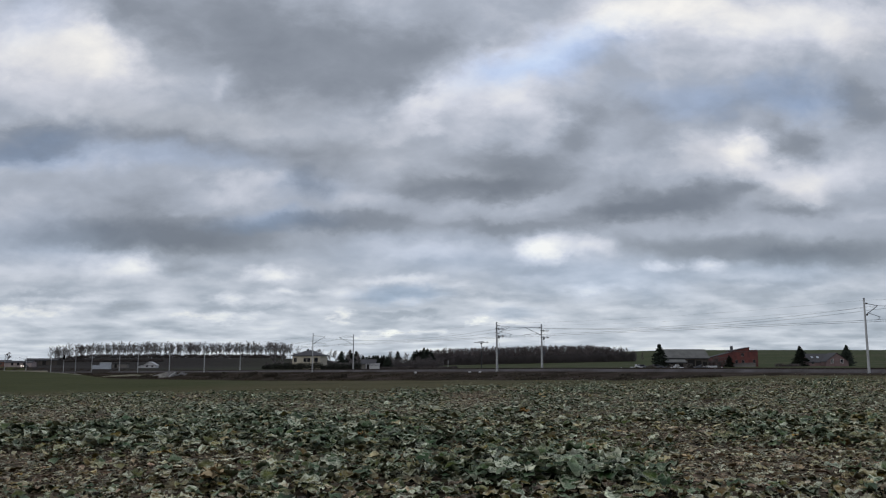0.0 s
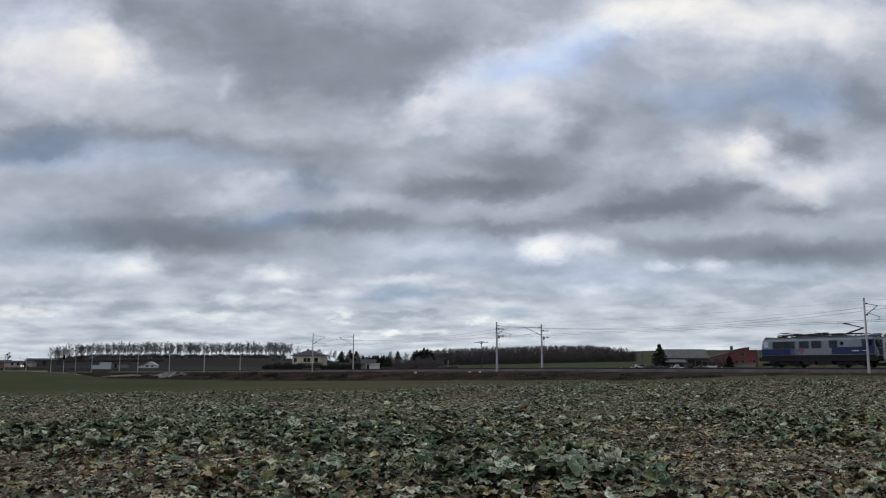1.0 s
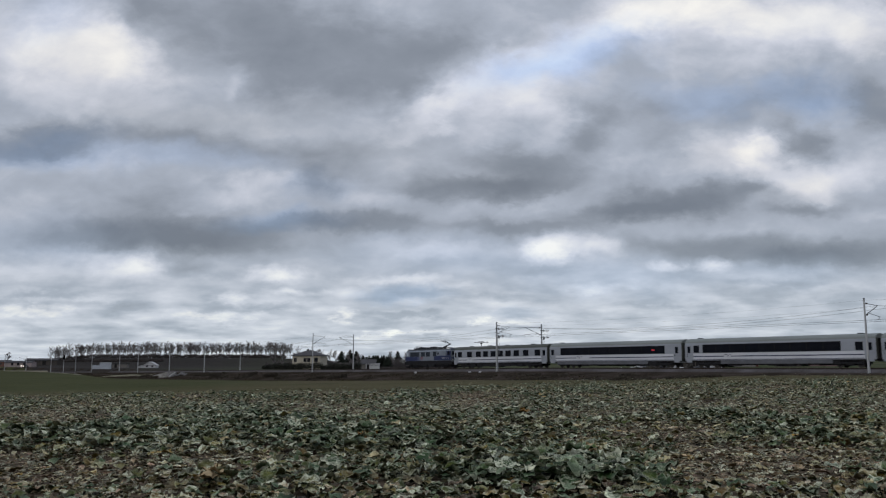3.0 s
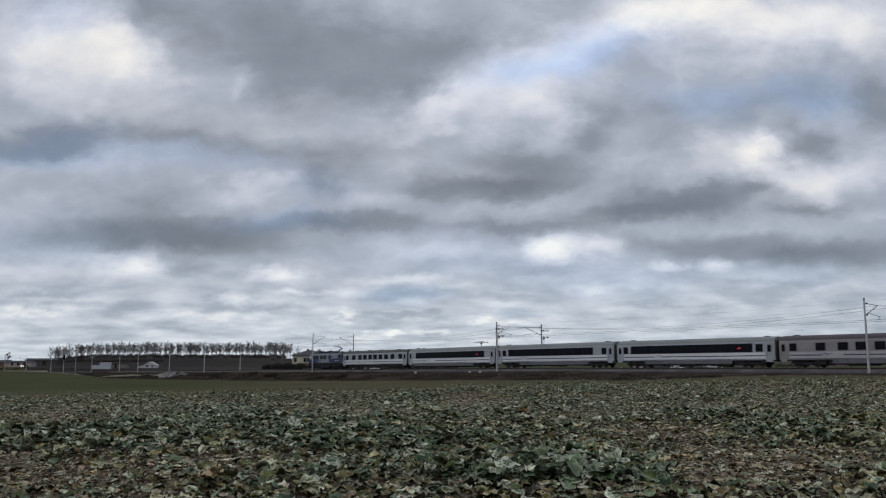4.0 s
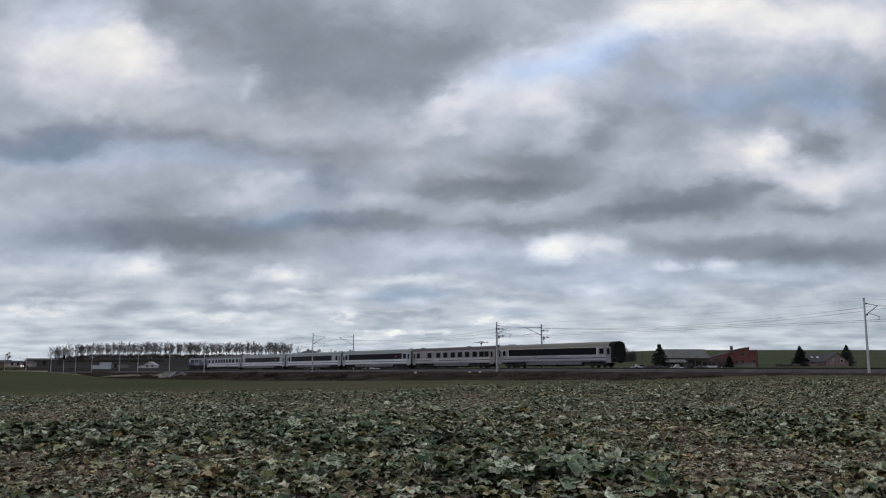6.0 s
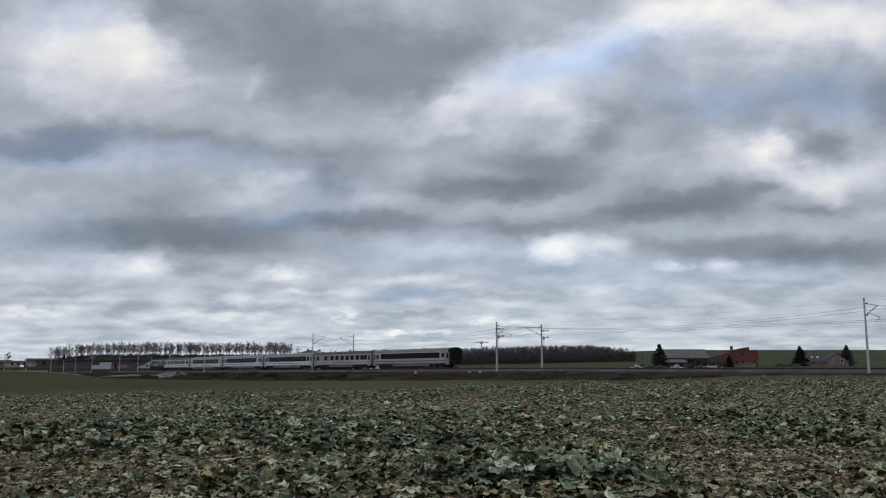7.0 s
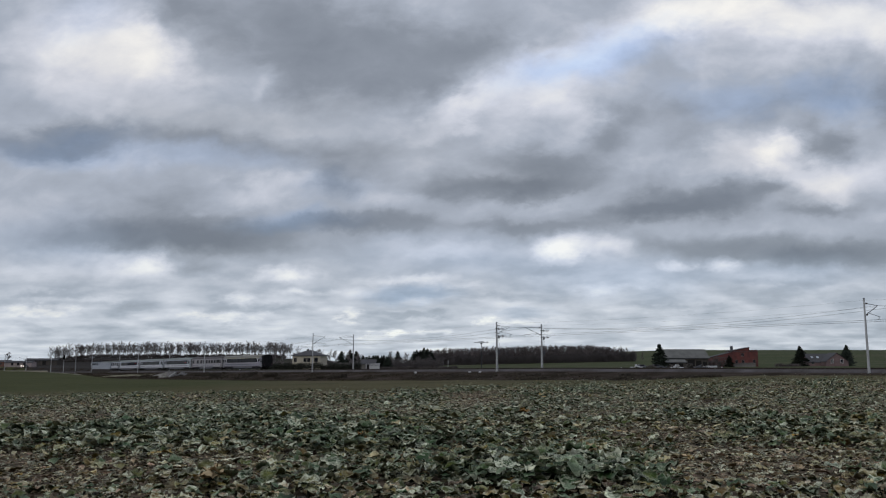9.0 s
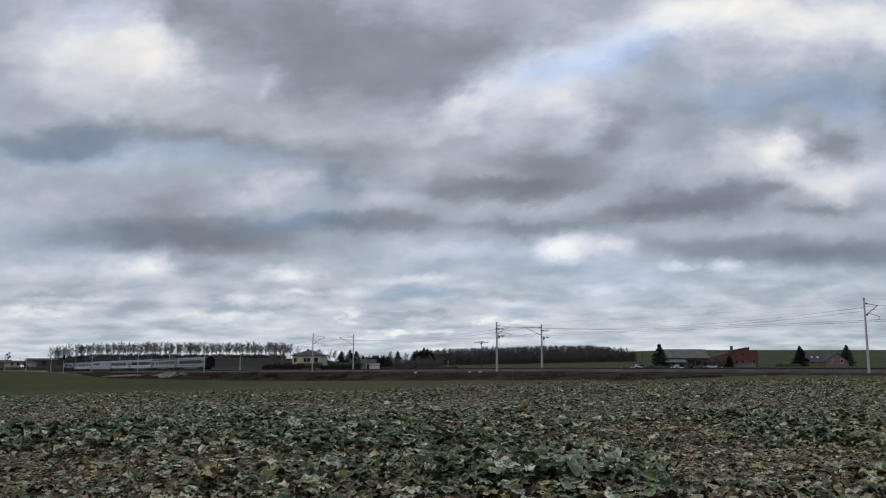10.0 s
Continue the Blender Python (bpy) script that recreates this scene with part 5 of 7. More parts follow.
def bare_tree(seed, height, label, group, bark, twig, spread=0.75, first=0.3, levels=3, twig_r=0.03, trunk_r=None, limbs_n=26, reach=1.0):
    rnd = random.Random(seed)
    root = thing("bare_tree", pose(0, 0, 0), label, "tree", group)
    limbs, twigs = branch_mesh(rnd, height, trunk_r or height * 0.0085, levels, spread, first, twig_r, limbs_n, reach)
    top = max(max(a.z, b.z) for a, b, *_ in limbs + twigs)
    k = height / top
    limbs = [(a * k, b * k, ra, rb, l) for a, b, ra, rb, l in limbs]
    twigs = [(a * k, b * k, ra, rb, l) for a, b, ra, rb, l in twigs]
    raw("trunk", *prisms(limbs, 5), bark, root)
    raw("crown", *prisms(twigs, 3), twig, root, "bare winter twigs")
    return root


def needle_tree(seed, height, width, label, group, leaf, dense=1.0, first=0.06, top_round=False):
    """A conifer: trunk and whorls of drooping boughs made of small needle sprays."""
    rnd = random.Random(seed)
    root = thing("conifer", pose(0, 0, 0), label, "conifer", group)
    bm = bmesh.new()
    rod(bm, (0, 0, -0.3), (0, 0, height * 0.97), height * 0.018, 0.02, 7)
    part("trunk", bm, M_BARK_RED, root)
    verts, faces = [], []
    whorls = int(height * 2.6 * dense)
    for w in range(whorls):
        f = w / whorls
        z = height * (first + (1 - first) * f)
        reach = width / 2 * ((1 - f) ** 0.8 if not top_round else math.sin(math.pi * (0.18 + 0.80 * f)) ** 0.8) * rnd.uniform(0.72, 1.12) + 0.12
        for b in range(rnd.choice((6, 7, 8))):
            a = rnd.uniform(0, math.tau)
            ln = reach * rnd.uniform(0.65, 1.1)
            steps = max(2, int(ln / 0.3))
            for i in range(steps):
                g = (i + 0.6) / steps
                for _ in range(2 + int(5 * g)):
                    b2 = a + rnd.gauss(0, 0.22)
                    c = Vector((math.cos(b2) * ln * g, math.sin(b2) * ln * g, z - ln * 0.30 * g + rnd.gauss(0, 0.10)))
                    o = Vector((rnd.gauss(0, 1), rnd.gauss(0, 1), rnd.gauss(-0.2, 0.7))).normalized() * rnd.uniform(0.3, 0.62) * (0.7 + height / 30)
                    q = o.orthogonal().normalized() * rnd.uniform(0.09, 0.20) * (0.7 + height / 30)
                    k = len(verts)
                    verts += [c - o * 0.3 - q, c - o * 0.3 + q, c + o]
                    faces.append((k, k + 1, k + 2))
    raw("crown", verts, faces, leaf, root, "dark drooping needle boughs")
    return root


def shrub_mass(name, spots, mat, label, category, size, count, seed, upright=0.5, floor=ground_at):
    """Many short twigs and leaf clumps over a stretch of ground. spots: (x, y, width, depth, height)."""
    rnd = random.Random(seed)
    verts, faces = [], []
    for x, y, w, dp, hh in spots:
        for _ in range(int(count * w * dp)):
            px, py = x + rnd.uniform(-w / 2, w / 2), y + rnd.uniform(-dp / 2, dp / 2)
            z0 = floor(px, py) - 0.1
            top = hh * (0.55 + 0.45 * noise.noise((px * 0.35, py * 0.35, 2.0)) + rnd.uniform(-0.1, 0.25))
            for _ in range(3):
                c = Vector((px + rnd.gauss(0, size * 0.5), py + rnd.gauss(0, size * 0.5), z0 + rnd.random() ** 0.7 * max(0.2, top)))
                o = Vector((rnd.gauss(0, 1), rnd.gauss(0, 1), rnd.gauss(upright, 0.8))).normalized() * size * rnd.uniform(0.6, 1.3)
                q = o.orthogonal().normalized() * size * rnd.uniform(0.12, 0.3)
                k = len(verts)
                verts += [c - o * 0.5 - q, c - o * 0.5 + q, c + o * 0.5]
                faces.append((k, k + 1, k + 2))
    return tagged(raw(name, verts, faces, mat), label, category, "", "stuff")


def place(kind, x, y, turn, scale=1.0, dz=0.0):
    m = pose(x, y, ground_at(x, y) + dz, 0, 0, turn) @ Matrix.Scale(scale, 4)
    return m


def scatter(kinds, spots, seed):
    """Copies of some tree kinds at spots (x, y, scale); the first of each kind stands at a spot itself."""
    rnd = random.Random(seed)
    used = set()
    for i, (x, y, sc) in enumerate(spots):
        k = kinds[i] if i < len(kinds) else rnd.choice(kinds)
        z = ground_at(x, y)
        if k not in used:
            used.add(k)
            ob = k
            ob.matrix_basis = pose(x, y, z, 0, 0, rnd.uniform(0, 360))
        else:
            ob = copy_thing(k, pose(x, y, z, 0, 0, rnd.uniform(0, 360)))
        ob.scale = (sc, sc, sc * rnd.uniform(0.95, 1.06))


def deep_wood(kinds, spots, seed):
    """The inner trees of a wood, which nobody could count, as one mesh."""
    rnd = random.Random(seed)
    verts, quads, slots, at = [], [], [], 0
    for x, y, sc in spots:
        turn, z = rnd.uniform(0, math.tau), ground_at(x, y)
        for slot, ob in enumerate(sorted(rnd.choice(kinds).children, key=lambda o: o.name.startswith("crown"))):
            me = ob.data
            co = np.empty(len(me.vertices) * 3, np.float32)
            me.vertices.foreach_get("co", co)
            co = co.reshape(-1, 3) * sc
            idx = np.empty(len(me.loops), np.int32)
            me.loops.foreach_get("vertex_index", idx)
            c, d = math.cos(turn), math.sin(turn)
            verts.append(np.column_stack([co[:, 0] * c - co[:, 1] * d + x, co[:, 0] * d + co[:, 1] * c + y, co[:, 2] + z]))
            quads.append(idx.reshape(-1, 4) + at)
            slots.append(np.full(len(idx) // 4, slot, np.int32))
            at += len(co)
    ob = fast_mesh("woodland", np.concatenate(verts), np.concatenate(quads), M_BARK_RED)
    ob.data.materials.append(M_TWIG_RED)
    ob.data.polygons.foreach_set("material_index", np.concatenate(slots))
    tagged(ob, "inner trees of the brown leafless wood", "woodland", "", "stuff")


def build_trees():
    rnd = random.Random(5)
    # row of tall bare trees behind the railway
    kinds = [bare_tree(10 + i, 11.6, "tall bare roadside tree with an upright crown", "row of bare trees", M_BARK, M_TWIG, 0.72, 0.32, 3, 0.036, 0.18, 15, 1.2) for i in range(7)]
    spots = []
    for row in range(2):
        x = -281.0
        while x < -110:
            spots.append((x + rnd.uniform(-1, 1), 588 + row * 10 + rnd.uniform(-3, 3), rnd.uniform(0.80, 1.08)))
            x += rnd.uniform(1.5, 2.8)
    spots += [(-114, 560, 0.95), (-108, 565, 0.85), (-96, 545, 0.95), (-88, 545, 0.9), (-80, 540, 0.95), (-73, 535, 0.9), (-66, 545, 0.8)]
    scatter(kinds, spots, 1)
    # wood in the middle distance: a close stand of brown bare trees
    wood = [bare_tree(30 + i, 9.6, "brown leafless woodland tree", "trees of the wood", M_BARK_RED, M_TWIG_RED, 0.85, 0.12, 3, 0.055, 0.10, 15, 1.0) for i in range(5)]
    spots = []
    for row in range(5):
        x = -8.0 + row * 1.0
        while x < 113 - row * 2:
            f = (x + 8) / 121
            sc = (0.86 + 0.16 * math.sin(f * 3.0) ** 0.5) * rnd.uniform(0.93, 1.04) * (1.0 if f < 0.8 else 1.0 - (f - 0.8) * 2.2)
            spots.append((x + rnd.uniform(-1, 1), 470 + row * 7 + rnd.uniform(-2, 2), sc))
            x += rnd.uniform(1.9, 3.0)
    front = [q for q in spots if q[1] < 481]
    scatter(wood, front, 2)
    deep_wood(wood, [q for q in spots if q[1] >= 481], 12)
    shrub_mass("undergrowth", [(50, 466, 118, 5, 6.4), (48, 476, 112, 6, 9.6)], M_THICKET, "dense brown undergrowth at the foot of the wood", "undergrowth", 0.75, 22.0, 3, 3.0)
    shrub_mass("undergrowth", [(-198, 583, 172, 4, 3.6)], M_SCRUB, "dark hedge bank below the row of bare trees", "undergrowth", 0.8, 11.0, 4)
    shrub_mass("undergrowth", [(-232, 540, 96, 4, 2.0)], M_SCRUB, "dark scrub before the row of bare trees", "scrub", 0.9, 12.0, 24)
    shrub_mass("undergrowth", [(-40, 318, 16, 5, 3.6), (-64, 330, 14, 4, 3.4)], M_THICKET, "leafless brown thicket beside the cream house", "thicket", 0.7, 12.0, 15)
    shrub_mass("undergrowth", [(-33, 405, 62, 6, 3.6), (-20, 425, 40, 5, 6.0)], M_THICKET, "brown scrub along the field edge", "scrub", 0.7, 11.0, 5, 1.6)
    # dark spruces
    spruce = [needle_tree(50 + i, 8.8, 9.4, "dark green spruce with drooping boughs", "spruces", M_NEEDLE) for i in range(3)]
    spots = [(81.5, 310, 1.0), (150.0, 346, 1.0), (172.5, 352, 0.98), (-45.0, 365, 0.85), (-41.5, 368, 0.95), (-38.5, 366, 0.88), (-53, 372, 0.7)]
    spots += [(-39 + i * 1.15 + rnd.uniform(-0.5, 0.5), 395 + rnd.uniform(-5, 5), rnd.uniform(0.56, 0.70)) for i in range(12)]
    spots += [(-14 + i * 1.9, 440, rnd.uniform(0.85, 1.15)) for i in range(5)]
    spots += [(-16, 455, 0.9), (-25, 455, 0.95), (157, 360, 0.72), (115.6, 333, 0.56), (170.4, 349, 0.90)]
    scatter(spruce, spots, 6)
    bushes = [bare_tree(60 + i, 5.0, "small rounded leafless tree", "garden trees", M_BARK_RED, M_TWIG, 1.0, 0.2, 3, 0.03, None, 18) for i in range(2)]
    scatter(bushes, [(-27, 430, 1.7), (-20, 440, 1.6), (-13, 445, 1.5), (186, 345, 0.9), (108, 560, 1.2), (112, 560, 1.3), (120, 600, 1.3), (128, 600, 1.3), (134, 600, 1.2), (-274.6, 520, 1.75), (-60, 330, 1.3), (-52, 340, 1.6), (-45, 345, 1.5), (-40, 350, 1.6), (-36, 350, 1.4), (-66, 340, 1.5), (-71, 345, 1.6)], 7)


build_trees()


# ======== buildings ========
def house(x, y, turn, w, d, wall_h, ridge_h, kind, wall, roof, label, category="house", windows=(), doors=(), chimneys=(), trim=M_DULL, over=0.35, name="house"):
    """A house on its footing; local x along the front, the front faces local -y. kind: ridge along 'x', along 'y', 'hip' or 'shed'."""
    root = thing(name, pose(x, y, ground_at(x, y), 0, 0, turn), label, category)
    hw, hd = w / 2, d / 2
    bm = bmesh.new()
    t = 0.3
    b0 = -0.8
    box(bm, -hw, hw, -hd, -hd + t, b0, wall_h)
    box(bm, -hw, hw, hd - t, hd, b0, wall_h)
    box(bm, -hw, -hw + t, -hd + t, hd - t, b0, wall_h)
    box(bm, hw - t, hw, -hd + t, hd - t, b0, wall_h)
    if kind in ("x", "y"):
        for sgn in (-1, 1):
            if kind == "x":
                tri = [(sgn * hw, -hd, wall_h), (sgn * hw, hd, wall_h), (sgn * hw, 0, ridge_h - 0.1)]
                off = Vector((-sgn * t, 0, 0))
            else:
                tri = [(-hw, sgn * hd, wall_h), (hw, sgn * hd, wall_h), (0, sgn * hd, ridge_h - 0.1)]
                off = Vector((0, -sgn * t, 0))
            a = [bm.verts.new(p) for p in tri]
            b = [bm.verts.new(Vector(p) + off) for p in tri]
            bm.faces.new(a)
            bm.faces.new(b[::-1])
            for i in range(3):
                bm.faces.new((a[i], a[(i + 1) % 3], b[(i + 1) % 3], b[i]))
    if kind == "shed":
        for y0, y1 in ((-hd, -hd + t), (hd - t, hd)):
            a = [bm.verts.new((px, y0, pz)) for px, pz in ((-hw, wall_h), (hw, wall_h), (hw, ridge_h - 0.02))]
            b = [bm.verts.new((v.co.x, y1, v.co.z)) for v in a]
            bm.faces.new(a)
            bm.faces.new(b[::-1])
            for i in range(3):
                bm.faces.new((a[i], a[(i + 1) % 3], b[(i + 1) % 3], b[i]))
        box(bm, hw - t, hw, -hd + t, hd - t, wall_h, ridge_h - 0.02)
    bmesh.ops.recalc_face_normals(bm, faces=bm.faces)
    part("wall", bm, wall, root)
    bm = bmesh.new()
    th = 0.16
    ow, od = hw + over, hd + over

    def slab(points):
        a = [bm.verts.new(p) for p in points]
        b = [bm.verts.new(Vector(p) + Vector((0, 0, th))) for p in points]
        bm.faces.new(a[::-1])
        bm.faces.new(b)
        for i in range(len(a)):
            bm.faces.new((a[i], a[(i + 1) % len(a)], b[(i + 1) % len(b)], b[i]))

    e = wall_h - over * 0.5
    if kind == "x":
        slab([(-ow, -od, e), (ow, -od, e), (ow, 0, ridge_h), (-ow, 0, ridge_h)])
        slab([(-ow, 0, ridge_h), (ow, 0, ridge_h), (ow, od, e), (-ow, od, e)])
    elif kind == "y":
        slab([(-ow, -od, e), (0, -od, ridge_h), (0, od, ridge_h), (-ow, od, e)])
        slab([(0, -od, ridge_h), (ow, -od, e), (ow, od, e), (0, od, ridge_h)])
    elif kind == "hip":
        r = max(0.6, hw - hd * 0.95)
        slab([(-ow, -od, e), (ow, -od, e), (r, 0, ridge_h), (-r, 0, ridge_h)])
        slab([(ow, od, e), (-ow, od, e), (-r, 0, ridge_h), (r, 0, ridge_h)])
        slab([(ow, -od, e), (ow, od, e), (r, 0, ridge_h)])
        slab([(-ow, od, e), (-ow, -od, e), (-r, 0, ridge_h)])
    else:
        slab([(-ow, -od, e + 0.2), (ow, -od, ridge_h), (ow, od, ridge_h), (-ow, od, e + 0.2)])
    bmesh.ops.recalc_face_normals(bm, faces=bm.faces)
    rf = part("roof", bm, roof, root)
    for cx, cy, cw, ch in chimneys:
        c = part("chimney", boxed(cx - cw / 2, cx + cw / 2, cy - cw / 2, cy + cw / 2, wall_h, ch, bevel=0.02), M_MAST_DARK, rf)
    for wx, wz, ww, wh in windows:
        bm = bmesh.new()
        for a in ((wx - ww / 2 - 0.09, wx + ww / 2 + 0.09, wz - 0.09, wz), (wx - ww / 2 - 0.09, wx + ww / 2 + 0.09, wz + wh, wz + wh + 0.09),
                  (wx - ww / 2 - 0.09, wx - ww / 2, wz, wz + wh), (wx + ww / 2, wx + ww / 2 + 0.09, wz, wz + wh), (wx - 0.03, wx + 0.03, wz, wz + wh)):
            box(bm, a[0], a[1], -hd - 0.05, -hd + 0.05, a[2], a[3])
        win = part("window", bm, trim or M_TRIM, root)
        part("pane", boxed(wx - ww / 2, wx + ww / 2, -hd - 0.02, -hd + 0.04, wz, wz + wh), M_GLASS, win)
        part("sill", boxed(wx - ww / 2 - 0.15, wx + ww / 2 + 0.15, -hd - 0.16, -hd, wz - 0.15, wz - 0.09), M_CONCRETE, win)
    for dx, dw, dh in doors:
        # a flat slab on the wall, its colour giving the dark of an opening
        part("door", boxed(dx - dw / 2, dx + dw / 2, -hd - 0.04, -hd + 0.04, -0.1, dh, bevel=0.01), M_DARK, root)
    # gutter along the front
    part("gutter", rods([((-ow, -od - 0.06, e), (ow, -od - 0.06, e))], 0.07), M_MAST_DARK, root)
    return root


def build_buildings():
    # cream house with a hipped roof behind the railway
    g = ground_at(-47, 290)
    house(-47.6, 295, -9, 10.2, 8.4, 5.8 - g, 7.5 - g, "hip", M_CREAM, M_SLATE, "cream rendered house with a dark hipped roof", windows=[(-4.0, 2.6, 0.9, 1.3), (-0.4, 2.6, 1.0, 1.3), (0.9, 2.6, 1.0, 1.3), (3.6, 2.6, 1.2, 1.4)], doors=[(-2.0, 1.0, 2.1)], chimneys=[(-1.0, 0.6, 0.7, 8.1 - g)])
    # small pale shed and carport
    g = ground_at(-26, 285)
    house(-24.0, 282, 0, 4.4, 3.5, 1.5, 1.9, "shed", M_PALE_WALL, M_PALE_WALL, "low whitish garden shed", "shed", doors=[(-1.5, 0.9, 1.7)], name="shed", over=0.2)
    house(-27.0, 300, 0, 5.0, 5.0, 2.0, 3.4, "x", M_DULL, M_SLATE, "small grey outbuilding with a dark roof", "shed", windows=[(0.5, 1.2, 0.8, 0.7)], name="shed")
    # old barn
    g = ground_at(94, 322)
    house(94.6, 326, 4, 17.4, 9.5, 5.3 - g, 8.5 - g, "x", M_TIMBER, M_BARN_ROOF, "old timber barn with a wide grey sheet roof", "barn", doors=[(-7.0, 2.2, 2.6), (-4.2, 2.7, 2.8), (-1.2, 2.4, 2.6), (1.8, 2.8, 3.0), (4.8, 2.2, 2.7), (7.3, 1.6, 2.2)], name="barn", over=0.5)
    house(89.0, 317, 2, 7.5, 4.5, 2.2, 3.1, "x", M_TIMBER, M_BARN_ROOF, "low grey lean-to beside the barn", "shed", doors=[(-1.2, 2.0, 1.8), (1.8, 1.6, 1.7)], name="shed", over=0.3)
    # red brick house, half finished
    g = ground_at(118, 342)
    house(123.3, 345, -5, 7.4, 9.0, 8.0 - g, 9.7 - g, "shed", M_BRICK, M_SLATE, "unfinished red brick house with a slanting flat roof", windows=[(0.9, 4.3, 0.9, 1.1), (-1.6, 1.5, 0.9, 1.1), (1.0, 1.5, 0.9, 1.1)], chimneys=[(-2.3, 0.0, 1.0, 10.4 - g)], over=0.12, trim=M_DULL)
    house(128.8, 345, -5, 3.5, 8.6, 8.2 - g, 8.6 - g, "shed", M_BRICK, M_BRICK, "flat-topped red brick end of the unfinished house", windows=[(0.2, 1.5, 0.9, 1.1)], over=0.08, trim=M_DULL)
    house(115.6, 344, -5, 7.8, 8.0, 5.7 - g, 7.8 - g, "shed", M_BRICK, M_SLATE, "lower red brick wing with a lean-to roof", windows=[(1.6, 1.4, 0.8, 1.1)], over=0.12, doors=[(-1.2, 1.0, 2.0)])
    house(124.0, 339.5, -5, 8.5, 2.0, 1.2, 1.5, "shed", M_DULL, M_DULL, "low grey block wall shed before the brick house", "shed", name="shed", over=0.1)
    # brown house with a front gable and two roof lights
    g = ground_at(160, 345)
    h1 = house(160.0, 350, 0, 13.0, 8.5, 1.6, 5.0, "x", M_BROWN_WALL, M_SLATE, "brown house with a dark roof and two roof lights", windows=[(-5.0, 0.9, 1.0, 1.1)])
    for lx in (-4.4, -2.0):
        bm = boxed(lx - 0.45, lx + 0.45, -0.5, 0.5, -0.06, 0.06, bevel=0.01)
        bmesh.ops.rotate(bm, verts=bm.verts, cent=(0, 0, 0), matrix=Matrix.Rotation(math.atan2(3.4, 4.4), 3, "X"))
        for v in bm.verts:
            v.co += Vector((0, -2.3, 3.62))
        part("roof_light", bm, M_GLASS_PALE, h1, "roof light with its pale sky reflection painted on")
    house(163.0, 344.5, 0, 9.2, 7.0, 1.9, 5.4, "y", M_BROWN_WALL, M_SLATE, "brown gable front with two white-framed windows", windows=[(-2.0, 1.3, 1.0, 1.5), (2.0, 1.3, 1.0, 1.5)], trim=M_TRIM)
    # white house beside the line, far away
    house(-148.5, 420, 8, 6.0, 7.0, 1.3, 3.0, "y", M_PALE_WALL, M_PALE_WALL, "small white house with a gable", windows=[(-1.3, 0.5, 0.8, 0.7), (1.3, 0.5, 0.8, 0.7)], over=0.3)
    house(-153.0, 420, 0, 2.6, 4.0, 1.0, 1.5, "shed", M_PALE_WALL, M_SLATE, "white annexe of the small house", "shed", name="shed")
    # grey waiting shelter on the far side
    house(-166.0, 425, 0, 7.6, 3.0, 1.9, 2.2, "shed", M_DULL, M_SLATE, "low grey brick platform shelter", "shelter", name="shelter", doors=[(-2.0, 1.2, 2.0)])
    # railway buildings at the edge of sight
    house(-243.0, 475, 0, 15.0, 6.0, 2.7, 3.5, "x", M_PINK, M_SLATE, "pale pinkish railway building beside the crossing", "building", windows=[(-3.5, 1.0, 1.3, 1.4), (0.0, 1.0, 1.3, 1.4), (3.5, 1.0, 1.3, 1.4)], name="building")
    house(-272.0, 505, 0, 14.0, 7.0, 3.0, 3.8, "x", M_RUST, M_SLATE, "rust-red storage building by the station", "building", windows=[(-3.0, 1.2, 1.2, 1.0), (3.0, 1.2, 1.2, 1.0)], name="building")
    house(-252.0, 520, 0, 20.0, 6.0, 3.0, 3.9, "x", M_TIMBER, M_SLATE, "long dark timber railway shed", "building", doors=[(-5, 2.2, 2.4), (2, 2.2, 2.4)], name="building")


build_buildings()


def cabin():
    """White site cabin standing before the line."""
    x, y = -132.0, 320
    z = 0.3
    root = thing("site_cabin", pose(x, y, z, 0, 0, 12), "pale grey metal site cabin on a dark timber base", "cabin")
    part("body", boxed(-0.9, 3.0, -1.25, 1.25, 0.66, 3.10, bevel=0.05), M_SHED, root)
    part("annexe", boxed(-3.5, -0.9, -1.1, 1.1, 0.66, 2.05, bevel=0.04), M_SHED, root)
    part("roof", boxed(-1.0, 3.1, -1.35, 1.35, 3.10, 3.20, bevel=0.03), M_GALV, root)
    for i in range(7):
        part("rib", boxed(-0.7 + i * 0.56, -0.64 + i * 0.56, -1.285, -1.245, 0.72, 3.05), M_SHED, root)
    part("plinth", boxed(-3.5, 3.0, -1.3, 1.3, -2.2, 0.66, bevel=0.05), M_TIMBER, root)
    part("door", boxed(0.4, 1.3, -1.30, -1.24, 0.7, 2.6, bevel=0.01), M_SHED, root)


cabin()


def picket(x0, y0, x1, y1, count, height, mat, label, name="fence"):
    root = thing(name, pose(x0, y0, 0), label, "fence")
    d = Vector((x1 - x0, y1 - y0, 0))
    g0, g1 = ground_at(x0, y0), ground_at(x1, y1)
    me = None
    for i in range(count):
        p = d * (i / (count - 1))
        z = ground_at(x0 + p.x, y0 + p.y)
        if me is None:
            ob = part("post", boxed(-0.06, 0.06, -0.06, 0.06, -0.4, height, bevel=0.01), mat, root)
            me = ob.data
        else:
            ob = new("post", me)
            ob.parent = root
        ob.location = (p.x, p.y, z)
    for k in (0.35, 0.85):
        part("fence_rail", rods([((0, 0, g0 + height * k), (d.x, d.y, g1 + height * k))], 0.035), mat, root)


picket(-225, 432, -262, 455, 22, 2.2, M_CONCRETE, "concrete post fence beside the line")


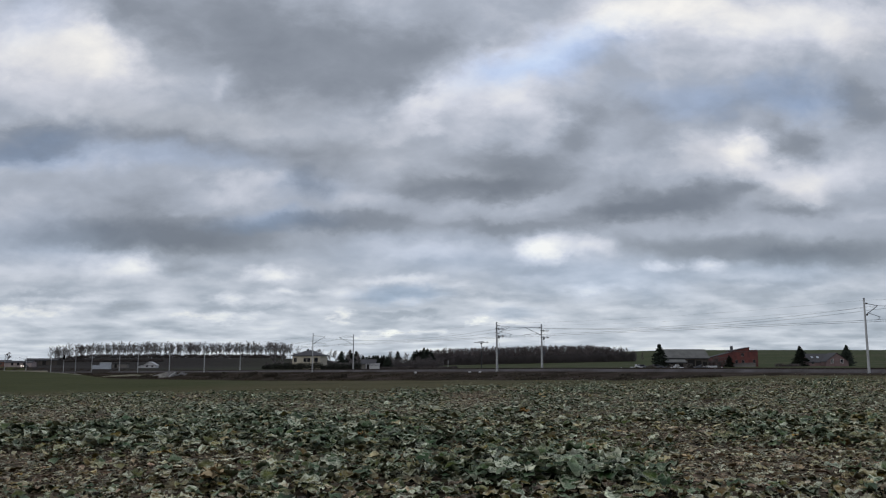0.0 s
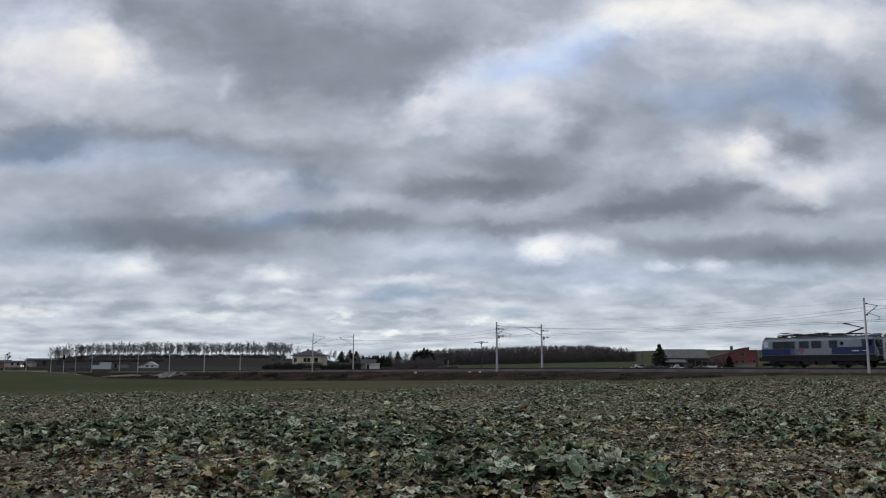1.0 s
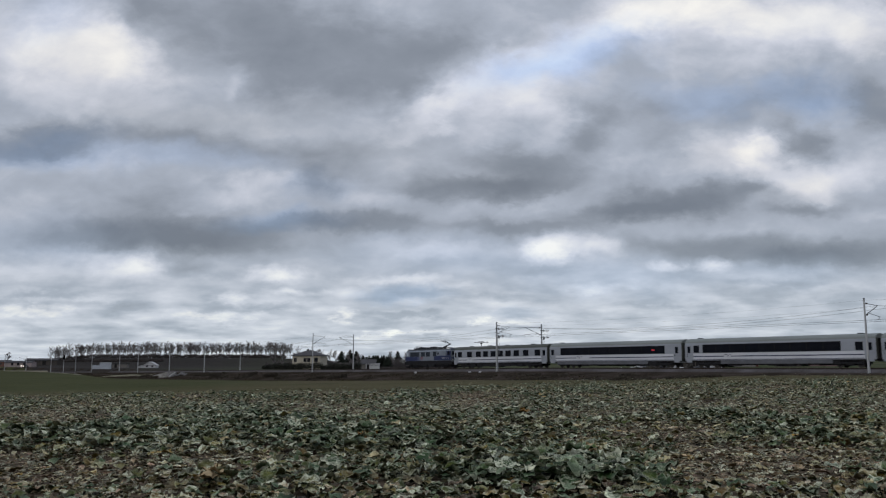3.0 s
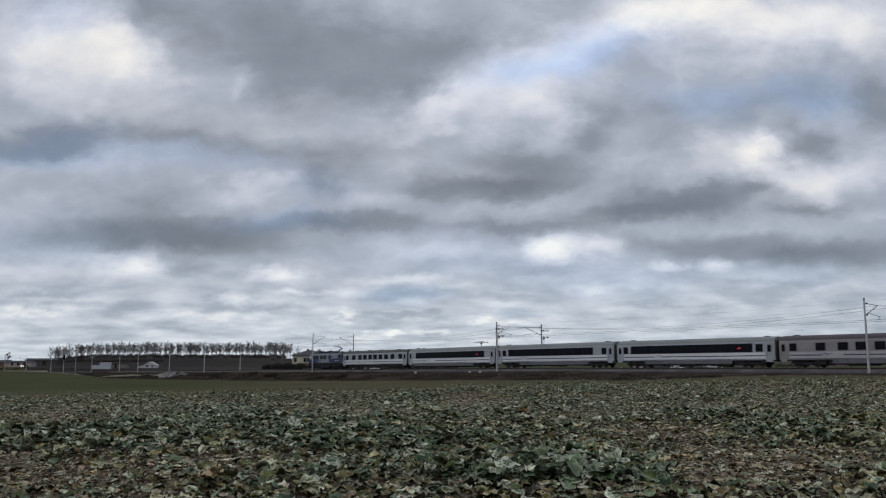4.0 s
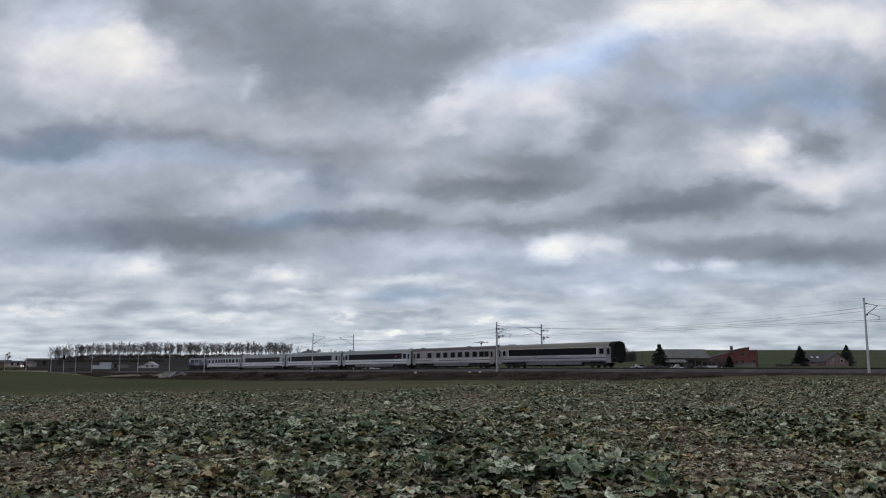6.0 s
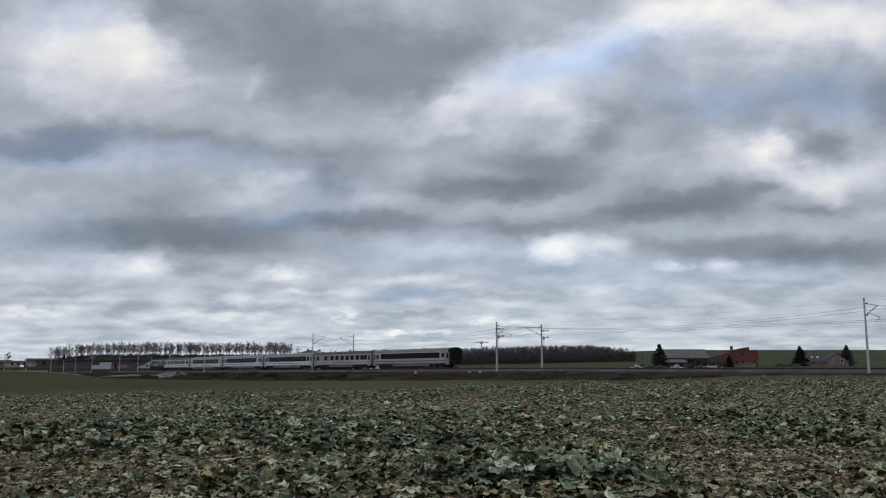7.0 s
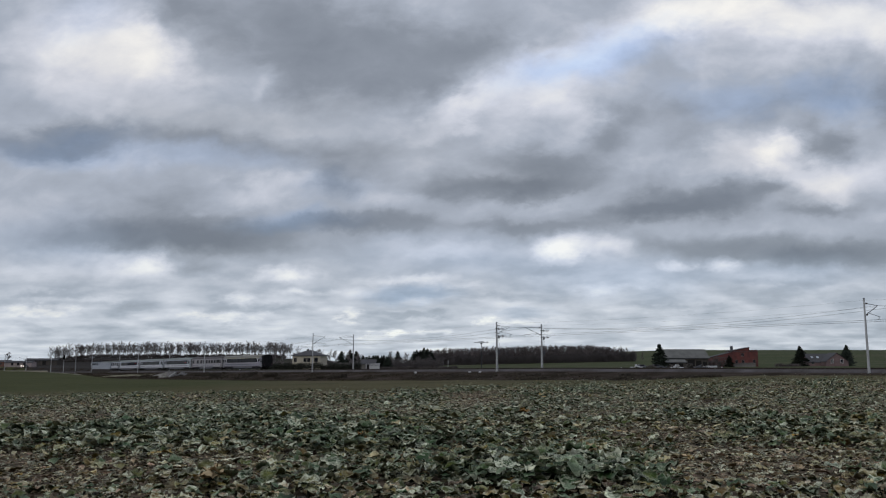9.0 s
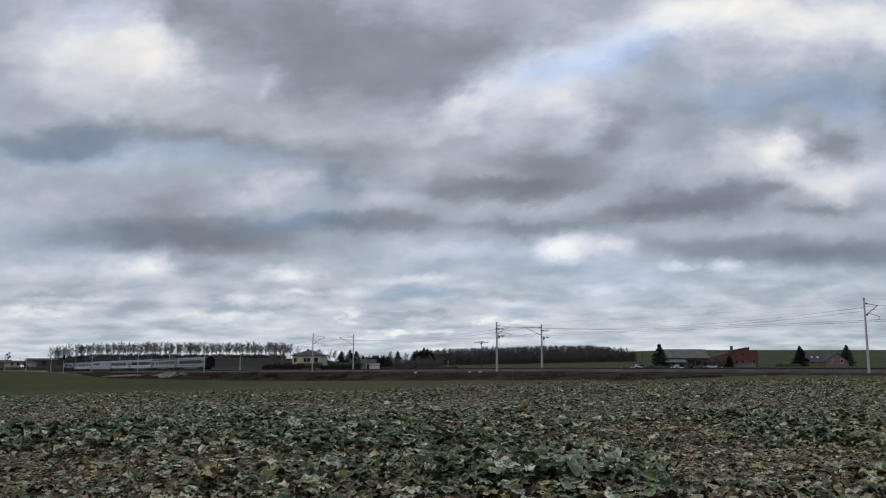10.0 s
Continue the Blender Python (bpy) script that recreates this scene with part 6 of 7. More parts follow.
def post(x, y, height, radius, mat, label, category, name, plate=None, dz=None):
    z = ground_at(x, y) if dz is None else dz
    root = thing(name, pose(x, y, z), label, category)
    bm = bmesh.new()
    rod(bm, (0, 0, -0.4), (0, 0, height), radius, radius * 0.75, 8)
    part("pole", bm, mat, root)
    if plate:
        w, h, pm = plate
        part("plate", boxed(-w / 2, w / 2, -radius - 0.04, -radius, height - h, height, bevel=0.01), pm, root)
    return root


def signal(s, n):
    p, h = line_at(s, n, -0.8)
    root = thing("railway_signal", Matrix.Translation(p), "railway light signal on a slim grey mast", "signal")
    bm = bmesh.new()
    rod(bm, (0, 0, -0.3), (0, 0, 7.4), 0.10, 0.08, 8)
    part("pole", bm, M_GALV, root)
    part("head", boxed(-0.45, 0.45, -0.2, 0.2, 6.0, 8.0, bevel=0.1), M_RUBBER, root, "black signal head")
    for k in range(3):
        bm = bmesh.new()
        rod(bm, (0, -0.2, 6.4 + k * 0.55), (0, -0.32, 6.4 + k * 0.55), 0.14, 0.15, 10)
        part("hood", bm, M_RUBBER, root)


signal(276, N_MAST)


def power_pole(x, y, height):
    root = thing("power_pole", pose(x, y, ground_at(x, y)), "dark wooden power pole with a cross arm", "power pole")
    bm = bmesh.new()
    rod(bm, (0, 0, -0.5), (0, 0, height), 0.16, 0.11, 8)
    part("pole", bm, M_STEEL, root)
    part("cross_arm", rods([((-2.6, 0, height - 0.35), (2.6, 0, height - 0.35)), ((-0.9, 0, height - 0.02), (0.9, 0, height - 0.02))], 0.10), M_STEEL, root)
    for k in (-2.1, -1.1, 1.1, 2.1):
        bm = bmesh.new()
        rod(bm, (k, 0, height - 0.3), (k, 0, height - 0.02), 0.09, 0.06, 8)
        part("insulator", bm, M_PORCELAIN, root)
    part("transformer", boxed(-0.35, 0.35, -0.3, 0.3, height - 1.0, height - 0.45, bevel=0.06), M_MAST_DARK, root)


power_pole(14.0, 300, 9.9)
post(2.0, 320, 3.4, 0.09, M_GALV, "thin pale marker post", "post", "marker_post")
for sx, sn, lab in ((0.5, -11.6, "white marker board on the embankment"), (-9.3, -7.4, "white marker board on the embankment"), (-12.0, -7.4, "white marker board on the embankment")):
    p, _ = line_at(sx, sn, -1.3)
    post(p.x, p.y, 0.75, 0.05, M_CONCRETE, lab, "marker", "marker_board", (0.42, 0.30, M_PALE_WALL), p.z)


def tail_lights():
    """Lit lamps of a vehicle waiting at the crossing."""
    z = ground_at(-243, 460)
    root = thing("car", pose(-230.5, 455, ground_at(-230.5, 455), 0, 0, 80), "dark car waiting at the crossing with its lights on", "car")
    bm = boxed(-2.1, 2.1, -0.85, 0.85, 0.3, 0.95, bevel=0.15)
    part("body", bm, M_MAST_DARK, root)
    bm = boxed(-1.3, 1.0, -0.75, 0.75, 0.9, 1.5, bevel=0.22)
    part("cabin", bm, M_GLASS, root)
    for sx in (-1.35, 1.35):
        for sy in (-0.8, 0.8):
            bm = bmesh.new()
            rod(bm, (sx, sy - 0.1, 0.32), (sx, sy + 0.1, 0.32), 0.32, 0.32, 12)
            part("wheel", bm, M_RUBBER, root)
    for sy in (-0.6, 0.6):
        bm = bmesh.new()
        rod(bm, (-2.08, sy, 0.72), (-2.2, sy, 0.72), 0.24, 0.22, 12)
        part("headlight", bm, M_LAMP_GLOW, root, "lit headlight")


tail_lights()


def parked_car(x, y, turn, mat, label):
    root = thing("car", pose(x, y, ground_at(x, y), 0, 0, turn), label, "car", "parked cars at the farm")
    prof = [(-2.05, 0.35), (2.05, 0.35), (2.1, 0.7), (1.9, 0.9), (0.95, 0.98), (0.4, 1.42), (-1.3, 1.45), (-1.95, 1.0), (-2.1, 0.8)]
    bm = bmesh.new()
    a = [bm.verts.new((px, -0.82, pz)) for px, pz in prof]
    b = [bm.verts.new((px, 0.82, pz)) for px, pz in prof]
    bm.faces.new(a)
    bm.faces.new(b[::-1])
    for i in range(len(prof)):
        bm.faces.new((a[i], a[(i + 1) % len(prof)], b[(i + 1) % len(prof)], b[i]))
    bmesh.ops.recalc_face_normals(bm, faces=bm.faces)
    part("body", bm, mat, root)
    for sy in (-1, 1):
        part("side_glass", boxed(-1.4, 0.45, *sorted((sy * 0.80, sy * 0.835)), 0.98, 1.36), M_GLASS, root)
        for sx in (-1.3, 1.3):
            bm = bmesh.new()
            rod(bm, (sx, sy * 0.7, 0.31), (sx, sy * 0.86, 0.31), 0.31, 0.31, 12)
            part("wheel", bm, M_RUBBER, root)


parked_car(73.5, 305, 15, M_SKIRT, "grey car parked in the farm yard")
parked_car(78.6, 303, -10, M_MAST_DARK, "dark grey car parked beside the spruce")



def heap(x, y, n, size, mat, label, category, seed, name, z=None):
    """A pile of split pieces."""
    rnd = random.Random(seed)
    root = thing(name, pose(x, y, ground_at(x, y) if z is None else z), label, category)
    for i in range(n):
        px, py = rnd.gauss(0, size * 0.9), rnd.gauss(0, size * 0.35)
        pz = max(0.12, size * 0.75 * math.exp(-(px / size) ** 2) * rnd.uniform(0.3, 1.0))
        a = rnd.uniform(0, math.tau)
        ln = rnd.uniform(0.4, 0.9)
        d = Vector((math.cos(a), math.sin(a) * 0.5, rnd.uniform(-0.3, 0.3))) * ln
        bm = bmesh.new()
        rod(bm, Vector((px, py, pz)) - d, Vector((px, py, pz)) + d, rnd.uniform(0.12, 0.24), rnd.uniform(0.12, 0.22), 7)
        part("piece", bm, mat, root)


heap(86.5, 305, 18, 1.6, M_PALE_WALL, "pile of pale sacks and boards before the barn", "board stack", 8, "board_stack")
heap(80.5, 304, 24, 1.2, M_MAST_DARK, "pile of scrap metal in the farm yard", "scrap pile", 9, "scrap_pile")
heap(100.5, 307, 16, 1.4, M_PALE_WALL, "pile of pale rubble in the farm yard", "rubble", 10, "rubble_pile")
heap(76.5, 302, 26, 1.6, M_TIMBER, "heap of grey timber in the farm yard", "timber heap", 1, "timber_heap")
heap(71.0, 303, 16, 1.8, M_PALE_WALL, "pile of pale rubble in the farm yard", "rubble", 2, "rubble_pile")
heap(92.5, 308, 22, 2.0, M_TIMBER, "stack of old boards before the barn", "board stack", 3, "board_stack")
heap(98.5, 309, 18, 1.4, M_CONCRETE, "pile of concrete rubble before the barn", "rubble", 4, "rubble_pile")
heap(84.0, 306, 20, 1.3, M_TIMBER, "heap of dark branches beside the spruce", "timber heap", 6, "timber_heap")
heap(95.5, 306, 20, 1.6, M_MAST_DARK, "pile of scrap metal in the farm yard", "scrap pile", 7, "scrap_pile")
heap(103.0, 310, 14, 1.0, M_TIMBER, "heap of firewood by the barn", "timber heap", 5, "timber_heap")

shrub_mass("hedge", [(-40, 276, 25, 1.6, 2.9), (-57, 281, 9, 1.6, 2.7)], M_HEDGE, "clipped dark hedge along the railway", "hedge", 0.42, 60.0, 11)
shrub_mass("garden_shrubs", [(107, 331, 7, 4, 4.6), (112.5, 334, 6, 3, 4.4), (85, 312, 5, 3, 1.6), (142, 340, 10, 3, 1.5), (-10, 300, 30, 3, 1.2)], M_SCRUB, "tangled leafless shrubs about the farm", "shrubs", 0.6, 14.0, 12)


# brambles along the foot of the embankment
def bank_top(x, y):
    """Height of the embankment's slope, or of the field below it."""
    s, n = line_coords(x, y)
    slope = np.interp(n[0], [-21.5, -19.0, -14.5, -10.2, -7.4, -6.2], [-2.8, -2.25, -1.62, -1.05, -0.72, -0.62])
    return max(ground_at(x, y), rail_z(s[0]) + slope)


def bank_brush():
    rnd = random.Random(31)
    spots = []
    for s in (12, 21, 26, 39, 44, 52, 60, 64, 71, 78, 84, 88, 96, 101, 108, 116, 121, 129):
        p, _ = line_at(s + rnd.uniform(-2, 2), rnd.uniform(-17.5, -11.5))
        spots.append((p.x, p.y, rnd.uniform(1.5, 4.5), rnd.uniform(1.0, 2.0), rnd.uniform(0.5, 1.2)))
    for k in range(26):
        p, _ = line_at(rnd.uniform(-60, 10), rnd.uniform(-15.0, -9.5))
        spots.append((p.x, p.y, rnd.uniform(1.0, 4.0), rnd.uniform(0.6, 1.2), rnd.uniform(0.25, 0.6)))
    shrub_mass("brambles", spots, M_WEED, "dark bramble clumps on the embankment", "brambles", 0.30, 80.0, 32, 0.5, bank_top)


bank_brush()


# concrete culvert wall, paths
def culvert():
    p, h = line_at(112, -14.0, 0)
    z = bank_top(p.x, p.y) - 0.15
    root = thing("culvert", Matrix.Translation((p.x, p.y, z)) @ Matrix.Rotation(h, 4, "Z"), "grey concrete culvert with sloping wing walls", "culvert")
    part("head_wall", boxed(-3.2, 3.2, -0.3, 0.3, -0.5, 1.25, bevel=0.04), M_BROKEN, root)
    for sx in (-1, 1):
        bm = bmesh.new()
        pts = [(sx * 3.2, 0.3, -0.5), (sx * 3.2, 0.3, 1.2), (sx * 6.8, 3.2, 0.1), (sx * 6.8, 3.2, -0.5)]
        a = [bm.verts.new(q) for q in pts]
        b = [bm.verts.new(Vector(q) + Vector((0, -0.35, 0))) for q in pts]
        bm.faces.new(a)
        bm.faces.new(b[::-1])
        for i in range(4):
            bm.faces.new((a[i], a[(i + 1) % 4], b[(i + 1) % 4], b[i]))
        bmesh.ops.recalc_face_normals(bm, faces=bm.faces)
        part("wing_wall", bm, M_CONCRETE, root)
    part("apron", boxed(-2.6, 2.6, 0.3, 3.0, -0.4, 0.16, bevel=0.03), M_CONCRETE, root)


culvert()
for k, (s, n) in enumerate(((105, -13.5), (117, -12.0))):
    p, _ = line_at(s, n)
    heap(p.x, p.y, 14, 1.1, M_BROKEN, "heap of grey broken concrete beside the culvert", "rubble", 40 + k, "rubble_pile", bank_top(p.x, p.y))


def path(points, width, mat, label, name="path", floor=ground_at):
    """A strip laid on the ground."""
    verts, faces = [], []
    pts = [Vector(p) for p in points]
    fine = []
    for a, b in zip(pts, pts[1:]):
        fine += [a.lerp(b, k / 8) for k in range(8)]
    fine.append(pts[-1])
    for i, p in enumerate(fine):
        d = (fine[min(i + 1, len(fine) - 1)] - fine[max(i - 1, 0)]).normalized()
        e = Vector((-d.y, d.x))
        for k in (-1, -0.5, 0, 0.5, 1):
            q = p + e * k * width / 2 * (1 + 0.18 * noise.noise((i * 0.4, k, 1.0)))
            verts.append((q.x, q.y, floor(q.x, q.y) + 0.07 - 0.05 * abs(k)))
    for i in range(len(fine) - 1):
        for k in range(4):
            faces.append((i * 5 + k, i * 5 + k + 1, (i + 1) * 5 + k + 1, (i + 1) * 5 + k))
    tagged(raw(name, verts, faces, mat, smooth=True), label, "path", "", "structure")


path([(-215, 345), (-170, 318), (-140, 300), (-118, 285)], 7, M_GRAVEL, "pale gravel track beside the railway")
path([line_at(v, n)[0].xy for v, n in ((134, -13.0), (146, -13.0), (158, -14.5), (172, -17.0))], 5, M_SANDY, "dry sandy verge beside the field", floor=bank_top)


# ======== withered grass on the embankment ========
def build_bank_grass():
    rng = np.random.default_rng(7)
    for mat, count, size, lab, n_lo, n_hi in ((M_TUFT, 46000, 0.20, "withered grass tufts on the embankment", -21.0, -7.6), (M_WEED, 9000, 0.22, "dark dead weeds on the embankment", -18.5, -8.0)):
        s = rng.uniform(-85, 260, count)
        n = rng.uniform(n_lo, n_hi, count)
        clump = np.array([noise.noise((a * 0.13, b * 0.3, size * 10)) for a, b in zip(s, n)])
        keep = clump > (-0.25 if mat is M_TUFT else 0.0)
        s, n, clump = s[keep], n[keep], clump[keep]
        hd = np.interp(s, _s, _hd)
        x = np.interp(s, _s, _cx) + n * np.sin(hd)
        y = np.interp(s, _s, _cy) - n * np.cos(hd)
        zr = np.where(s > -25, 1.50 - 0.0053 * (s + 25), 1.50)
        zb = zr + np.interp(n, [-21.5, -19.0, -14.5, -10.2, -7.4, -6.2], [-2.8, -2.25, -1.62, -1.05, -0.72, -0.62])
        z = np.maximum(zb, ground_heights(x, y)) - 0.06
        a = rng.uniform(0, math.tau, len(s))
        hh = size * rng.uniform(0.4, 1.3, len(s)) * (0.8 + clump) * np.interp(s, [-60, 0], [0.45, 1.0])
        lean = rng.normal(0, 0.35, (len(s), 2))
        w = hh * rng.uniform(0.3, 0.9, len(s))
        c = np.column_stack([x, y, z])
        side_v = np.column_stack([np.cos(a) * w, np.sin(a) * w, np.zeros(len(s))])
        tip = c + np.column_stack([lean[:, 0] * hh, lean[:, 1] * hh, hh])
        verts = np.stack([c - side_v, c + side_v, tip], 1).reshape(-1, 3)
        tri = np.arange(len(s) * 3).reshape(-1, 3)
        tagged(fast_mesh("embankment_grass", verts, tri, mat), lab, "dead grass", "", "stuff")


build_bank_grass()


def low_wall(x0, y0, x1, y1, height, label):
    """Pale concrete edge along the far track."""
    d = Vector((x1 - x0, y1 - y0, 0))
    z = ground_at((x0 + x1) / 2, (y0 + y1) / 2)
    root = thing("retaining_wall", pose(x0, y0, z, 0, 0, math.degrees(math.atan2(d.y, d.x))), label, "wall")
    n = max(2, int(d.length / 3))
    for i in range(n):
        part("panel", boxed(d.length * i / n + 0.02, d.length * (i + 1) / n - 0.02, -0.15, 0.15, -0.6, height, bevel=0.03), M_GRAVEL, root)
    part("coping", boxed(0, d.length, -0.22, 0.22, height, height + 0.08, bevel=0.02), M_CONCRETE, root)


low_wall(-176, 332, -158, 330, 0.5, "low pale concrete edge beside the track")
low_wall(-157.5, 330, -139, 322, 0.22, "low pale concrete edge beside the track")


# ======== the crop: frosted rape plants ========
def leaf_shape(rows, cols):
    """Grid of a round leaf: place along it 0..1, across -1..1, width at that place."""
    t = np.linspace(0, 1, rows)
    u = (1 - np.cos(np.pi * t)) / 2
    width = np.maximum(np.sin(np.pi * t) ** 0.9, 0.10) if rows > 3 else np.array([0.35, 1.0, 0.5])
    k = np.linspace(-1, 1, cols)
    uu, kk = np.meshgrid(u, k, indexing="ij")
    return uu.ravel(), kk.ravel(), np.repeat(width, cols)


def leaf_quads(rows, cols):
    return np.array([(r * cols + c, (r + 1) * cols + c, (r + 1) * cols + c + 1, r * cols + c + 1) for r in range(rows - 1) for c in range(cols - 1)])


def leaves(rng, base, turn, length, width, rise, fall, rows, cols):
    """Vertices of many leaves that spring from base, rise and bend over."""
    u, k, w = leaf_shape(rows, cols)
    n = len(turn)
    L, W = length[:, None], width[:, None]
    along = L * u * (1 - 0.12 * u)
    across = W * 0.5 * w * k * (1 + 0.035 * rng.normal(0, 1, (n, len(u)))) + W * 0.10 * rng.normal(0, 1, (n, 1)) * u ** 2
    z = L * (rise[:, None] * u - fall[:, None] * u ** 2)
    z = z - W * rng.uniform(-0.22, 0.24, (n, 1)) * k ** 2 * np.sin(np.pi * u)
    if rows > 5:
        # lobed, ruffled rims
        ph = rng.uniform(0, 6.28, (n, 1))
        across = across * (1 + 0.10 * np.sin(u * rng.uniform(5, 10, (n, 1)) + ph + k * 0.8) * np.abs(k))
        z = z + W * 0.07 * np.sin(u * rng.uniform(8, 14, (n, 1)) + ph * 1.7 + k * rng.uniform(1.5, 4, (n, 1)))
        z = z + W * rng.uniform(-0.10, 0.16, (n, 1)) * np.abs(k) ** 3
    z = z + W * 0.10 * np.sin(u * rng.uniform(7, 16, (n, 1)) + rng.uniform(0, 6.28, (n, 1)) + k * 1.1) * k ** 2
    z = z + across * rng.normal(0, 0.16, (n, 1)) + W * (0.018 if rows > 5 else 0.035) * rng.normal(0, 1, (n, len(u)))
    ca, sa = np.cos(turn)[:, None], np.sin(turn)[:, None]
    x = base[:, 0:1] + along * ca - across * sa
    y = base[:, 1:2] + along * sa + across * ca
    return np.stack([x, y, base[:, 2:3] + z], 2)


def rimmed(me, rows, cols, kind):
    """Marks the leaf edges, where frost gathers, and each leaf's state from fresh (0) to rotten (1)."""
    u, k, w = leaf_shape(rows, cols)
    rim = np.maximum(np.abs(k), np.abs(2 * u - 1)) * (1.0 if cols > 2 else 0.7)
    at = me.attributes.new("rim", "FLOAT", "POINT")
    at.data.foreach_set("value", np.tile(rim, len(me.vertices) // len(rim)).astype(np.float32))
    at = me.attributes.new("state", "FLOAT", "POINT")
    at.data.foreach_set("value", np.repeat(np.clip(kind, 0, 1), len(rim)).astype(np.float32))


def crop_edge(x):
    return 50 + 0.22 * np.clip(x + 4, 0, 34)


# where the crop stands well (+) and where it has rotted down to litter (-): x, y, radius, amount
STANDS = ((-5.8, 18.6, 4.0, 0.45), (0.7, 11.0, 2.2, 0.5), (-1.6, 17.0, 3.5, 0.3), (-5.0, 11.0, 3.2, -0.75), (3.9, 11.0, 2.2, -0.3), (7.0, 12.5, 3.0, -0.10), (8.5, 17.5, 4.0, -0.12), (14.0, 34.0, 14.0, 0.02))


def patchy(x, y):
    v = np.array([noise.noise((a * 0.33, b * 0.33, 5.0)) for a, b in zip(x, y)])
    for px, py, r, amount in STANDS:
        v = v + amount * np.exp(-((x - px) ** 2 + (y - py) ** 2) / (r * r))
    return v


def leaf_state(rng, n, dead, tone):
    """Fresh leaves run from 0 to 0.6, dead ones from 0.55 to 1, alike on neighbouring plants."""
    return np.where(dead, 0.56 + 0.44 * rng.uniform(0, 1, n), np.clip(0.30 + 0.45 * tone, 0, 0.45) + rng.uniform(-0.26, 0.26, n))


def crop_band(rng, y0, y1, per_m2, rows, cols, grow):
    area_n = int((y1 * y1 - y0 * y0) * 0.60 * per_m2)
    y = np.sqrt(rng.uniform(y0 * y0, y1 * y1, area_n))
    x = rng.uniform(-1, 1, area_n) * (0.60 * y + 1.0)
    keep = y < crop_edge(x) + rng.normal(0, 1.2, area_n) + rng.exponential(np.where(x > 0, 9.0, 2.5), area_n)
    x, y = x[keep], y[keep]
    n = len(x)
    # leaves gather round plant hearts
    cell = 0.34
    hx = (np.floor(x / cell) + 0.5) * cell
    hy = (np.floor(y / cell) + 0.5) * cell
    seed = np.sin(hx * 91.7 + hy * 47.3)
    cx, cy = hx + seed * 0.14, hy - np.sin(hx * 33.1 + hy * 71.9) * 0.14
    vigour = patchy(cx, cy)
    clump = np.array([noise.noise((a * 1.7, b * 1.7, 9.0)) for a, b in zip(cx, cy)])
    dead = rng.uniform(0, 1, n) < 0.60 - vigour * 0.95 - clump * 0.7
    loose = np.where(dead, 0.16, 0.05)
    x0, y0_ = cx + rng.normal(0, 1, n) * loose, cy + rng.normal(0, 1, n) * loose
    turn = rng.uniform(0, math.tau, n)
    fresh = 1 + 0.5 * np.clip(vigour, -0.5, 0.6) + 0.3 * clump
    length = np.where(dead, 0.05 + 0.20 * rng.uniform(0, 1, n) ** 2.2, (0.07 + 0.25 * rng.uniform(0, 1, n) ** 2.6) * fresh) * grow
    width = length * np.where(dead, rng.uniform(0.3, 0.75, n), rng.uniform(0.6, 1.0, n))
    stand = rng.uniform(0, 1, n)
    rise = np.where(dead, rng.uniform(-0.1, 0.25, n), 0.02 + 0.42 * stand ** 2)
    fall = np.where(dead, rng.uniform(0.0, 0.3, n), 0.05 + 0.45 * rng.uniform(0, 1, n) * (0.4 + stand))
    z = ground_heights(x0, y0_) + np.where(dead, rng.uniform(0.01, 0.07, n), rng.uniform(0.02, 0.19, n) * fresh + 0.12 * np.maximum(clump, -0.1) + 0.10 * np.clip(vigour, 0, 0.6))
    v = leaves(rng, np.column_stack([x0, y0_, z]), turn, length, width, rise, fall, rows, cols)
    k = v.shape[1]
    q = leaf_quads(rows, cols)
    quads = (q[None] + (np.arange(len(v)) * k)[:, None, None]).reshape(-1, 4)
    # the crop has yellowed more towards the higher ground
    tone = seed * 0.3 + np.clip(0.25 - vigour, -0.4, 0.4) + 0.10 * smooth01((cx - 3) / 9) * smooth01((cy - 11) / 10)
    return v.reshape(-1, 3), quads, leaf_state(rng, n, dead, tone)


def crop_round(rng):
    """The same crop about and behind the camera."""
    n = 15000
    x, y = rng.uniform(-16, 16, n), rng.uniform(-14, 8.2, n)
    length = rng.uniform(0.08, 0.24, n)
    z = ground_heights(x, y) + rng.uniform(0.01, 0.1, n)
    v = leaves(rng, np.column_stack([x, y, z]), rng.uniform(0, math.tau, n), length, length * rng.uniform(0.5, 0.85, n), rng.uniform(0.1, 1.0, n), rng.uniform(0.2, 1.1, n), 4, 3)
    quads = (leaf_quads(4, 3)[None] + (np.arange(n) * 12)[:, None, None]).reshape(-1, 4)
    return v.reshape(-1, 3), quads


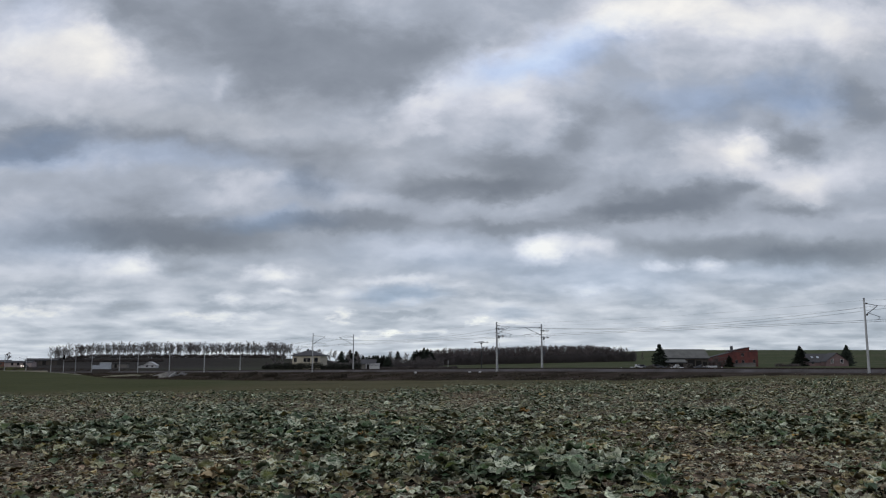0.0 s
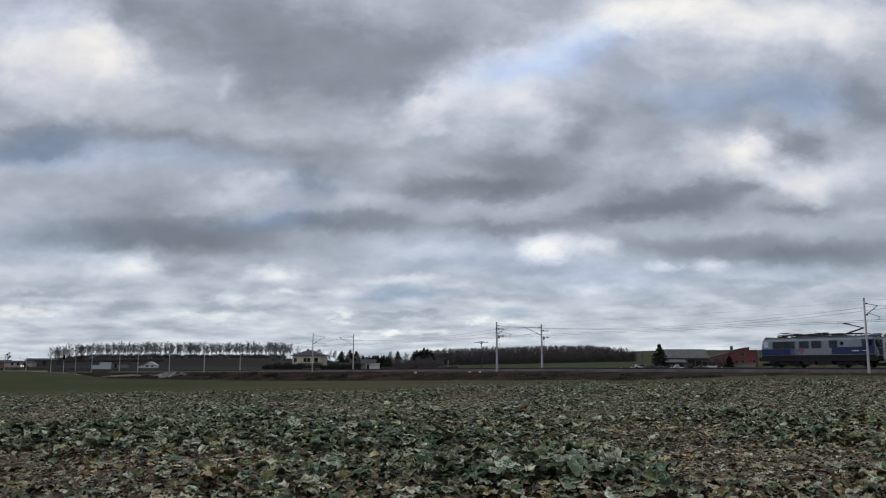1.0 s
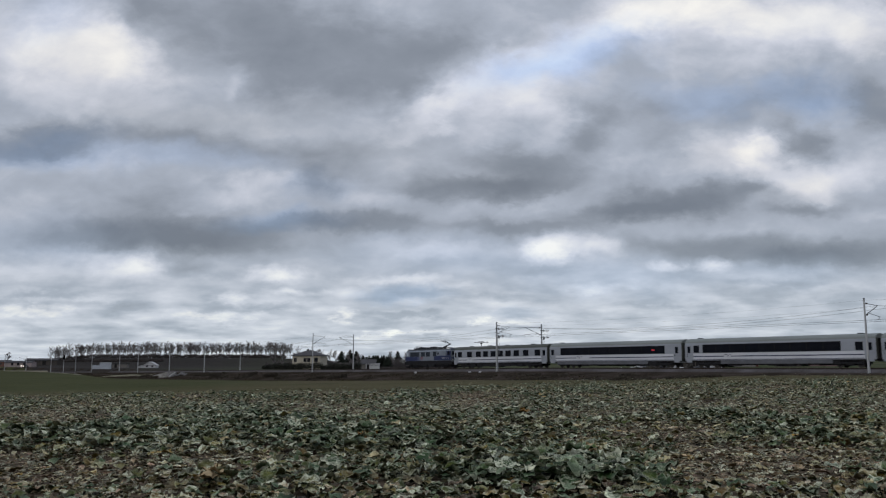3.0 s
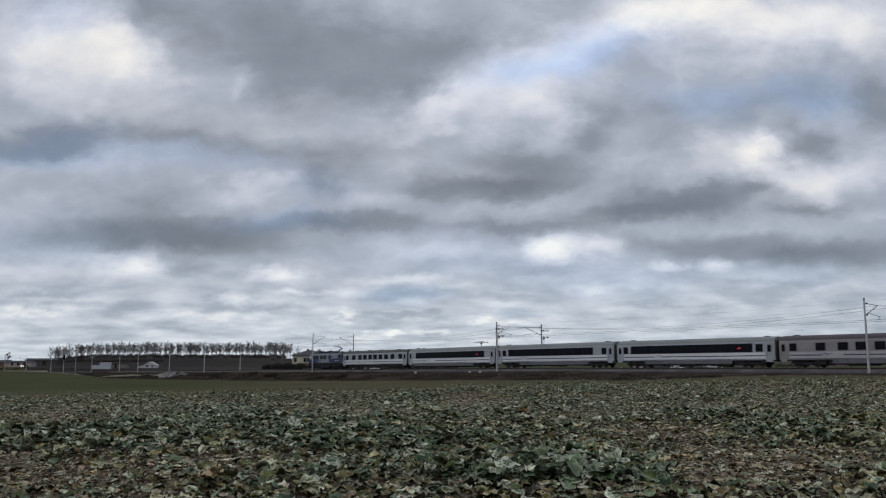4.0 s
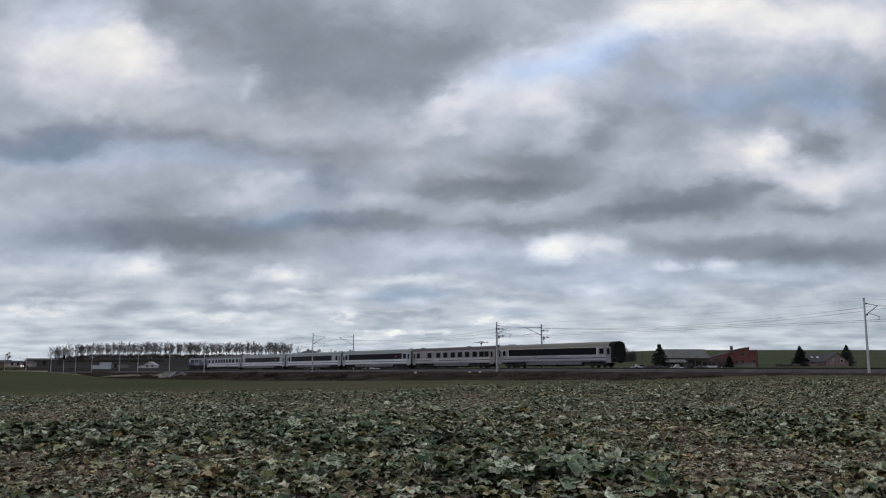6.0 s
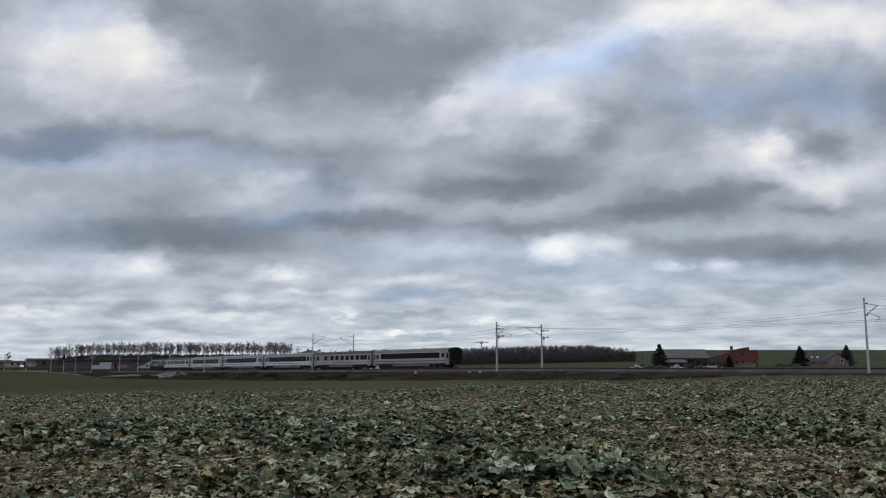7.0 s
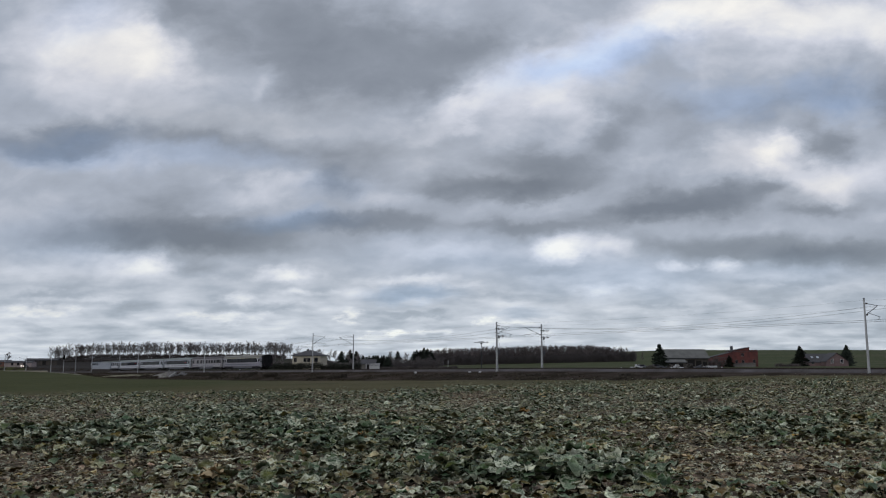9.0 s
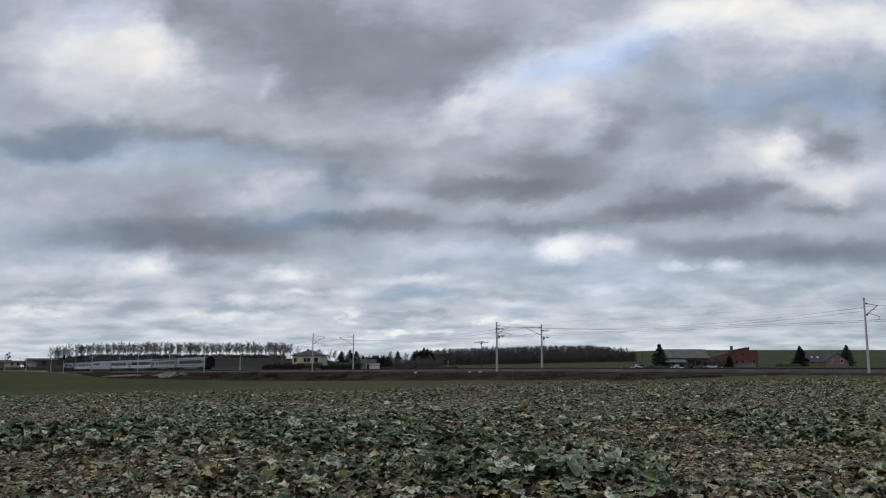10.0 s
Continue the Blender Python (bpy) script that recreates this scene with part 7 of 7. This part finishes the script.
def build_crop():
    rng = np.random.default_rng(3)
    for y0, y1, per, rows, cols, grow in ((9.9, 15, 150, 8, 6, 0.95), (15, 23, 150, 6, 4, 0.84), (23, 36, 130, 4, 3, 0.68), (36, 62, 95, 3, 2, 0.62), (60, 96, 24, 3, 2, 0.60)):
        v, q, state = crop_band(rng, y0, y1, per, rows, cols, grow)
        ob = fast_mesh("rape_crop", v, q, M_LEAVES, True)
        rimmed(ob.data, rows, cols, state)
        tagged(ob, "dense frosted rape leaves, green, grey and rotten brown", "crop", "", "stuff")
    v, q = crop_round(rng)
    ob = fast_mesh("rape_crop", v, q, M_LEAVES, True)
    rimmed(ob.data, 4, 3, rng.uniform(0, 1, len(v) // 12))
    tagged(ob, "dense frosted rape leaves, green, grey and rotten brown", "crop", "", "stuff")
    # single plants nearest the eye
    kinds = []
    for i in range(6):
        root = thing("rape_plant", pose(0, 0, 0), "frosted rape plant with drooping grey-green leaves", "crop plant", "nearest rape plants")
        nl = 7
        turn = np.arange(nl) * 2.4 + rng.uniform(0, 1)
        length = rng.uniform(0.10, 0.24, nl)
        v = leaves(rng, np.column_stack([np.zeros(nl), np.zeros(nl), rng.uniform(0.04, 0.2, nl)]), turn, length, length * rng.uniform(0.5, 0.85, nl),
                   rng.uniform(0.0, 0.35, nl), rng.uniform(0.05, 0.4, nl), 7, 5)
        for j in range(nl):
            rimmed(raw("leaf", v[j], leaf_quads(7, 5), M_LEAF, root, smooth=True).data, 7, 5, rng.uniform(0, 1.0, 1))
        bm = bmesh.new()
        rod(bm, (0, 0, -0.05), (0, 0, 0.11), 0.02, 0.015, 6)
        part("stem", bm, M_HEDGE, root)
        kinds.append(root)
    used = 0
    rnd = random.Random(8)
    y = 8.3
    while y < 9.9:
        x = -0.60 * y - 0.6 + rnd.uniform(0, 0.3)
        while x < 0.60 * y + 0.6:
            px, py = x + rnd.uniform(-0.1, 0.1), y + rnd.uniform(-0.1, 0.1)
            m = pose(px, py, ground_at(px, py), 0, 0, rnd.uniform(0, 360))
            if used < 6:
                kinds[used].matrix_basis = m
            else:
                copy_thing(kinds[rnd.randrange(6)], m)
            used += 1
            x += 0.36
        y += 0.36


build_crop()


def withered_plant(seed, x, y, size, mat, label):
    """A single dying plant that stands out from the crop."""
    rng = np.random.default_rng(seed)
    root = thing("withered_plant", pose(x, y, ground_at(x, y)), label, "crop plant", "withered plants in the crop")
    nl = 8
    length = rng.uniform(0.14, 0.26, nl) * size
    v = leaves(rng, np.column_stack([np.zeros(nl), np.zeros(nl), rng.uniform(0.18, 0.32, nl)]), np.arange(nl) * 2.4, length, length * rng.uniform(0.6, 0.95, nl), rng.uniform(0.0, 0.3, nl), rng.uniform(0.1, 0.4, nl), 8, 6)
    for j in range(nl):
        raw("leaf", v[j], leaf_quads(8, 6), mat, root, smooth=True)
    part("stem", rods([((0, 0, -0.05), (0, 0, 0.26))], 0.018), M_HEDGE, root)


withered_plant(1, -1.46, 15.9, 1.5, M_ORANGE, "withered orange-brown rape plant among green leaves")
withered_plant(2, 2.35, 24.0, 0.9, M_ORANGE, "withered orange-brown rape plant among green leaves")
withered_plant(3, 2.35, 13.2, 0.9, M_TAN, "bleached tan rape plant with curled leaves")
withered_plant(4, -2.75, 9.9, 0.9, M_TAN, "bleached tan rape plant with curled leaves")


# ======== what moves ========
def motions():
    # the clouds drift with the wind
    walk(cloud_layer, [(0.0, pose(0, 0, 0)), (10.0, pose(0.165, 0, 0))])
    # the train: front of the locomotive at s = v t
    for root, first, length in TRAIN:
        rows = []
        for i in range(41):
            t = i * 0.25
            s = 39.293 * (t - 2.5) + 0.0065 * (t - 2.5) ** 2 - first - length / 2
            a, _ = line_at(s + length * 0.36, N_FAR)
            b, _ = line_at(s - length * 0.36, N_FAR)
            d = a - b
            c = (a + b) / 2
            rows.append((t, pose(c.x, c.y, c.z, 0, -math.degrees(math.atan2(d.z, math.hypot(d.x, d.y))), math.degrees(math.atan2(d.y, d.x)))))
        walk(root, rows)


motions()
